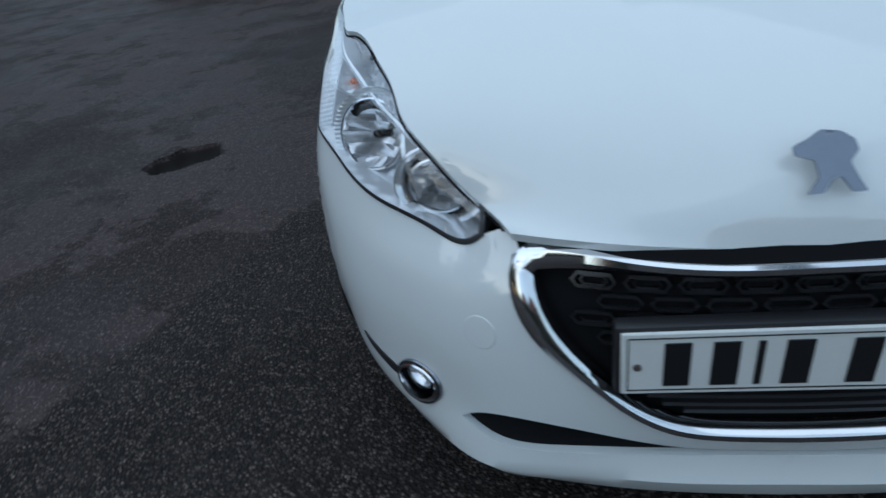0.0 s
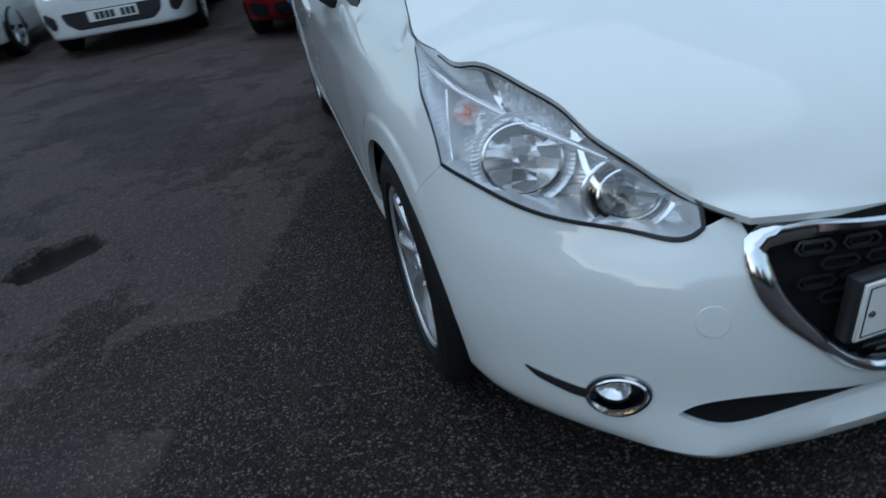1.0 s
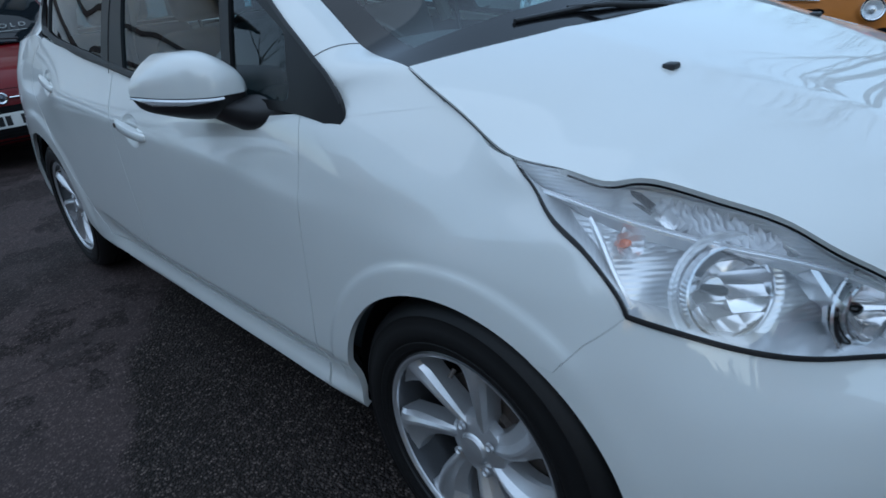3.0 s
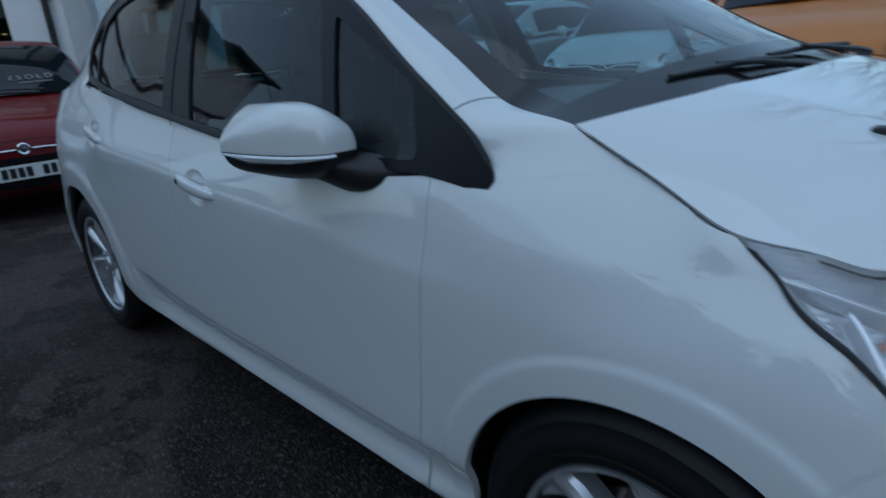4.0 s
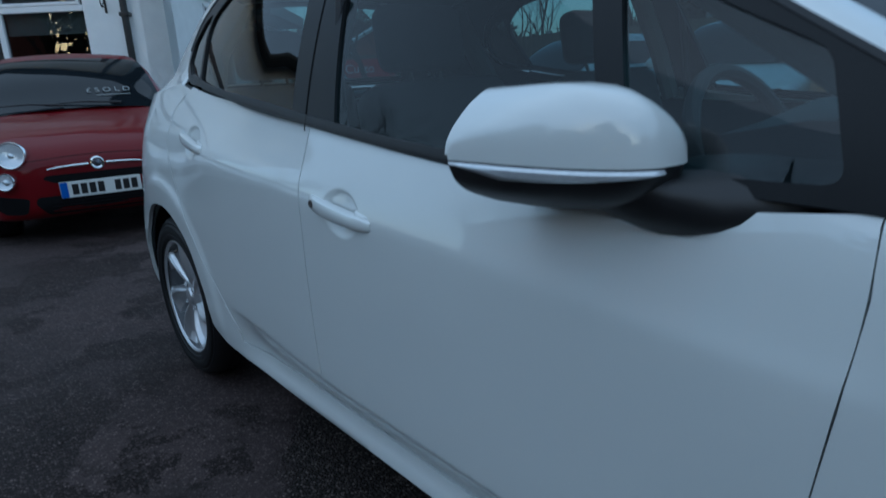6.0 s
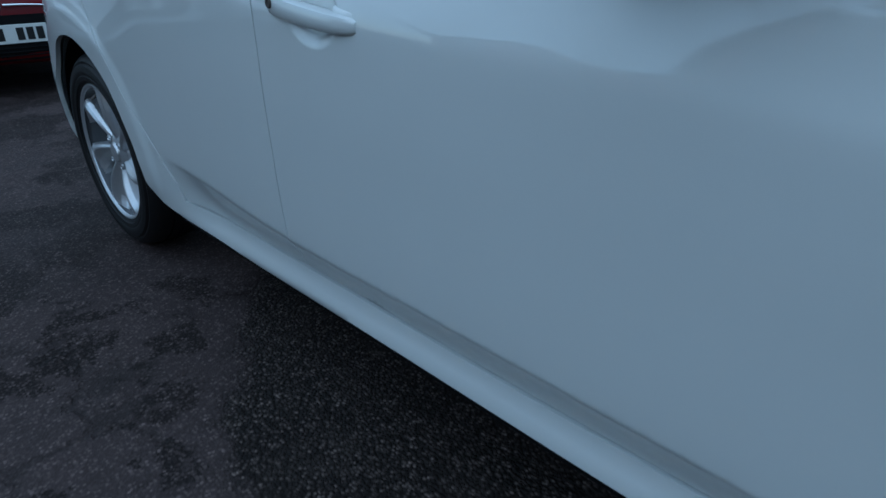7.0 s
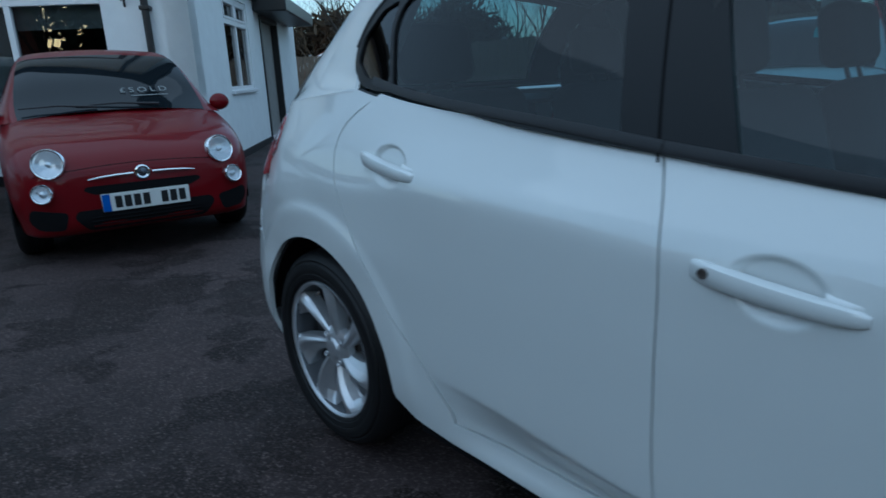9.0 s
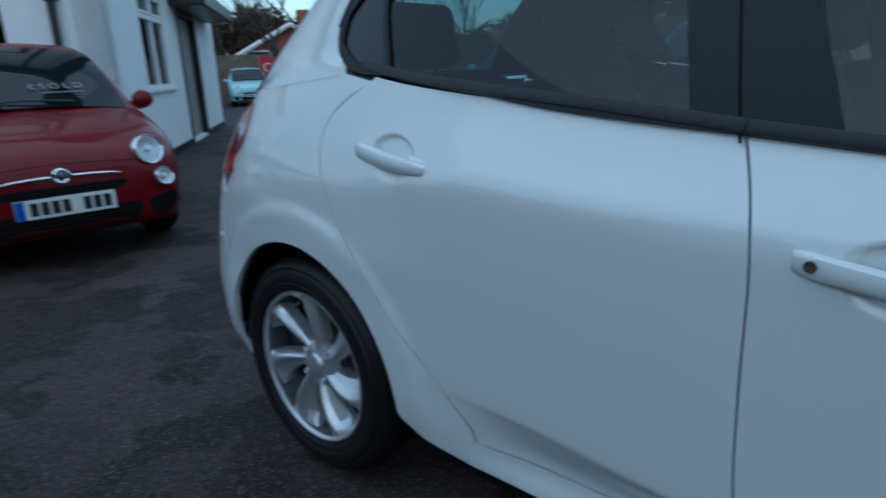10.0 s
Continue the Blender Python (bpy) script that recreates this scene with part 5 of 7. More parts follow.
for sgn in (1, -1):
    f = (lambda p: p) if sgn > 0 else flipped
    head = part("headlight", *f(joined(band(body, lamp_out, ((0.0, 0.002), (-0.006, -0.012), (-0.014, -0.040), (-0.020, -0.060), (-0.022, -0.088)), out=-1), skin(body, clean(grown(lamp_out, -0.020)), step=0.02, depth=0.0, lift=-0.085, out=-1))), FLUTED, hatchback, "clear swept-back headlight with chrome reflectors")
    n_hump = int(np.argmin(np.linalg.norm(lamp_out - lamp_uv[2], axis=1)))
    part("lamp_lens", *f(skin(body, clean(grown(lamp_out, 0.002)), step=0.018, depth=0.004, lift=0.004, out=-1)), LENS, head, "clear polycarbonate lens").visible_shadow = False
    n_up = int(np.argmin(np.linalg.norm(lamp_out - lamp_uv[10], axis=1)))
    part("lamp_seal", *f(band(body, lamp_out[n_up:], ((0.005, -0.010), (0.004, 0.003), (-0.001, 0.0052), (-0.0040, 0.0047)), out=-1, closed=False)), BLACK, head, "black rubber seal round the lens")
    part("lamp_seal", *f(band(body, lamp_out[:n_up + 1], ((0.0012, -0.006), (0.0008, 0.002), (-0.0004, 0.0044), (-0.0010, 0.0042)), out=-1, closed=False)), BLACK, head)
    m1 = lamp_bowl((.668, .394, .711), 0.060, 0.058, 1.12, LAMPCHROME, "main_reflector", head, f, 6)
    m2 = lamp_bowl((.528, .250, .664), 0.040, 0.048, 1.25, LAMPCHROME, "high_reflector", head, f, 4)
    m3 = lamp_bowl((.722, .520, .782), 0.024, 0.022, 1.0, SATIN, "side_reflector", head, f, 6, False, False)
    part("reflector_ring", *f(moved(lathe(((-0.030, 0.064), (-0.012, 0.068), (-0.004, 0.075), (-0.001, 0.083), (-0.006, 0.085)), 48), m1)), FLUTED, head)
    part("reflector_cone", *f(moved(lathe(((-0.030, 0.044), (-0.010, 0.052), (0.002, 0.064), (0.000, 0.067)), 40), m2)), LAMPCHROME, head)
    # dark band paints the interior shadow under the lamp's upper edge
    part("lamp_top_shade", *f(band(body, lamp_out[n_hump:n_up + 1], ((-0.001, -0.001), (-0.004, -0.006), (-0.006, -0.022)), out=-1, closed=False)), TOPSHADE, head, "dark inner lip along the top of the lamp")
    part("bulb_shield", *f(moved(lathe(((-0.055, 0.007), (-0.018, 0.008), (-0.012, 0.006), (-0.010, 0.0)), 20), m1)), GLOSSBLACK, head)
    part("bulb_shield", *f(moved(lathe(((-0.05, 0.009), (-0.016, 0.010), (-0.010, 0.006), (-0.009, 0.0)), 14), m2)), GLOSSBLACK, head)
    part("amber_bulb", *f(moved(lathe(((-0.03, 0.006), (-0.012, 0.0075), (-0.005, 0.005), (-0.003, 0.0)), 16), m3)), AMBER, head)
    part("bulb_hood", *f(moved(lathe(((-0.020, 0.060), (-0.002, 0.061), (0.002, 0.050), (-0.004, 0.045)), 24, radians(38), radians(142)), m1)), GLOSSBLACK, head)
    part("chrome_blade", *f(band(body, strip_line, ((0.0055, -0.050), (0.0042, -0.015), (0.0015, -0.013), (0.0008, -0.018), (-0.0008, -0.018), (-0.0015, -0.013), (-0.0042, -0.015), (-0.0060, -0.050)), out=-1, closed=False)), SATIN, head)
    part("lamp_divider", *f(band(body, div_line, ((0.008, -0.055), (0.005, -0.016), (-0.005, -0.016), (-0.008, -0.055)), out=-1, closed=False)), LAMPCHROME, head)
    part("side_blade", *f(band(body, side_line, ((0.009, -0.060), (0.003, -0.022), (-0.003, -0.022), (-0.009, -0.060)), out=-1, closed=False)), SATIN, head)
    hump = np.array([lamp_pt(*p) for p in ((.675, .535, .838), (.66, .505, .842), (.622, .445, .818), (.584, .362, .786), (.572, .325, .760), (.585, .345, .748), (.62, .405, .770), (.665, .485, .797))])
    part("indicator_back", *f(skin(body, clean(hump, 0.002), step=0.015, depth=0.0, lift=-0.040, out=-1)), LAMPCHROME, head)
    # ribbed indicator block in the hump over the blade
    ribs = []
    a, b = np.array((.655, .495, .815)), np.array((.592, .362, .762))
    for t in np.linspace(0, 1, 15):
        q = a + (b - a) * t
        hgt = 0.017 + 0.007 * math.sin(t * math.pi)
        line = np.array([lamp_pt(q[0] + d * 0.25, q[1] + d * 0.2, q[2] + d) for d in np.linspace(-hgt, hgt, 6)])
        ribs.append(band(body, line, ((0.0048, -0.052), (0.0035, -0.030), (0.0, -0.022), (-0.0035, -0.030), (-0.0048, -0.052)), out=-1, closed=False))
    part("indicator_ribs", *f(joined(*ribs)), SATIN, head, "ribbed chrome indicator reflector")
    dark = np.array([lamp_pt(*p) for p in ((.676, .538, .846), (.668, .528, .848), (.664, .512, .826), (.672, .520, .822))])
    part("indicator_end", *f(skin(body, clean(dark, 0.002), step=0.012, depth=0.006, lift=-0.026, out=-1)), GLOSSBLACK, head)
    lower = np.array([lamp_pt(*p) for p in ((.455, .18, .607), (.52, .225, .612), (.61, .300, .629), (.70, .392, .655), (.745, .45, .680))])
    part("lower_ledge", *f(band(body, curve_through(lower, 0.012), ((0.010, -0.008), (0.004, -0.030), (-0.006, -0.060)), out=-1, closed=False)), SATIN, head)

# ---- door mirrors ----
mu = 1 - (1 - np.linspace(0, 1, 33))**1.6
mx = pchip((0, 0.1, 0.3, 0.6, 0.85, 1.0), (0.781, 0.815, 0.865, 0.920, 0.957, 0.974), mu)
my = pchip((0, 0.05, 0.12, 0.3, 0.6, 0.85, 1.0), (1.440, 1.394, 1.372, 1.376, 1.434, 1.518, 1.590), mu)
mt = pchip((0, 0.1, 0.2, 0.3, 0.45, 0.62, 0.8, 0.93, 0.98, 1.0), (0.972, 1.006, 1.026, 1.035, 1.035, 1.023, 1.002, 0.984, 0.974, 0.962), mu)
mb, md = pchip((0, 0.5, 1.0), (0.949, 0.950, 0.956), mu), pchip((0, 0.2, 0.6, 0.9, 1.0), (0.890, 0.884, 0.903, 0.929, 0.950), mu)
back_y = 1.595
cap_rows, low_rows = [], []
for x, yf, zt, zb, zl in zip(mx, my, mt, mb, md):
    th = np.linspace(0, math.pi / 2, 11)
    cap_rows.append([(-x, back_y - (back_y - yf) * math.sin(a)**0.62, zb + (zt - zb) * (math.cos(a)**0.62 + 0.13 * math.sin(2 * a))) for a in th])
    low_rows.append([(-x + 0.004 * math.sin(a), back_y - (back_y - yf - 0.004) * math.cos(a)**0.75, zb - (zb - zl) * math.sin(a)**0.8) for a in th])
cap_P, low_P = np.array(cap_rows), np.array(low_rows)


def fan(row):
    return [tuple(p) for p in row], [tuple(range(len(row)))]


inner_cap = np.vstack([cap_P[0], [(-mx[0], back_y, mb[0])]])
inner_low = np.vstack([low_P[0], [(-mx[0], back_y, mb[0])]])
strip_m = np.stack([np.c_[-mx - 0.001, my - 0.0015, mb - 0.002], np.c_[-mx - 0.003, my - 0.006, mb - 0.006], np.c_[-mx - 0.003, my - 0.006, mb - np.interp(mu, (0, 0.2, 0.5, 0.85, 1), (0.001, 0.004, 0.011, 0.014, 0.003))], np.c_[-mx - 0.001, my + 0.002, mb - np.interp(mu, (0, 0.2, 0.5, 0.85, 1), (0.002, 0.006, 0.014, 0.018, 0.004))]], 1)[6:]
for sgn in (1, -1):
    f = (lambda p: p) if sgn > 0 else flipped
    mir = part("door_mirror", *f(joined(grid_piece(cap_P, flip=True), fan(inner_cap))), WHITE, hatchback, "white door mirror with a black base and indicator strip")
    part("mirror_base", *f(joined(grid_piece(low_P, flip=True), fan(inner_low))), BLACK, mir, "black plastic lower half")
    part("mirror_indicator", *f(grid_piece(strip_m, flip=True)), CLEARLENS, mir, "bright indicator strip")
    rim_g = [(-mx[i], back_y - 0.004, mt[i] - 0.010) for i in range(2, 29, 2)] + [(-mx[i], back_y - 0.004, md[i] + 0.010) for i in range(28, 1, -2)]
    part("mirror_glass", *f(fan(rim_g)), CHROME, mir)
    arm = []
    for (x, y, z), ry, rz in zip(((-0.735, 1.315, 0.930), (-0.768, 1.338, 0.918), (-0.786, 1.352, 0.910), (-0.804, 1.366, 0.903), (-0.828, 1.395, 0.902), (-0.852, 1.432, 0.914), (-0.878, 1.470, 0.934)), (0.125, 0.108, 0.095, 0.080, 0.068, 0.060, 0.05), (0.022, 0.027, 0.032, 0.035, 0.034, 0.026, 0.018)):
        arm.append([(x, y + ry * math.cos(a), z + rz * math.sin(a)) for a in np.linspace(0, 2 * math.pi, 17)])
    part("mirror_arm", *f(grid_piece(np.array(arm))), BLACK, mir)

# ---- cabin inside ----
dash = []
for x in np.linspace(-0.70, 0.70, 15):
    e = abs(x) / 0.70
    dash.append([(x, 1.10 + 0.05 * e, 0.60), (x, 0.985 + 0.09 * e, 0.955), (x, 1.10 + 0.06 * e, 0.985), (x, 1.30, 0.985 + 0.020 * math.exp(-((x + 0.36) / 0.2)**2)), (x, 1.40, 0.965 + 0.028 * math.exp(-((x + 0.36) / 0.2)**2)), (x, 1.425, 0.90), (x, 1.39, 0.62)])
part("dashboard", *grid_piece(np.array(dash)), TRIM, hatchback, "dark moulded dashboard")
sw = Matrix.Translation((-0.37, 1.50, 0.885)) @ pose(0, 0, 0, 65, 0, 0)
wheel_ring = tube([tuple(sw @ Vector((0.175 * math.cos(a), 0.165 * math.sin(a), 0))) for a in np.linspace(0, 2 * math.pi, 40, endpoint=False)], 0.014, 8, closed=True)
part("steering_wheel", *joined(wheel_ring, moved(box(-0.16, 0.16, -0.03, 0.03, -0.02, 0.012, 0.01), sw), moved(box(-0.02, 0.02, -0.15, 0.0, -0.015, 0.008, 0.006), sw)), TRIM, hatchback, "black three-spoke steering wheel")


def seat_piece(w):
    """Cushion and reclined back as one rounded shell."""
    cush = box(-w, w, -0.50, 0.04, 0.36, 0.54, 0.05, 3)
    backp = moved(box(-w + 0.01, w - 0.01, -0.07, 0.07, 0.0, 0.60, 0.05, 3), Matrix.Translation((0, 0.04, 0.46)) @ pose(0, 0, 0, -18, 0, 0))
    return joined(cush, backp)


for x, y, w in ((-0.37, 2.13, 0.24), (0.37, 2.13, 0.24), (-0.40, 2.98, 0.30), (0.40, 2.98, 0.30)):
    m = Matrix.Translation((x, y, 0.0))
    seat = part("seat", *moved(seat_piece(w), m), CLOTH, hatchback, "dark cloth car seat")
    hr = moved(box(-0.13, 0.13, -0.045, 0.045, -0.085, 0.085, 0.035, 3), m @ Matrix.Translation((0, 0.27, 1.145)) @ pose(0, 0, 0, -10, 0, 0))
    part("headrest", *hr, CLOTH, seat)
    for dx in (-0.05, 0.05):
        part("headrest_post", *moved(tube([(dx, 0.225, 0.98), (dx, 0.262, 1.08)], 0.006, 8), m), IRON, seat)
part("cabin_floor", *box(-0.74, 0.74, 1.05, 3.5, 0.30, 0.33), TRIM, hatchback)
part("parcel_shelf", *box(-0.62, 0.62, 3.22, 3.60, 0.975, 0.992, 0.005), TRIM, hatchback)
for sx in (-1, 1):
    part("inner_pillar", *tube([(sx * 0.715, 2.30, 0.93), (sx * 0.665, 2.34, 1.12), (sx * 0.565, 2.38, 1.34)], 0.032, 8), HEADLINER, hatchback)
    part("seat_belt", *tube([(sx * 0.69, 2.26, 1.22), (sx * 0.715, 2.25, 1.05), (sx * 0.73, 2.235, 0.86)], 0.012, 6), TRIM, hatchback)
    part("inner_pillar", *tube([(sx * 0.65, 3.18, 1.0), (sx * 0.60, 3.24, 1.15), (sx * 0.50, 3.24, 1.31)], 0.045, 8), HEADLINER, hatchback)
    part("inner_pillar", *tube([(sx * 0.66, 1.22, 0.99), (sx * 0.605, 1.50, 1.16), (sx * 0.55, 1.84, 1.32)], 0.022, 8), HEADLINER, hatchback)
part("rear_view_mirror", *joined(box(-0.11, 0.11, 1.64, 1.67, 1.275, 1.335, 0.012), tube([(0, 1.66, 1.32), (0, 1.67, 1.375)], 0.012, 8)), TRIM, hatchback)

# ---- ground ----


def tarmac():
    """Old pinkish-grey surface with stains, and a coarse dark patch round the parked car."""
    m, nt, b = node_mat("tarmac")
    N, L = nt.nodes, nt.links
    geo = N.new("ShaderNodeNewGeometry")

    def noise_tex(scale, detail=5.0, rough=0.55):
        n = N.new("ShaderNodeTexNoise")
        n.inputs["Scale"].default_value, n.inputs["Detail"].default_value, n.inputs["Roughness"].default_value = scale, detail, rough
        L.new(geo.outputs["Position"], n.inputs["Vector"])
        return n

    def math_(op, a, c):
        n = N.new("ShaderNodeMath")
        n.operation = op
        for i, v in enumerate((a, c)):
            if isinstance(v, (int, float)):
                n.inputs[i].default_value = v
            else:
                L.new(v, n.inputs[i])
        return n.outputs[0]

    def ramp(v, a, c, x=0.0, y=1.0):
        n = N.new("ShaderNodeMapRange")
        n.interpolation_type = "SMOOTHSTEP"
        n.inputs["From Min"].default_value, n.inputs["From Max"].default_value = a, c
        n.inputs["To Min"].default_value, n.inputs["To Max"].default_value = x, y
        L.new(v, n.inputs["Value"])
        return n.outputs[0]

    def mixed(f, a, c):
        n = N.new("ShaderNodeMix")
        n.data_type = "RGBA"
        L.new(f, n.inputs["Factor"])
        for s, v in ((6, a), (7, c)):
            if isinstance(v, tuple):
                n.inputs[s].default_value = (*v, 1)
            else:
                L.new(v, n.inputs[s])
        return n.outputs[2]

    sep = N.new("ShaderNodeSeparateXYZ")
    L.new(geo.outputs["Position"], sep.inputs[0])
    wob = math_("MULTIPLY", math_("SUBTRACT", noise_tex(2.2, 7, 0.65).outputs["Fac"], 0.5), 0.55)
    # signed distance to the edge of the patch, in two straight runs
    d1 = math_("ADD", math_("MULTIPLY", math_("ADD", sep.outputs[0], 2.08), 0.789), math_("MULTIPLY", math_("SUBTRACT", sep.outputs[1], 0.96), -0.614))
    d2 = math_("ADD", math_("MULTIPLY", math_("ADD", sep.outputs[0], 1.03), 0.951), math_("MULTIPLY", math_("SUBTRACT", sep.outputs[1], 2.31), -0.310))
    patch = ramp(math_("ADD", math_("MINIMUM", d1, d2), wob), -0.035, 0.035)
    stones = N.new("ShaderNodeTexVoronoi")
    stones.inputs["Scale"].default_value = 135
    L.new(geo.outputs["Position"], stones.inputs["Vector"])
    bright = N.new("ShaderNodeSeparateColor")
    L.new(stones.outputs["Color"], bright.inputs[0])
    stone_v = math_("MULTIPLY", math_("POWER", bright.outputs[0], 2.2), ramp(noise_tex(38, 4, 0.7).outputs["Fac"], 0.36, 0.64, 0.30, 1.0))
    gap = ramp(stones.outputs["Distance"], 0.70, 0.30)
    coarse = mixed(math_("MULTIPLY", stone_v, gap), (0.0070, 0.0048, 0.0041), (0.24, 0.188, 0.162))
    fine = noise_tex(160, 3).outputs["Fac"]
    big = noise_tex(1.3, 8, 0.62).outputs["Fac"]
    old = mixed(ramp(big, 0.38, 0.60), (0.0215, 0.0148, 0.0144), (0.046, 0.0335, 0.0322))
    old = mixed(ramp(noise_tex(0.75, 8, 0.62).outputs["Fac"], 0.515, 0.532), old, (0.0098, 0.0060, 0.0052))
    old = mixed(ramp(noise_tex(2.3, 8, 0.68).outputs["Fac"], 0.550, 0.570), old, (0.0075, 0.0044, 0.0038))
    grit = math_("MULTIPLY", ramp(fine, 0.52, 0.70), 0.26)
    old = mixed(grit, old, (0.17, 0.126, 0.118))
    old = mixed(math_("MULTIPLY", math_("MULTIPLY", stone_v, gap), 0.85), old, (0.20, 0.150, 0.138))
    mid = ramp(noise_tex(26, 5, 0.7).outputs["Fac"], 0.40, 0.62)
    old = mixed(math_("MULTIPLY", mid, 0.28), old, (0.014, 0.0095, 0.0075))
    crack_n = N.new("ShaderNodeTexVoronoi")
    crack_n.feature = "DISTANCE_TO_EDGE"
    crack_n.inputs["Scale"].default_value = 0.55
    warp = N.new("ShaderNodeVectorMath")
    warp.operation = "MULTIPLY_ADD"
    warp.inputs[1].default_value = (0.55, 0.55, 0.0)
    L.new(noise_tex(1.6, 6, 0.7).outputs["Color"], warp.inputs[0])
    L.new(geo.outputs["Position"], warp.inputs[2])
    L.new(warp.outputs[0], crack_n.inputs["Vector"])
    crack = ramp(crack_n.outputs["Distance"], 0.010, 0.002)
    crack = math_("MULTIPLY", crack, ramp(noise_tex(0.9, 3).outputs["Fac"], 0.48, 0.58))
    old = mixed(math_("MULTIPLY", crack, 0.45), old, (0.012, 0.009, 0.008))
    # a small square-cut repair in newer, smoother tarmac
    ex = math_("ABSOLUTE", math_("ADD", math_("ADD", math_("MULTIPLY", sep.outputs[0], 0.921), math_("MULTIPLY", sep.outputs[1], -0.389)), 3.456), 0.0)
    ey = math_("ABSOLUTE", math_("ADD", math_("ADD", math_("MULTIPLY", sep.outputs[0], 0.389), math_("MULTIPLY", sep.outputs[1], 0.921)), -3.044), 0.0)
    repair = math_("ADD", math_("MAXIMUM", math_("SUBTRACT", ex, 0.35), math_("SUBTRACT", ey, 0.42)), math_("MULTIPLY", wob, 0.25))
    old = mixed(ramp(repair, 0.02, -0.015, 0.0, 0.55), old, (0.021, 0.0175, 0.0170))
    # old surface turns darker with depth in the pothole
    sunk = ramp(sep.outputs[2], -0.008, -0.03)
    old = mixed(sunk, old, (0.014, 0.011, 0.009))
    coarse = mixed(math_("MULTIPLY", mid, 0.42), coarse, (0.011, 0.0075, 0.0055))
    coarse = mixed(math_("MULTIPLY", ramp(noise_tex(7.0, 5, 0.7).outputs["Fac"], 0.50, 0.66), 0.30), coarse, (0.032, 0.0248, 0.0205))
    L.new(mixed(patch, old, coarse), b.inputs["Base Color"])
    b.inputs["Specular IOR Level"].default_value = 0.25
    L.new(ramp(big, 0.3, 0.7, 0.62, 0.88), b.inputs["Roughness"])
    hgt = math_("ADD", math_("MULTIPLY", math_("MULTIPLY", stones.outputs["Distance"], patch), -0.007), math_("ADD", math_("MULTIPLY", fine, 0.0034), math_("MULTIPLY", crack, -0.006)))
    bump = N.new("ShaderNodeBump")
    bump.inputs["Strength"].default_value, bump.inputs["Distance"].default_value = 0.8, 1.0
    L.new(hgt, bump.inputs["Height"])
    L.new(bump.outputs[0], b.inputs["Normal"])
    return m


TARMAC = tarmac()


def axis(a, b, fine_a, fine_b, step):
    out = list(np.arange(fine_a, fine_b, step))
    d, p = step, fine_b
    while p < b:
        out.append(p)
        d *= 1.35
        p += d
    d, p = step, fine_a
    while p > a:
        d *= 1.35
        p -= d
        out.insert(0, p)
    return np.array(out)


gx, gy = axis(-400, 400, -2.6, -1.6, 0.014), axis(-400, 400, 1.75, 2.5, 0.014)
GX, GY = np.meshgrid(gx, gy, indexing="ij")
# a shallow pothole in the old surface, and a faint roll of the yard
ca, sa = math.cos(0.70), math.sin(0.70)
u, v = (GX + 2.125) * ca + (GY - 2.125) * sa, -(GX + 2.125) * sa + (GY - 2.125) * ca
wav = 0.018 * np.sin(GX * 31 + 1.0) * np.sin(GY * 27)
rr = (np.abs(u + wav) / 0.172)**3 + (np.abs(v + wav) / (0.118 + 0.12 * np.clip(u, -0.2, 0.2)))**3
GZ = -0.075 * np.clip((1.25 - rr) * 1.6, 0, 1)**0.6
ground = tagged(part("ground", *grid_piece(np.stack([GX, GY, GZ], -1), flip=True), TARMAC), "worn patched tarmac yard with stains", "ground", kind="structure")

# ---- other parked cars ----
from mathutils.bvhtree import BVHTree


def smooth_loop(P, times=2):
    for _ in range(times):
        P[:, 1:-1] = 0.25 * P[:, :-2] + 0.5 * P[:, 1:-1] + 0.25 * P[:, 2:]
    return P


def lower_body(rows, n=70):
    """Closed shell of a car below its windows: rows y, half width, sill height, shoulder height, top height."""
    R = np.array(rows, float)
    q = np.concatenate([np.linspace(0, 0.25, 26), np.linspace(0.25, R[-1, 0] - 0.25, n - 46)[1:], np.linspace(R[-1, 0] - 0.25, R[-1, 0], 21)[1:]])
    V = np.stack([pchip(R[:, 0], R[:, k], q) for k in range(1, 5)], -1)
    sec = []
    for y, (w, zl, zs, zt) in zip(q, V):
        ctrl = np.array([(0, zl), (0.80 * w, zl), (0.955 * w, zl + 0.05), (0.99 * w, zl + 0.40 * (zs - zl)), (w, zl + 0.75 * (zs - zl)), (0.985 * w, zs), (0.90 * w, zs + 0.62 * (zt - zs)), (0.66 * w, zs + 0.90 * (zt - zs)), (0.35 * w, zt - 0.008), (0, zt)])
        half = spline(np.arange(10.0), ctrl, np.linspace(0, 9, 34))
        half[0, 0] = half[-1, 0] = 0
        sec.append(np.vstack([np.c_[-half[:, 0], np.full(34, y), half[:, 1]], np.c_[half[::-1, 0], np.full(34, y), half[::-1, 1]][1:-1]]))
    P = np.array(sec)
    r, c = P.shape[:2]
    fs = [(i * c + j, (i + 1) * c + j, (i + 1) * c + (j + 1) % c, i * c + (j + 1) % c) for i in range(r - 1) for j in range(c)]
    fs += [tuple(range(c)), tuple((r - 1) * c + j for j in range(c - 1, -1, -1))]
    return P.reshape(-1, 3), fs


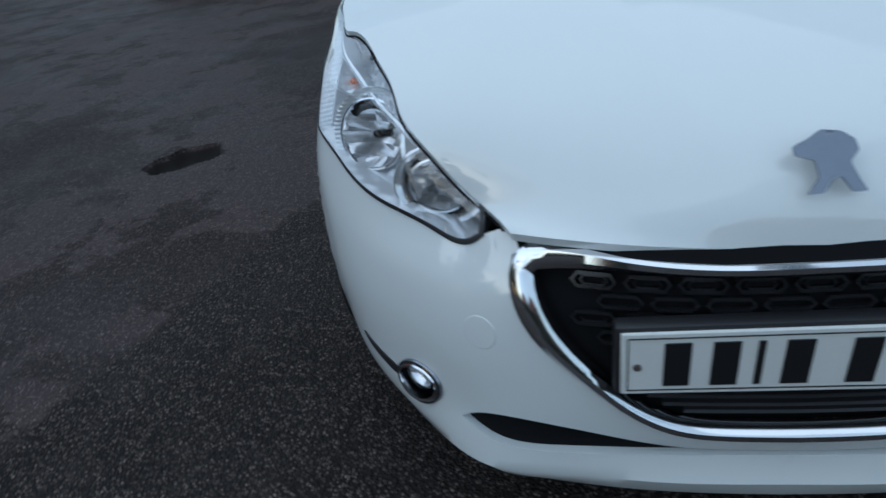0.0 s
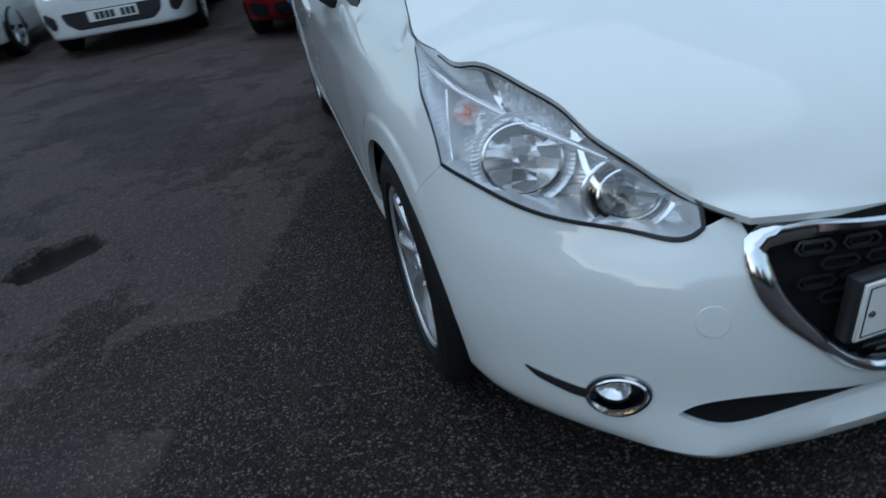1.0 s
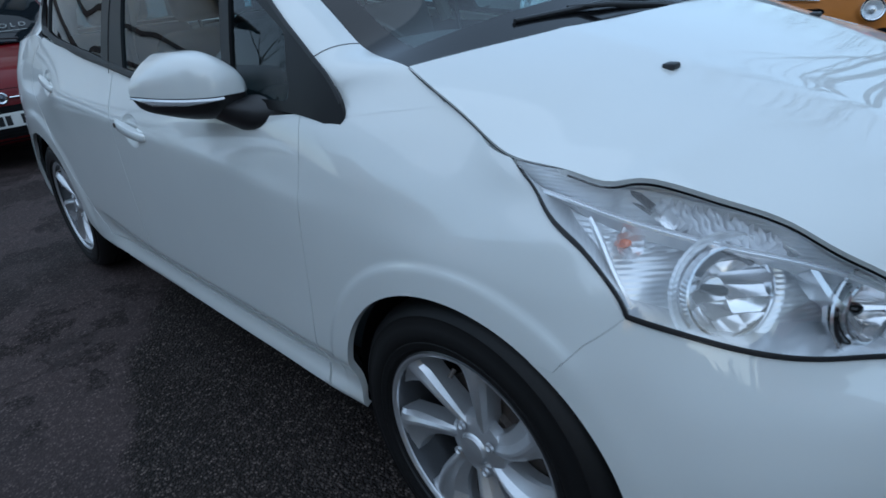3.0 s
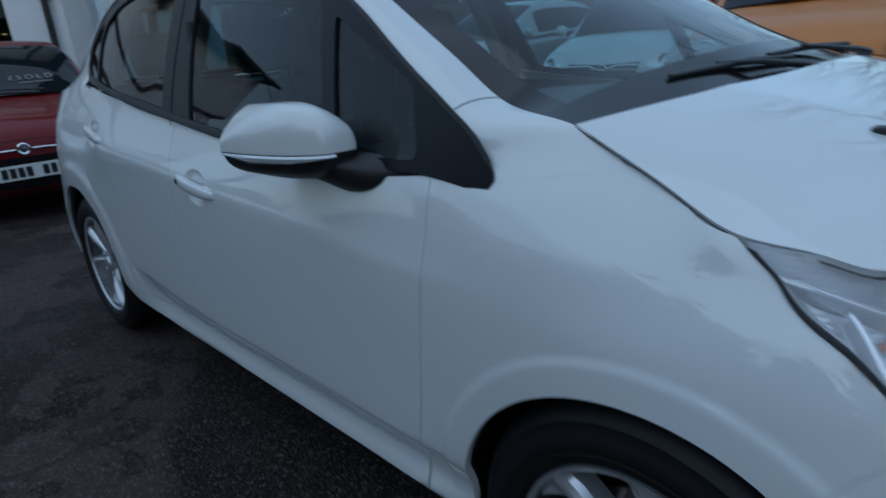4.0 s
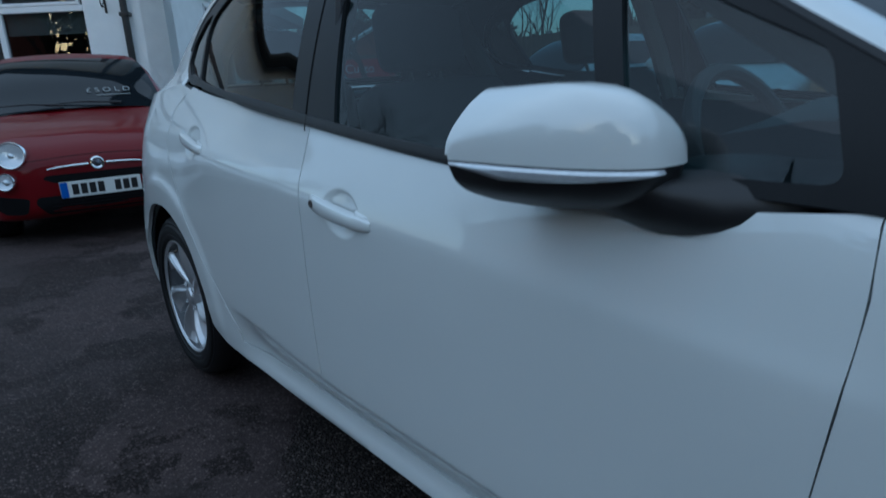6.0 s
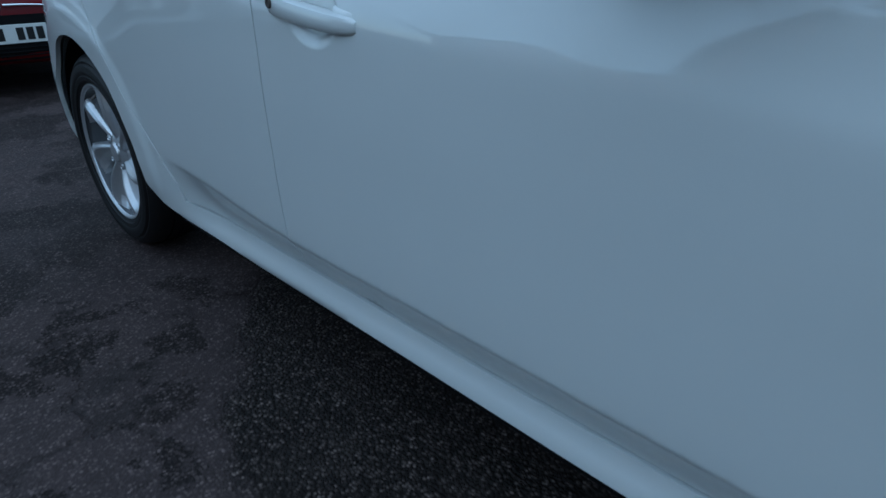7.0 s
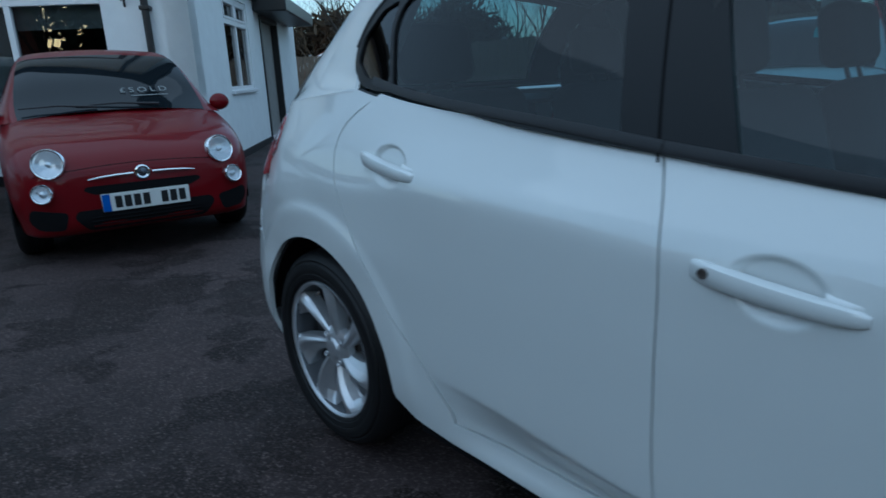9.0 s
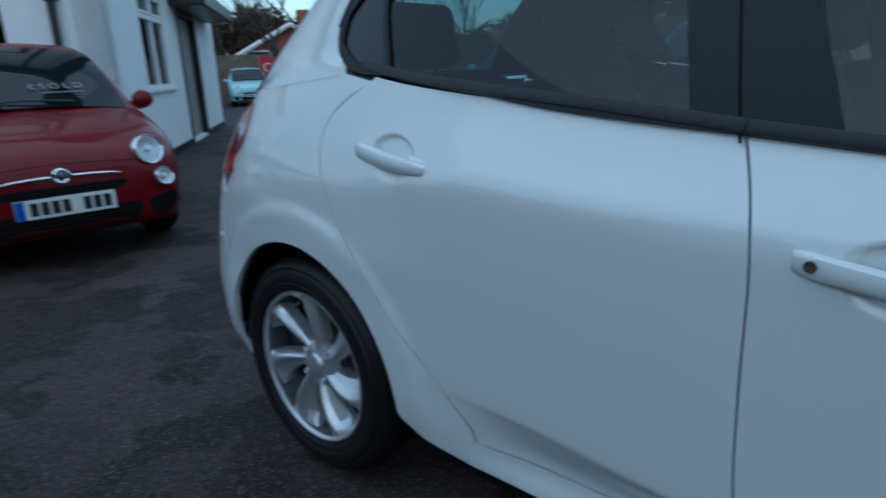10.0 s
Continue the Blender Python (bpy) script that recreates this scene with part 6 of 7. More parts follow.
def upper_body(rows, n=40):
    """The cabin as a sheet from one belt over the roof to the other: rows y, belt half width, belt height, roof half width, roof edge height, roof centre height."""
    R = np.array(rows, float)
    q = np.linspace(R[0, 0], R[-1, 0], n)
    V = np.stack([pchip(R[:, 0], R[:, k], q) for k in range(1, 6)], -1)
    sec = []
    for y, (wb, zb, wr, ze, zc) in zip(q, V):
        side = [(wb + (wr - wb) * t + 0.02 * math.sin(t * math.pi) * (ze - zb), zb + (ze - zb) * t) for t in np.linspace(0, 1, 11)]
        top = [(wr * (1 - t), ze + (zc - ze) * math.sin(t * math.pi / 2)**0.8) for t in np.linspace(0, 1, 11)][1:]
        h = side + top
        sec.append([(-a, y, b) for a, b in h] + [(a, y, b) for a, b in h[::-1][1:]])
    return smooth_loop(np.array(sec), 2)


def parked_car(name, label, paint, m, low, top, belt_front, screen_rows, details, wheels, detail=True):
    """A complete car, nose towards -y at its own origin, set down at the pose m."""
    car = tagged(new(name), label, "car")
    v, f = lower_body(low)
    shell = part("body", v, f, paint, car, sharp=60)
    tree = BVHTree.FromPolygons([Vector(map(float, p)) for p in v], [tuple(map(int, q)) for q in f])

    def on_nose(x, z):
        hit = tree.ray_cast(Vector((x, -3, z)), Vector((0, 1, 0)))
        return hit[0] if hit[0] else Vector((x, 0.1, z))

    def face(uv):
        return np.array([tuple(on_nose(a, b)) for a, b in uv])
    G = upper_body(top)
    n = len(G)
    part("roof", *joined(grid_piece(G)), paint, car, sharp=60)
    a, b = screen_rows
    i0, i1 = int(a * (n - 1)), int(b * (n - 1))
    dz = np.array((0, -0.004, 0.006))
    part("windscreen", *grid_piece(G[i0:i1 + 1, 10:31] + dz), DARKPANE if not detail else GLASS_DARK, car, "dark windscreen")
    for sl, ox in ((slice(1, 9), -0.006), (slice(32, 40), 0.006)):
        k0, k1 = int((b - 0.02) * (n - 1)), int(0.86 * (n - 1))
        part("side_window", *grid_piece(G[k0:k1 + 1, sl] + (ox, 0, 0)), GLASS_DARK, car)
    for fn in details:
        fn(car, face, on_nose, paint)
    for wy, ww, wr in wheels:
        for sx in (-1, 1):
            w = wheel(car, sx * (ww - 0.01), wy, wr, -sx, 10, rim_r=wr * 0.68, tyre_r=wr + 0.002, spokes=7)
            # dark disc laid on the uncut flank, painting the arch opening's shade
            arch_d = lathe(((-0.004, wr + 0.055), (-0.001, wr + 0.06), (0.004, wr + 0.055), (0.002, 0.05)), 40, radians(-8), radians(188))
            arch_m = moved(arch_d, Matrix.Translation((-(ww - 0.016), wy, wr)))
            part("arch_shade", *(arch_m if sx < 0 else flipped(arch_m)), DARK, car)
    for sx in (-1, 1):
        bx, by, bz = belt_front
        shell_m = lathe([(-0.078 * math.cos(q), 0.058 * math.sin(q)) for q in np.linspace(0, math.pi, 12)], 24)
        mir = part("door_mirror", *moved(shell_m, Matrix.Translation((sx * (bx + 0.105), by, bz)) @ Matrix.Diagonal((1, 0.8, 1.15, 1))), paint, car, "body-coloured door mirror")
        part("mirror_stalk", *tube([(sx * (bx - 0.02), by + 0.02, bz - 0.07), (sx * (bx + 0.06), by + 0.01, bz - 0.03)], (0.028, 0.02), 8), BLACK, mir)
    car.matrix_basis = m
    return car


GLASS_DARK = plain("dark_reflecting_glass", (0.010, 0.013, 0.016), 0.03, vary=0.1, spec=0.24)


def nose_patch(face, outline, lift, depth, step=0.05):
    """A piece that lies on the nose; its parameters are x and z."""
    return skin(face, ccw(outline), step=step, depth=depth, lift=lift, out=1)


def round_lamp(car, face, on_nose, x, z, r, name, label):
    c = on_nose(x, z)
    n = (Vector((x * 0.55, -1.0, 0.22))).normalized()
    mm = Matrix.Translation(c + n * (0.012 + 0.35 * r * r)) @ n.to_track_quat("X", "Z").to_matrix().to_4x4()
    lamp = part(name, *moved(lathe(((-0.01, r + 0.014), (0.022, r + 0.012), (0.030, r + 0.006), (0.026, r), (0.0, r - 0.002)), 36), mm), CHROME, car, label)
    part("lamp_bowl", *moved(lathe([(0.018, r - 0.001)] + [(0.018 - 0.013 * (1 - (q / 6)**2), (r - 0.004) * q / 6) for q in range(6, -1, -1)], 32), mm), CLEARLENS, lamp)
    part("bulb", *moved(lathe(((0.0, 0.016), (0.02, 0.016), (0.026, 0.0)), 14), mm), CLEARLENS, lamp)
    part("lamp_glass", *moved(lathe([(0.026 + 0.016 * (1 - (q / 6)**2), (r + 0.002) * q / 6) for q in range(6, -1, -1)], 32), mm), LENS, lamp)


def plate_on(car, on_nose, z, blue=True, bars=7, x0=0.0):
    y = min(on_nose(x0 - 0.2, z).y, on_nose(x0, z).y, on_nose(x0 + 0.2, z).y) - 0.012
    p = part("number_plate", *box(x0 - 0.26, x0 + 0.26, y - 0.006, y + 0.03, z - 0.0555, z + 0.0555, 0.002, 1), PLATE, car, "white number plate with black characters")
    if blue:
        part("plate_band", *box(x0 - 0.258, x0 - 0.212, y - 0.0085, y - 0.005, z - 0.054, z + 0.054), PLATEBLUE, p)
    xs = np.linspace(-0.165, 0.215, bars + 1)
    for i, x in enumerate(xs):
        if i == 4:
            continue
        part("plate_bar", *box(x0 + x - 0.02, x0 + x + 0.02, y - 0.0085, y - 0.005, z - 0.037, z + 0.037), INK, p)


def small_hatch_nose(car, face, on_nose, paint):
    """Round lamps, chrome bar with a round badge, plate and low intakes."""
    for sx in (-1, 1):
        round_lamp(car, face, on_nose, sx * 0.496, 0.645, 0.081, "headlight", "round chrome-ringed headlight")
        round_lamp(car, face, on_nose, sx * 0.556, 0.475, 0.049, "driving_lamp", "small round driving lamp")
        vent = rounded(np.array([(sx * 0.445, 0.350), (sx * 0.64, 0.385), (sx * 0.66, 0.31), (sx * 0.61, 0.250), (sx * 0.475, 0.242)]), 0.03)
        part("bumper_vent", *nose_patch(face, vent, 0.004, 0.006, 0.04), DARK, car)
        bar = [(sx * x, on_nose(sx * x, z).y - 0.012, z) for x, z in ((0.055, 0.553), (0.15, 0.552), (0.25, 0.546), (0.315, 0.538))]
        part("chrome_bar", *tube(bar, (0.010, 0.009, 0.008, 0.004), 8), CHROME, car)
    c = on_nose(0, 0.555)
    badge = part("badge", *moved(lathe(((0.0, 0.046), (0.010, 0.046), (0.015, 0.038), (0.011, 0.028)), 28), Matrix.Translation(c) @ pose(0, 0, 0, 0, 0, -90)), CHROME, car, "plain round badge")
    part("badge_face", *moved(lathe(((0.009, 0.030), (0.012, 0.0)), 24), Matrix.Translation(c) @ pose(0, 0, 0, 0, 0, -90)), BADGE, badge)
    slot = rounded(np.array([(-0.33, 0.496), (0.33, 0.496), (0.35, 0.474), (0.28, 0.440), (-0.28, 0.440), (-0.35, 0.474)]), 0.018)
    part("upper_slot", *nose_patch(face, slot, 0.003, 0.004), DARK, car)
    intake = rounded(np.array([(-0.40, 0.352), (0.40, 0.352), (0.42, 0.31), (0.35, 0.222), (-0.35, 0.222), (-0.42, 0.31)]), 0.03)
    gr = part("lower_intake", *nose_patch(face, intake, 0.004, 0.006), DARK, car)
    for z in (0.255, 0.278, 0.301):
        part("intake_bar", *tube([(x, on_nose(x, z).y - 0.008, z) for x in np.linspace(-0.33, 0.33, 9)], 0.004, 6), DARK, gr)
    plate_on(car, on_nose, 0.385)
    part("bonnet_line", *tube([(x, on_nose(x, z).y - 0.0005, z) for x, z in [(t, 0.600 - 0.12 * abs(t)**2 + 0.02) for t in np.linspace(-0.60, 0.60, 25)]], 0.002, 6), DARK, car)
    # wipers at the foot of the screen
    for x0, x1 in ((0.30, -0.25), (-0.12, -0.60)):
        part("wiper", *tube([(x0, 0.872, 0.948), ((x0 + x1) / 2, 0.890, 0.968), (x1, 0.915, 0.958)], (0.010, 0.007, 0.005), 6), BLACK, car)


low_small = ((0, 0.444, 0.27, 0.47, 0.575), (0.02, 0.54, 0.235, 0.5, 0.625), (0.07, 0.632, 0.2, 0.54, 0.68), (0.15, 0.69, 0.185, 0.585, 0.728), (0.28, 0.733, 0.18, 0.635, 0.785), (0.45, 0.751, 0.18, 0.69, 0.826), (0.7, 0.764, 0.19, 0.75, 0.8755), (0.95, 0.767, 0.2, 0.8, 0.92), (1.4, 0.768, 0.2, 0.83, 0.9379), (2.4, 0.767, 0.2, 0.85, 0.9543), (2.95, 0.756, 0.2, 0.85, 0.9478), (3.3, 0.723, 0.22, 0.83, 0.92), (3.47, 0.652, 0.25, 0.78, 0.86), (3.546, 0.491, 0.32, 0.66, 0.76))
top_small = ((0.86, 0.738, 0.86, 0.64, 0.875, 0.917), (1, 0.742, 0.88, 0.645, 0.9479, 1.0029), (1.3, 0.745, 0.9, 0.612, 1.150, 1.1977), (1.55, 0.748, 0.91, 0.570, 1.284, 1.318), (1.8, 0.75, 0.92, 0.540, 1.348, 1.382), (2.2, 0.75, 0.93, 0.525, 1.360, 1.398), (2.7, 0.745, 0.935, 0.52, 1.318, 1.365), (3.1, 0.725, 0.925, 0.56, 1.15, 1.19), (3.42, 0.67, 0.875, 0.58, 0.87, 0.89))


STICKER = plain("grey_white_sticker", (0.24, 0.255, 0.25), 0.5, vary=0.1)


def sold_card(car, face, on_nose, paint):
    cv = bpy.data.curves.new("price_text", "FONT")
    cv.body, cv.size, cv.extrude, cv.space_character = "\u00a3SOLD", 0.084, 0.001, 1.5
    cv.materials.append(STICKER)
    ob = new("windscreen_lettering", cv)
    ob.parent = car
    ob.matrix_local = Matrix.Translation((0.062, 1.030, 1.038)) @ pose(0, 0, 0, 36, 0, 0)
    ob["label"] = "white stick-on lettering"
    part("windscreen_lettering_bar", *moved(box(0, 0.26, -0.008, 0.0, 0, 0.001), Matrix.Translation((0.135, 1.000, 1.014)) @ pose(0, 0, 0, 36, 0, 0)), STICKER, car)


red_car = parked_car("city_car", "small glossy red city car with round headlights", RED, Matrix.Translation((-0.486, 6.062, 0)) @ pose(0, 0, 0, 0, 0, -8.5), low_small, top_small, (0.685, 1.05, 0.93), (0.02, 0.30), (small_hatch_nose, sold_card), ((0.69, 0.758, 0.29), (2.99, 0.758, 0.29)))
aqua_car = parked_car("city_car", "pale aqua city car parked by a fence", AQUA, Matrix.Translation((11.35, 22.9, 0)) @ pose(0, 0, 0, 0, 0, -27), low_small, top_small, (0.70, 1.05, 0.93), (0.02, 0.30), (small_hatch_nose,), ((0.69, 0.758, 0.29), (2.99, 0.758, 0.29)))

low_mid = ((0.0, 0.50, 0.24, 0.52, 0.64), (0.02, 0.60, 0.215, 0.56, 0.685), (0.08, 0.70, 0.20, 0.60, 0.735), (0.18, 0.775, 0.19, 0.65, 0.79), (0.35, 0.825, 0.19, 0.71, 0.85), (0.6, 0.85, 0.19, 0.77, 0.92), (0.95, 0.862, 0.20, 0.83, 1.0), (1.4, 0.865, 0.20, 0.86, 1.01), (2.6, 0.865, 0.20, 0.89, 1.03), (3.3, 0.85, 0.20, 0.89, 1.03), (3.75, 0.80, 0.22, 0.86, 0.99), (3.95, 0.72, 0.25, 0.80, 0.93), (4.03, 0.58, 0.32, 0.70, 0.83))
top_mid = ((0.88, 0.81, 0.93, 0.69, 0.965, 1.0), (1.05, 0.818, 0.95, 0.69, 1.06, 1.105), (1.4, 0.825, 0.97, 0.66, 1.28, 1.33), (1.75, 0.828, 0.985, 0.62, 1.43, 1.475), (2.1, 0.83, 0.995, 0.60, 1.48, 1.53), (2.7, 0.83, 1.005, 0.59, 1.48, 1.535), (3.3, 0.82, 1.01, 0.58, 1.42, 1.47), (3.65, 0.80, 1.0, 0.62, 1.22, 1.26), (3.92, 0.74, 0.95, 0.66, 0.99, 1.01))


def hatch_nose(car, face, on_nose, paint):
    """Swept lamps, a chrome-barred grille with a plain badge, a dark lower intake and plate."""
    for sx in (-1, 1):
        lamp = rounded(np.array([(sx * 0.44, 0.66), (sx * 0.56, 0.745), (sx * 0.74, 0.80), (sx * 0.775, 0.74), (sx * 0.72, 0.655), (sx * 0.58, 0.615)]), 0.035)
        hd = part("headlight", *nose_patch(face, lamp, 0.006, 0.010, 0.03), SATIN, car, "large clear headlight")
        c = on_nose(sx * 0.62, 0.70)
        n = Vector((sx * 0.4, -1.0, 0.35)).normalized()
        part("lamp_bowl", *moved(lathe(((0.004, 0.066), (0.010, 0.064), (0.002, 0.05), (-0.004, 0.02), (-0.004, 0.0)), 28), Matrix.Translation(c + n * 0.012) @ n.to_track_quat("X", "Z").to_matrix().to_4x4()), CHROME, hd)
        pod = rounded(np.array([(sx * 0.60, 0.44), (sx * 0.72, 0.50), (sx * 0.745, 0.40), (sx * 0.66, 0.31), (sx * 0.60, 0.34)]), 0.03)
        part("fog_pod", *nose_patch(face, pod, 0.005, 0.006, 0.03), BLACK, car)
    gr = rounded(np.array([(-0.40, 0.70), (-0.12, 0.685), (0.12, 0.685), (0.40, 0.70), (0.36, 0.60), (0.14, 0.56), (-0.14, 0.56), (-0.36, 0.60)]), 0.025)
    g = part("grille", *nose_patch(face, gr, 0.004, 0.006), BLACK, car)
    part("chrome_bar", *tube([(x, on_nose(x, 0.672 - 0.03 * (1 - abs(x) / 0.4)**3).y - 0.012, 0.672 - 0.05 * max(0, 1 - abs(x) / 0.16)) for x in np.linspace(-0.39, 0.39, 33)], 0.013, 8), CHROME, g)
    c = on_nose(0, 0.64)
    part("badge", *moved(lathe(((0.0, 0.055), (0.018, 0.055), (0.024, 0.046), (0.016, 0.040), (0.016, 0.0)), 28), Matrix.Translation(c) @ pose(0, 0, 0, 0, 0, -90)), CHROME, car, "plain round badge")
    inn = rounded(np.array([(-0.53, 0.47), (0.53, 0.47), (0.50, 0.36), (0.40, 0.285), (-0.40, 0.285), (-0.50, 0.36)]), 0.04)
    part("lower_intake", *nose_patch(face, inn, 0.005, 0.006), BLACK, car)
    plate_on(car, on_nose, 0.405, blue=False)


white_hatch = parked_car("hatchback", "white hatchback with a dark lower intake", WHITE, Matrix.Translation((-2.56, 7.42, 0)) @ pose(0, 0, 0, 0, 0, -3), low_mid, top_mid, (0.86, 1.2, 1.02), (0.02, 0.30), (hatch_nose,), ((0.80, 0.855, 0.31), (3.3, 0.855, 0.31)))
white_hatch_two = copy_thing(white_hatch, Matrix.Translation((-4.80, 7.95, 0)) @ pose(0, 0, 0, 0, 0, -2))


def sale_card(car, face, on_nose, paint):
    part("price_card", *moved(box(-0.17, 0.17, -0.09, 0.09, 0, 0.004), Matrix.Translation((0.24, 1.37, 1.325)) @ pose(0, 0, 0, 36, 0, 0)), CARD, car, "teal price card in the screen")


CARD = plain("teal_card", (0.05, 0.30, 0.30), 0.5, vary=0.1)
white_mpv = parked_car("family_car", "white family car with a chrome-barred grille", WHITE, Matrix.Translation((4.50, 4.18, 0)) @ pose(0, 0, 0, 0, 0, -78), low_mid, top_mid, (0.86, 1.2, 1.04), (0.02, 0.30), (hatch_nose, sale_card), ((0.80, 0.855, 0.31), (3.3, 0.855, 0.31)))
ochre_car = parked_car("ochre_car", "tall ochre yellow car with round headlights", OCHRE, Matrix.Translation((3.59, 2.01, 0.0)) @ pose(0, 0, 0, 0, 0, -80) @ Matrix.Scale(1.27, 4), low_small, top_small, (0.77, 1.05, 0.93), (0.02, 0.30), (small_hatch_nose,), ((0.69, 0.758, 0.29), (2.99, 0.758, 0.29)))
silver_car = parked_car("family_car", "silver car parked beside the fence", SILVER, Matrix.Translation((5.2, 7.6, 0.0)) @ pose(0, 0, 0, 0, 0, -90), low_mid, top_mid, (0.86, 1.2, 1.04), (0.02, 0.30), (hatch_nose,), ((0.80, 0.855, 0.31), (3.3, 0.855, 0.31)))
for c in (white_mpv, ochre_car, silver_car):
    c["group"] = "cars along the fence"

# ---- building ----
RENDER = plain("white_render", (0.80, 0.82, 0.82), 0.85, grain=0.5, scale=120, vary=0.06)
UPVC = plain("white_window_plastic", (0.80, 0.81, 0.82), 0.3, vary=0.02)
BROWN = plain("brown_timber", (0.055, 0.038, 0.034), 0.6, grain=0.2, scale=60, vary=0.2)
PIPE = plain("black_pipe", (0.014, 0.014, 0.015), 0.4, vary=0.15)
BLIND = plain("grey_blind", (0.46, 0.49, 0.47), 0.9, grain=0.2, scale=300, vary=0.05)
# dark colour stands for the unlit inside behind the panes
ROOM = plain("room_shade", (0.05, 0.05, 0.05), 0.9, vary=0.2)
SIGN = plain("grey_sign_board", (0.46, 0.50, 0.52), 0.45, vary=0.06)
SIGNPALE = plain("pale_sign_lettering", (0.66, 0.70, 0.71), 0.5, vary=0.05)
SLATE = plain("dark_roof_tile", (0.06, 0.05, 0.05), 0.7, grain=0.4, scale=40, vary=0.25)
BRICK = plain("red_brick", (0.26, 0.085, 0.055), 0.85, grain=0.4, scale=60, vary=0.3)
TILE_RED = plain("red_roof_tile", (0.20, 0.07, 0.05), 0.8, grain=0.4, scale=30, vary=0.3)
DOORGREY = plain("weathered_shutter", (0.28, 0.27, 0.25), 0.7, grain=0.3, scale=50, vary=0.2)
WOOD = plain("grey_brown_fence", (0.15, 0.115, 0.085), 0.85, grain=0.5, scale=50, vary=0.3)
BANNER = plain("red_banner", (0.45, 0.015, 0.025), 0.5, vary=0.05)
CONCRETE = plain("concrete", (0.30, 0.29, 0.28), 0.85, grain=0.4, scale=80, vary=0.15)

SITE = Matrix.Translation((1.155, 9.23, 0)) @ pose(0, 0, 0, 0, 0, 180 - 37) @ Matrix.Diagonal((1, -1, 1, 1))
# in the building's own plan: u along the front wall from the corner, v along the side wall, z up


def site(piece):
    v, f = piece
    return [tuple(SITE @ Vector(p)) for p in v], [tuple(reversed(q)) for q in f]


def wall_boxes(along, length, height, thick, holes):
    """A wall as one closed mesh with rectangular openings (a0, a1, z0, z1) through it."""
    xs = sorted({0.0, length, *[h[0] for h in holes], *[h[1] for h in holes]})
    zs = sorted({0.0, height, *[h[2] for h in holes], *[h[3] for h in holes]})
    solid = {(i, k): not any(h[0] <= xs[i] < h[1] and h[2] <= zs[k] < h[3] for h in holes) for i in range(len(xs) - 1) for k in range(len(zs) - 1)}
    ids, vs, fs = {}, [], []

    def vid(i, k, d):
        if (i, k, d) not in ids:
            ids[(i, k, d)] = len(vs)
            vs.append((xs[i], thick * d, zs[k]) if along == "u" else (thick * d, xs[i], zs[k]))
        return ids[(i, k, d)]
    for (i, k), s_ in solid.items():
        if not s_:
            continue
        fs.append((vid(i, k, 0), vid(i + 1, k, 0), vid(i + 1, k + 1, 0), vid(i, k + 1, 0)))
        fs.append((vid(i, k + 1, 1), vid(i + 1, k + 1, 1), vid(i + 1, k, 1), vid(i, k, 1)))
        for (p, q), (a0, c0), (a1, c1) in (((i, k - 1), (i, k), (i + 1, k)), ((i + 1, k), (i + 1, k), (i + 1, k + 1)), ((i, k + 1), (i + 1, k + 1), (i, k + 1)), ((i - 1, k), (i, k + 1), (i, k))):
            if not solid.get((p, q), False):
                fs.append((vid(a0, c0, 0), vid(a0, c0, 1), vid(a1, c1, 1), vid(a1, c1, 0)))
    return vs, fs


house = tagged(new("garage_building"), "white rendered garage office with brown beams", "building")
FW, SW = (0.90, 3.02, 0.86, 2.32), (1.52, 3.02, 0.95, 2.22)
part("front_wall", *site(wall_boxes("u", 9.0, 5.2, 0.28, [FW, (3.9, 6.0, 0.86, 2.32)])), RENDER, house, "white rendered wall", smooth=False)
part("side_wall", *site(wall_boxes("v", 7.9, 5.2, 0.28, [SW, (4.0, 5.55, 0.05, 2.10), (3.15, 3.70, 3.12, 4.2)])), RENDER, house, "white rendered side wall", smooth=False)
part("back_wall", *site(joined(box(0.28, 9.0, 7.6, 7.9, 0, 5.2), box(8.7, 9.0, 0.28, 7.6, 0, 5.2))), RENDER, house, smooth=False)
part("plinth", *site(joined(box(0, 9.0, -0.02, 0.0, 0.0, 0.12), box(-0.02, 0.0, 0, 3.98, 0.0, 0.10), box(-0.02, 0.0, 5.57, 7.9, 0.0, 0.10))), PIPE, house, "black painted plinth", smooth=False)
# floor, back and ceiling sheets, coloured dark for the room's shade
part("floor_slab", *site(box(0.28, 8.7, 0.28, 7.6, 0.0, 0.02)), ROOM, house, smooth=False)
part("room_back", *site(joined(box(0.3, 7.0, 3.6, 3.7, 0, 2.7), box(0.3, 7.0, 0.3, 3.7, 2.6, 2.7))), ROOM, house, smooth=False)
roof_v = [(-0.35, -0.35, 5.15), (9.3, -0.35, 5.15), (9.3, 8.25, 5.15), (-0.35, 8.25, 5.15), (2.8, 3.9, 7.4), (6.4, 3.9, 7.4)]
part("roof", *site((roof_v, [(0, 1, 5, 4), (1, 2, 5), (2, 3, 4, 5), (3, 0, 4), (3, 2, 1, 0)])), SLATE, house, smooth=False)
part("gutter", *site(joined(tube([(-0.40, -0.40, 5.12), (-0.40, 8.3, 5.12)], 0.06, 8), tube([(-0.40, -0.40, 5.12), (9.3, -0.40, 5.12)], 0.06, 8))), PIPE, house)
part("beam", *site(box(0.60, 9.0, -0.035, 0.0, 2.42, 2.54)), BROWN, house, "brown timber beam", smooth=False)
part("beam", *site(box(0.60, 0.69, -0.032, 0.0, 2.54, 3.30)), BROWN, house, smooth=False)
part("beam", *site(box(0.60, 9.0, -0.035, 0.0, 3.30, 3.42)), BROWN, house, smooth=False)


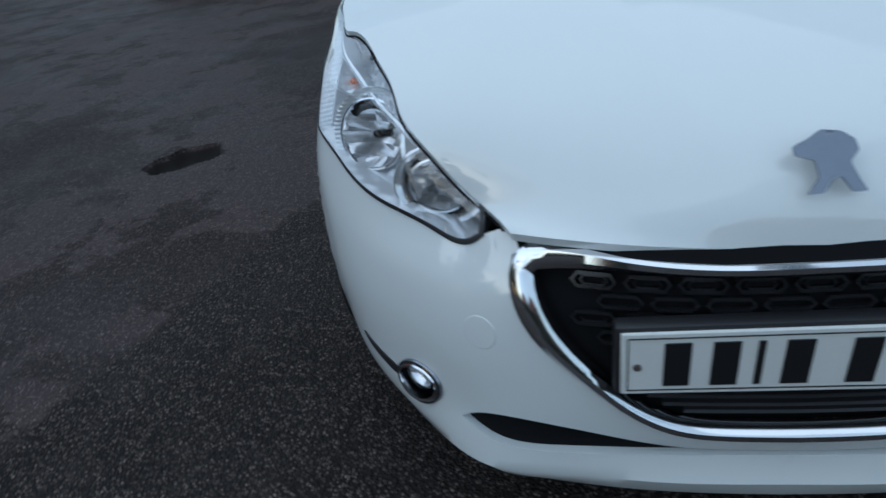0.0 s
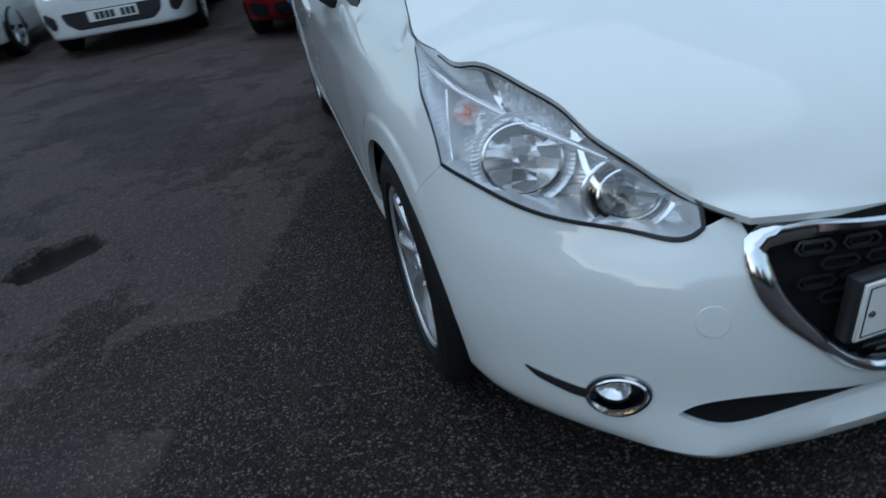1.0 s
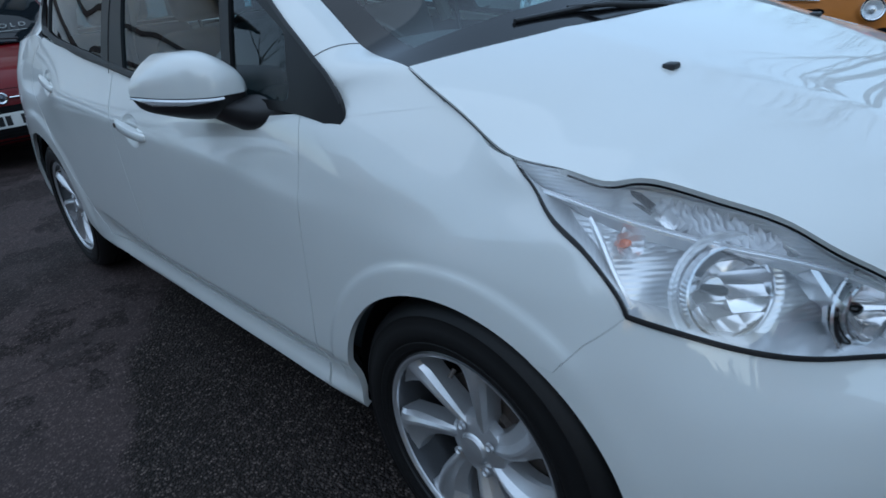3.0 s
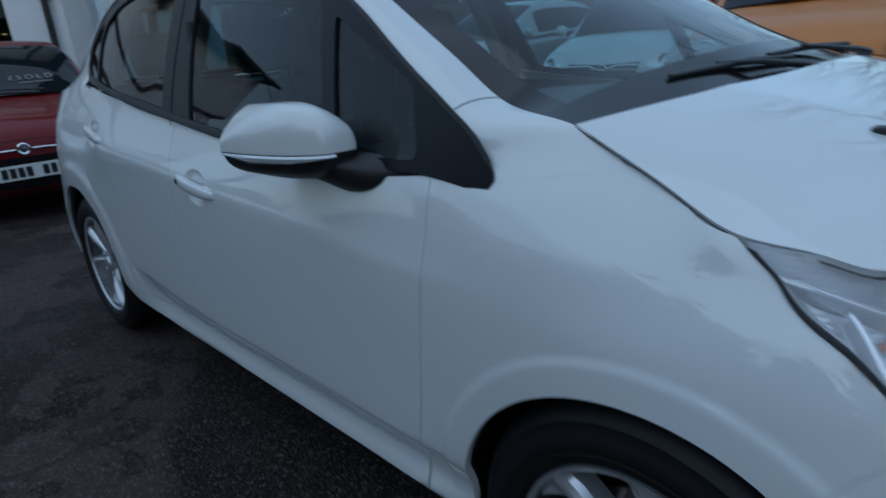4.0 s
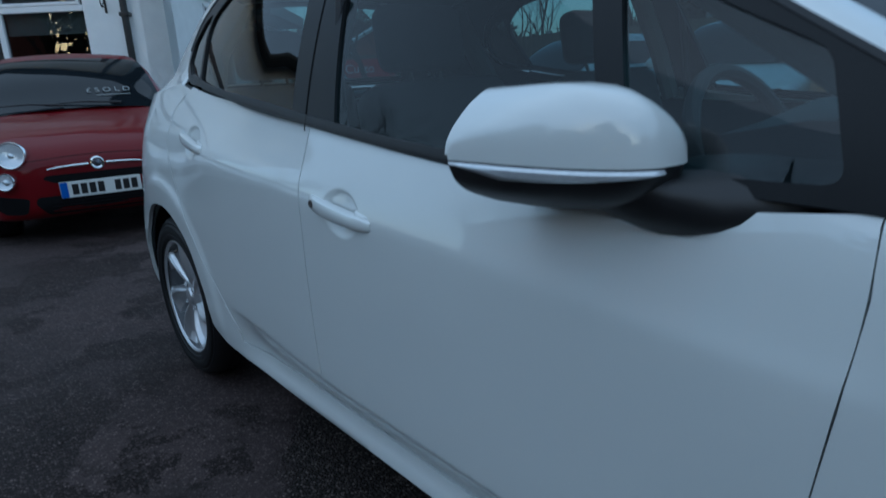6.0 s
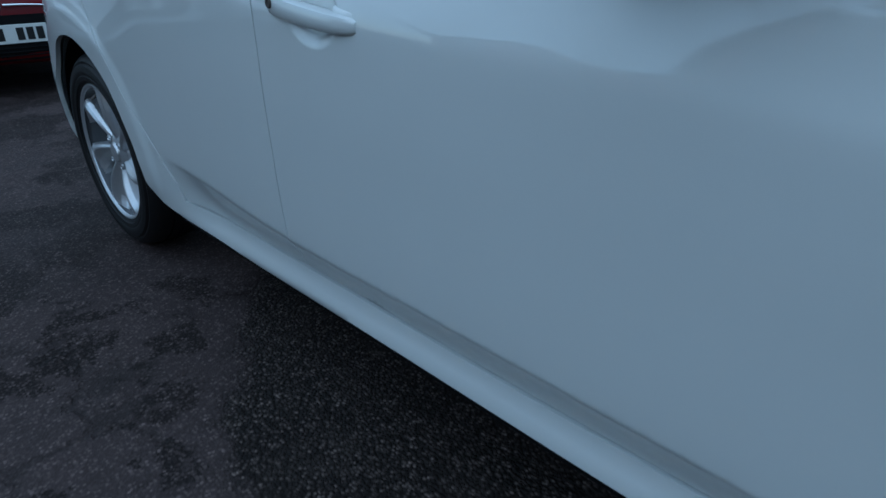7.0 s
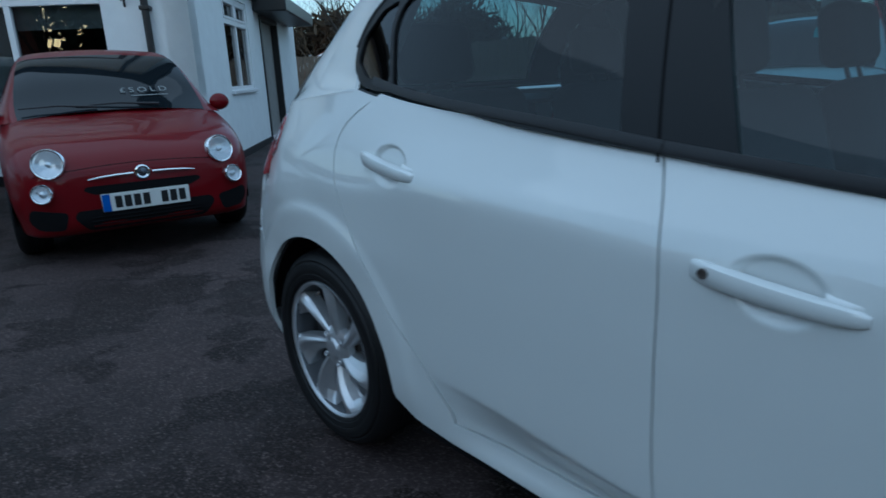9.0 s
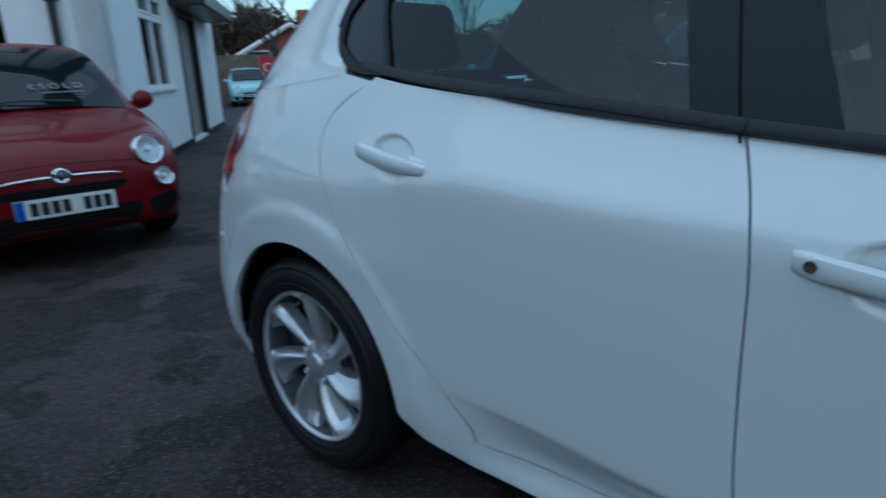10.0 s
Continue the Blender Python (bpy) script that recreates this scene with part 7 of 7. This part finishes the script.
def casement(wall, a0, a1, z0, z1, mull, trans, blinds):
    """A plastic window: frame, mullion, transom, panes and blinds, set in the wall."""
    def bx(p0, p1, d0, d1, q0, q1):
        return site(box(p0, p1, d0, d1, q0, q1, 0.006, 1) if wall == "u" else box(d0, d1, p0, p1, q0, q1, 0.006, 1))
    t = 0.055
    win = part("window", *joined(bx(a0, a1, 0.02, 0.09, z0, z0 + t), bx(a0, a1, 0.02, 0.09, z1 - t, z1), bx(a0, a0 + t, 0.02, 0.09, z0 + t, z1 - t), bx(a1 - t, a1, 0.02, 0.09, z0 + t, z1 - t)), UPVC, house, "white plastic window", smooth=False)
    part("window_sill", *bx(a0 - 0.05, a1 + 0.05, -0.05, 0.06, z0 - 0.05, z0 + 0.003), UPVC, win, smooth=False)
    part("transom", *bx(a0 + t, a1 - t, 0.015, 0.085, trans - 0.035, trans + 0.035), UPVC, win, smooth=False)
    cuts = [a0 + t, *mull, a1 - t]
    for m_ in mull:
        part("mullion", *bx(m_ - 0.035, m_ + 0.035, 0.017, 0.087, z0 + t, z1 - t), UPVC, win, smooth=False)
    for p, q in zip(cuts, cuts[1:]):
        for r, s_ in ((z0 + t, trans), (trans, z1 - t)):
            part("pane", *bx(p, q, 0.052, 0.056, r, s_), HOUSEPANE, win, smooth=False)
        sash = joined(bx(p + 0.03, q - 0.03, 0.008, 0.05, trans + 0.035, trans + 0.075), bx(p + 0.03, q - 0.03, 0.008, 0.05, z1 - t - 0.04, z1 - t), bx(p + 0.03, p + 0.07, 0.008, 0.05, trans + 0.075, z1 - t - 0.04), bx(q - 0.07, q - 0.03, 0.008, 0.05, trans + 0.075, z1 - t - 0.04))
        part("top_sash", *sash, UPVC, win, smooth=False)
    for p, q, r, s_ in blinds:
        part("roller_blind", *bx(p, q, 0.13, 0.135, r, s_), BLIND, win, smooth=False)
    return win


casement("u", *FW, (1.95,), 2.0, ((1.0, 1.93, 1.72, 2.2), (1.97, 2.98, 1.02, 2.2)))
casement("u", 3.9, 6.0, 0.86, 2.32, (4.95,), 2.0, ((3.95, 5.95, 1.3, 2.2),))
casement("v", *SW, (2.27,), 1.88, ((1.6, 2.95, 1.9, 2.1),))
casement("v", 3.15, 3.70, 3.12, 4.2, (3.42,), 3.9, ((3.2, 3.65, 3.15, 4.1),))
part("side_door", *site(box(0.10, 0.15, 4.0, 5.55, 0.05, 2.10)), DOORGREY, house, "weathered grey door in a black frame", smooth=False)
part("door_frame", *site(joined(box(-0.02, 0.10, 3.92, 4.02, 0, 2.15), box(-0.02, 0.10, 5.53, 5.63, 0, 2.15), box(-0.02, 0.10, 4.02, 5.53, 2.08, 2.16))), PIPE, house, smooth=False)
part("canopy", *site(box(-0.55, 0.0, 3.5, 7.1, 2.16, 2.40, 0.02, 1)), PIPE, house, "dark boxed canopy over the door", smooth=False)
sign = part("sign_board", *site(joined(box(-0.07, 0.0, 1.12, 6.15, 2.36, 3.02), )), SIGN, house, "faded grey sign board", smooth=False)
part("sign_edge", *site(joined(box(-0.09, 0.0, 1.10, 6.17, 3.02, 3.05), box(-0.085, 0.0, 1.10, 1.12, 2.36, 3.02), box(-0.09, 0.0, 1.10, 6.17, 2.33, 2.36))), PIPE, sign, smooth=False)
for a, b, z0, z1 in ((1.75, 2.7, 2.80, 2.90), (1.75, 2.6, 2.62, 2.69), (3.25, 5.9, 2.62, 2.86)):
    n = max(3, int((b - a) / 0.22))
    for k in range(n):
        x = a + (b - a) * k / n
        part("sign_bar", *site(box(-0.078, -0.069, x, x + (b - a) / n * 0.72, z0, z1)), SIGNPALE, sign, smooth=False)
part("air_vent", *site(joined(*[box(-0.02, 0.0, 0.62, 0.74, 2.36 + 0.028 * k, 2.378 + 0.028 * k) for k in range(6)])), DOORGREY, house, smooth=False)
part("downpipe", *site(joined(tube([(0.44, -0.075, 0.05), (0.44, -0.075, 5.0), (0.44, -0.3, 5.12)], 0.040, 12), *[box(0.385, 0.495, -0.12, 0.0, z, z + 0.05, 0.01, 1) for z in (1.87, 3.6, 0.3)])), PIPE, house, "black cast downpipe with brackets")
hook = joined(box(0.665, 0.69, -0.012, 0.0, 1.92, 2.17, 0.003, 1), tube([(0.678, -0.01, 2.0), (0.678, -0.09, 1.98), (0.678, -0.12, 2.02), (0.678, -0.12, 2.06)], 0.008, 6), tube([(0.678, -0.01, 2.1), (0.678, -0.04, 2.04), (0.678, -0.09, 1.98)], 0.006, 6))
part("wall_hook", *site(hook), PIPE, house, "black iron basket hook")

part("cable", *tube([(4.9, 14.1, 5.05), (5.9, 14.1, 3.70), (7.2, 14.1, 1.98), (8.65, 14.1, 0.0)], 0.014, 6), PIPE, house, "thin black cable from the eaves")

# ---- fence, banners, posts along the far side ----


def fence_run(p0, p1, h, n_slats=None):
    """Boarded fence between two points: posts, rails and boards."""
    a, b = Vector((*p0, 0)), Vector((*p1, 0))
    d = b - a
    L_ = d.length
    m = Matrix.Translation(a) @ pose(0, 0, 0, 0, 0, math.degrees(math.atan2(d.y, d.x)))
    fen = tagged(new("board_fence"), "weathered grey-brown boarded fence", "fence")
    k = int(L_ / 0.15)
    rnd = random.Random(5)
    boards = {}
    for i in range(k):
        hh = h - 0.02 * rnd.random()
        ob = part("board", *moved(box(0.0, 0.142, -0.01, 0.012, 0.05, hh, 0.003, 1), m @ Matrix.Translation((i * 0.15, 0.004 * (i % 2), 0))), WOOD, fen, smooth=False)
    for i in range(int(L_ / 1.8) + 1):
        part("post", *moved(box(-0.05, 0.05, 0.012, 0.11, 0, h + 0.05, 0.005, 1), m @ Matrix.Translation((i * 1.8, 0, 0))), CONCRETE, fen, smooth=False)
    return fen


fence_run((9.4, 14.0), (9.4, -6.0), 1.75)
fence_run((7.0, 27.5), (24.0, 19.5), 1.9)


def banner(m, w, h, text, size):
    b = tagged(part("banner", *box(-w / 2, w / 2, -0.004, 0.004, -h / 2, h / 2), BANNER, smooth=False), "red banner with white lettering", "banner")
    b.matrix_basis = m
    cv = bpy.data.curves.new("banner_text", "FONT")
    cv.body, cv.size, cv.extrude, cv.align_y = text, size, 0.001, "CENTER"
    cv.materials.append(PLATE)
    t = new("lettering", cv)
    t.parent = b
    t.matrix_local = Matrix.Translation((-w / 2 + 0.12, -0.006, 0)) @ pose(0, 0, 0, 90, 0, 0)
    for x in (-w / 2, w / 2):
        part("banner_pole", *tube([(x, 0.02, h / 2 + 0.05), (x, 0.02, -m.translation.z)], 0.025, 8), CONCRETE, b)
    return b


banner(Matrix.Translation((8.80, 3.15, 1.61)) @ pose(0, 0, 0, 0, 0, -90), 3.1, 0.94, "Service", 0.475)
banner(Matrix.Translation((13.85, 24.1, 1.35)) @ pose(0, 0, 0, 0, 0, -27), 2.2, 0.8, "Custo", 0.5)
gate_post = tagged(part("gate_pier", *box(11.2, 11.75, 5.75, 6.2, 0, 2.1, 0.02, 1), CONCRETE, smooth=False), "grey concrete gate pier", "pier")

# ---- trees: bare winter crowns ----
BARK = plain("bark", (0.045, 0.036, 0.028), 0.9, grain=0.6, scale=40, vary=0.3)


def bare_tree(name, label, x, y, height, seed, spread=0.45, levels=5):
    """Tapered trunk and limbs that fork into fine twigs."""
    rnd = random.Random(seed)
    vs, fs, tv, tf = [], [], [], []

    def limb(p, d, length, rad, level):
        n = 4 if level < 2 else 3
        pts, q, v = [p], p.copy(), d.normalized()
        for _ in range(n):
            v = (v + Vector((rnd.uniform(-1, 1), rnd.uniform(-1, 1), rnd.uniform(-0.4, 0.9))) * 0.16).normalized()
            q = q + v * length / n
            pts.append(q.copy())
        rads = [rad * (1 - 0.45 * i / n) for i in range(n + 1)]
        pv, pf = tube(pts, rads, 7 if level < 2 else (5 if level < 3 else 3))
        V_, F_ = (tv, tf) if level == 0 else (vs, fs)
        k = len(V_)
        V_.extend(pv)
        F_.extend([tuple(i + k for i in f_) for f_ in pf])
        if level >= levels:
            return
        kids = 5 if level == 0 else (4 if level < 3 else 3)
        for i in range(kids):
            at = rnd.uniform(0.45, 1.0) if i else 1.0
            j = min(n - 1, int(at * n))
            base = pts[j].lerp(pts[j + 1], at * n - j) if at < 1 else pts[-1]
            w = Vector((rnd.uniform(-1, 1), rnd.uniform(-1, 1), rnd.uniform(-0.1, 0.8)))
            limb(base, v + w * (spread * 1.7), length * rnd.uniform(0.58, 0.78), rads[-1] * rnd.uniform(0.55, 0.75), level + 1)
    limb(Vector((0, 0, -0.1)), Vector((0, 0, 1)), height * 0.36, height * 0.022, 0)
    tree = tagged(new(name), label, "tree")
    part("trunk", tv, tf, BARK, tree)
    part("crown", vs, fs, BARK, tree, "bare winter branches")
    tree.matrix_basis = Matrix.Translation((x, y, 0)) @ pose(0, 0, 0, 0, 0, seed * 67)
    return tree


protos = [bare_tree("bare_tree", "leafless tree with fine dark twigs", 18.5, 12.2, 7.5, 1), bare_tree("bare_tree", "leafless tree with fine dark twigs", 20.5, 36.0, 8.0, 2), bare_tree("bare_tree", "leafless tree with fine dark twigs", -19.0, 13.0, 8.5, 3)]
for k, (p, x, y, s, r) in enumerate(((0, 17.5, 8.5, 0.9, 40), (1, 16.0, 6.0, 0.7, 100), (0, 19.5, 5.0, 1.0, 170), (1, 25.0, 33.5, 1.0, 20), (2, 16.5, 38.0, 0.9, 200), (0, 29.0, 29.0, 1.1, 300), (2, 33.0, 24.0, 1.0, 80), (1, -11.0, 4.5, 0.8, 10), (0, -15.0, 15.0, 1.0, 210), (2, -16.0, -3.0, 0.9, 120), (1, 14.0, -9.0, 0.9, 60), (0, 8.0, -13.0, 1.0, 250), (2, 17.0, 2.0, 0.8, 330), (0, 11.8, 21.0, 0.8, 30), (1, 21.5, 20.5, 0.85, 75), (2, 24.0, 14.5, 1.15, 140), (0, -15.5, 32.0, 2.0, 110), (0, 11.8, 0.6, 1.5, 50), (1, 12.8, -3.8, 1.5, 190))):
    copy_thing(protos[p], Matrix.Translation((x, y, 0)) @ pose(0, 0, 0, 0, 0, r) @ Matrix.Scale(s, 4))


def hedge(name, label, x0, x1, y0, y1, h, seed, colour, long_=0.16, slim=0.16, many=260):
    """A dense bank: many small leaf-like blades, or thin twigs where slim is small, over an uneven body."""
    rnd = np.random.default_rng(seed)
    n = int(900 + (abs(x1 - x0) + abs(y1 - y0)) * many)
    vs, fs = [], []
    for i in range(n):
        t = rnd.random()
        top = h * (0.62 + 0.38 * math.sin(t * 19 + seed) * math.sin(t * 7.3) + 0.2 * rnd.random())
        c = np.array((x0 + (x1 - x0) * t + rnd.normal() * 0.5, y0 + (y1 - y0) * t + rnd.normal() * 0.5, abs(top) * rnd.random()**0.7))
        a, b = rnd.normal(size=3) * long_, rnd.normal(size=3) * slim
        k = len(vs)
        vs.extend([c - a, c + b, c + a, c - b])
        fs.append((k, k + 1, k + 2, k + 3))
    return tagged(part(name, vs, fs, colour, smooth=False), label, "shrubbery", kind="stuff")


SCRUB = plain("winter_scrub", (0.055, 0.042, 0.026), 0.9, vary=0.4)
LEAFY = plain("dark_evergreen", (0.030, 0.042, 0.022), 0.8, vary=0.4)
hedge("scrub_bank", "brown winter scrub behind the fence", 11.5, 14.0, 13.0, -8.0, 2.4, 3, SCRUB, 0.22, 0.022, 700)
hedge("scrub_bank", "brown winter scrub and bushes behind the houses", 8.0, 36.0, 38.0, 22.0, 4.6, 7, SCRUB, 0.34, 0.05, 520)
# unseen hedges, added to block the low sky and darken reflections
hedge("sky_block_hedge", "added evergreen hedge, out of view, that blocks low sky beside the yard", -10.5, -10.5, 4.5, -10.0, 5.4, 11, LEAFY)
hedge("sky_block_hedge", "added evergreen hedge, out of view, that blocks low sky along the street", -11.0, 16.0, -11.5, -12.5, 2.3, 13, LEAFY)


def cottage(name, label, m, w, d, h, ridge, wall_mat, roof_mat):
    """A gabled house: walls, pitched roof with eaves, barge boards, windows and a chimney."""
    hs = tagged(new(name), label, "house")
    x, y = w / 2, d / 2
    wv = [(-x, -y, 0), (x, -y, 0), (x, y, 0), (-x, y, 0), (-x, -y, h), (x, -y, h), (x, y, h), (-x, y, h), (0, -y, ridge), (0, y, ridge)]
    part("wall", wv, [(0, 1, 5, 8, 4), (1, 2, 6, 5), (2, 3, 7, 9, 6), (3, 0, 4, 7)], wall_mat, hs, smooth=False)
    e = 0.3
    slope = (ridge - h) / x
    for s in (-1, 1):
        rv = [(s * (x + e), -y - e, h - e * slope), (s * (x + e), y + e, h - e * slope), (0, y + e, ridge + 0.02), (0, -y - e, ridge + 0.02)]
        up = [(a, b, c + 0.12) for a, b, c in rv]
        fs = [(0, 1, 2, 3), (7, 6, 5, 4), (0, 4, 5, 1), (1, 5, 6, 2), (2, 6, 7, 3), (3, 7, 4, 0)]
        part("roof", rv + up, fs, roof_mat, hs, smooth=False)
        bb = [(s * (x + e), -y - e - 0.02, h - e * slope - 0.02), (0, -y - e - 0.02, ridge)]
        part("barge_board", *tube([(bb[0][0], bb[0][1], bb[0][2]), (bb[1][0], bb[1][1], bb[1][2])], 0.10, 4), UPVC, hs)
    for wx in (-w * 0.24, w * 0.24):
        for wz in ([1.0, 3.4] if h > 4 else [1.0]):
            win = part("window", *box(wx - 0.6, wx + 0.6, -y - 0.04, -y + 0.02, wz, wz + 1.2, 0.01, 1), UPVC, hs, smooth=False)
            part("pane", *box(wx - 0.52, wx + 0.52, -y - 0.055, -y - 0.03, wz + 0.08, wz + 1.12), GLASS_DARK, win, smooth=False)
    part("chimney", *box(x * 0.3, x * 0.3 + 0.6, 0.2, 0.9, h, ridge + 1.0, 0.02, 1), BRICK, hs, smooth=False)
    hs.matrix_basis = m
    return hs


cottage("brick_house", "low brick house with a red tiled roof", Matrix.Translation((18.5, 31.0, 0)) @ pose(0, 0, 0, 0, 0, -28), 6.5, 7.0, 1.6, 3.3, BRICK, TILE_RED)
cottage("brick_house", "red brick house across the yard", Matrix.Translation((-21.0, 6.0, 0)) @ pose(0, 0, 0, 0, 0, 90), 8.0, 8.0, 4.6, 7.0, BRICK, TILE_RED)
cottage("brick_house", "red brick house across the yard", Matrix.Translation((-24.0, 17.0, 0)) @ pose(0, 0, 0, 0, 0, 84), 8.0, 8.0, 4.6, 7.0, BRICK, TILE_RED)
cottage("brick_house", "red brick house across the street", Matrix.Translation((-6.0, -24.0, 0)) @ pose(0, 0, 0, 0, 0, 180), 9.0, 8.0, 4.8, 7.2, BRICK, SLATE)
cottage("brick_house", "red brick house across the street", Matrix.Translation((5.5, -24.5, 0)) @ pose(0, 0, 0, 0, 0, 180), 9.0, 8.0, 4.8, 7.2, BRICK, SLATE)
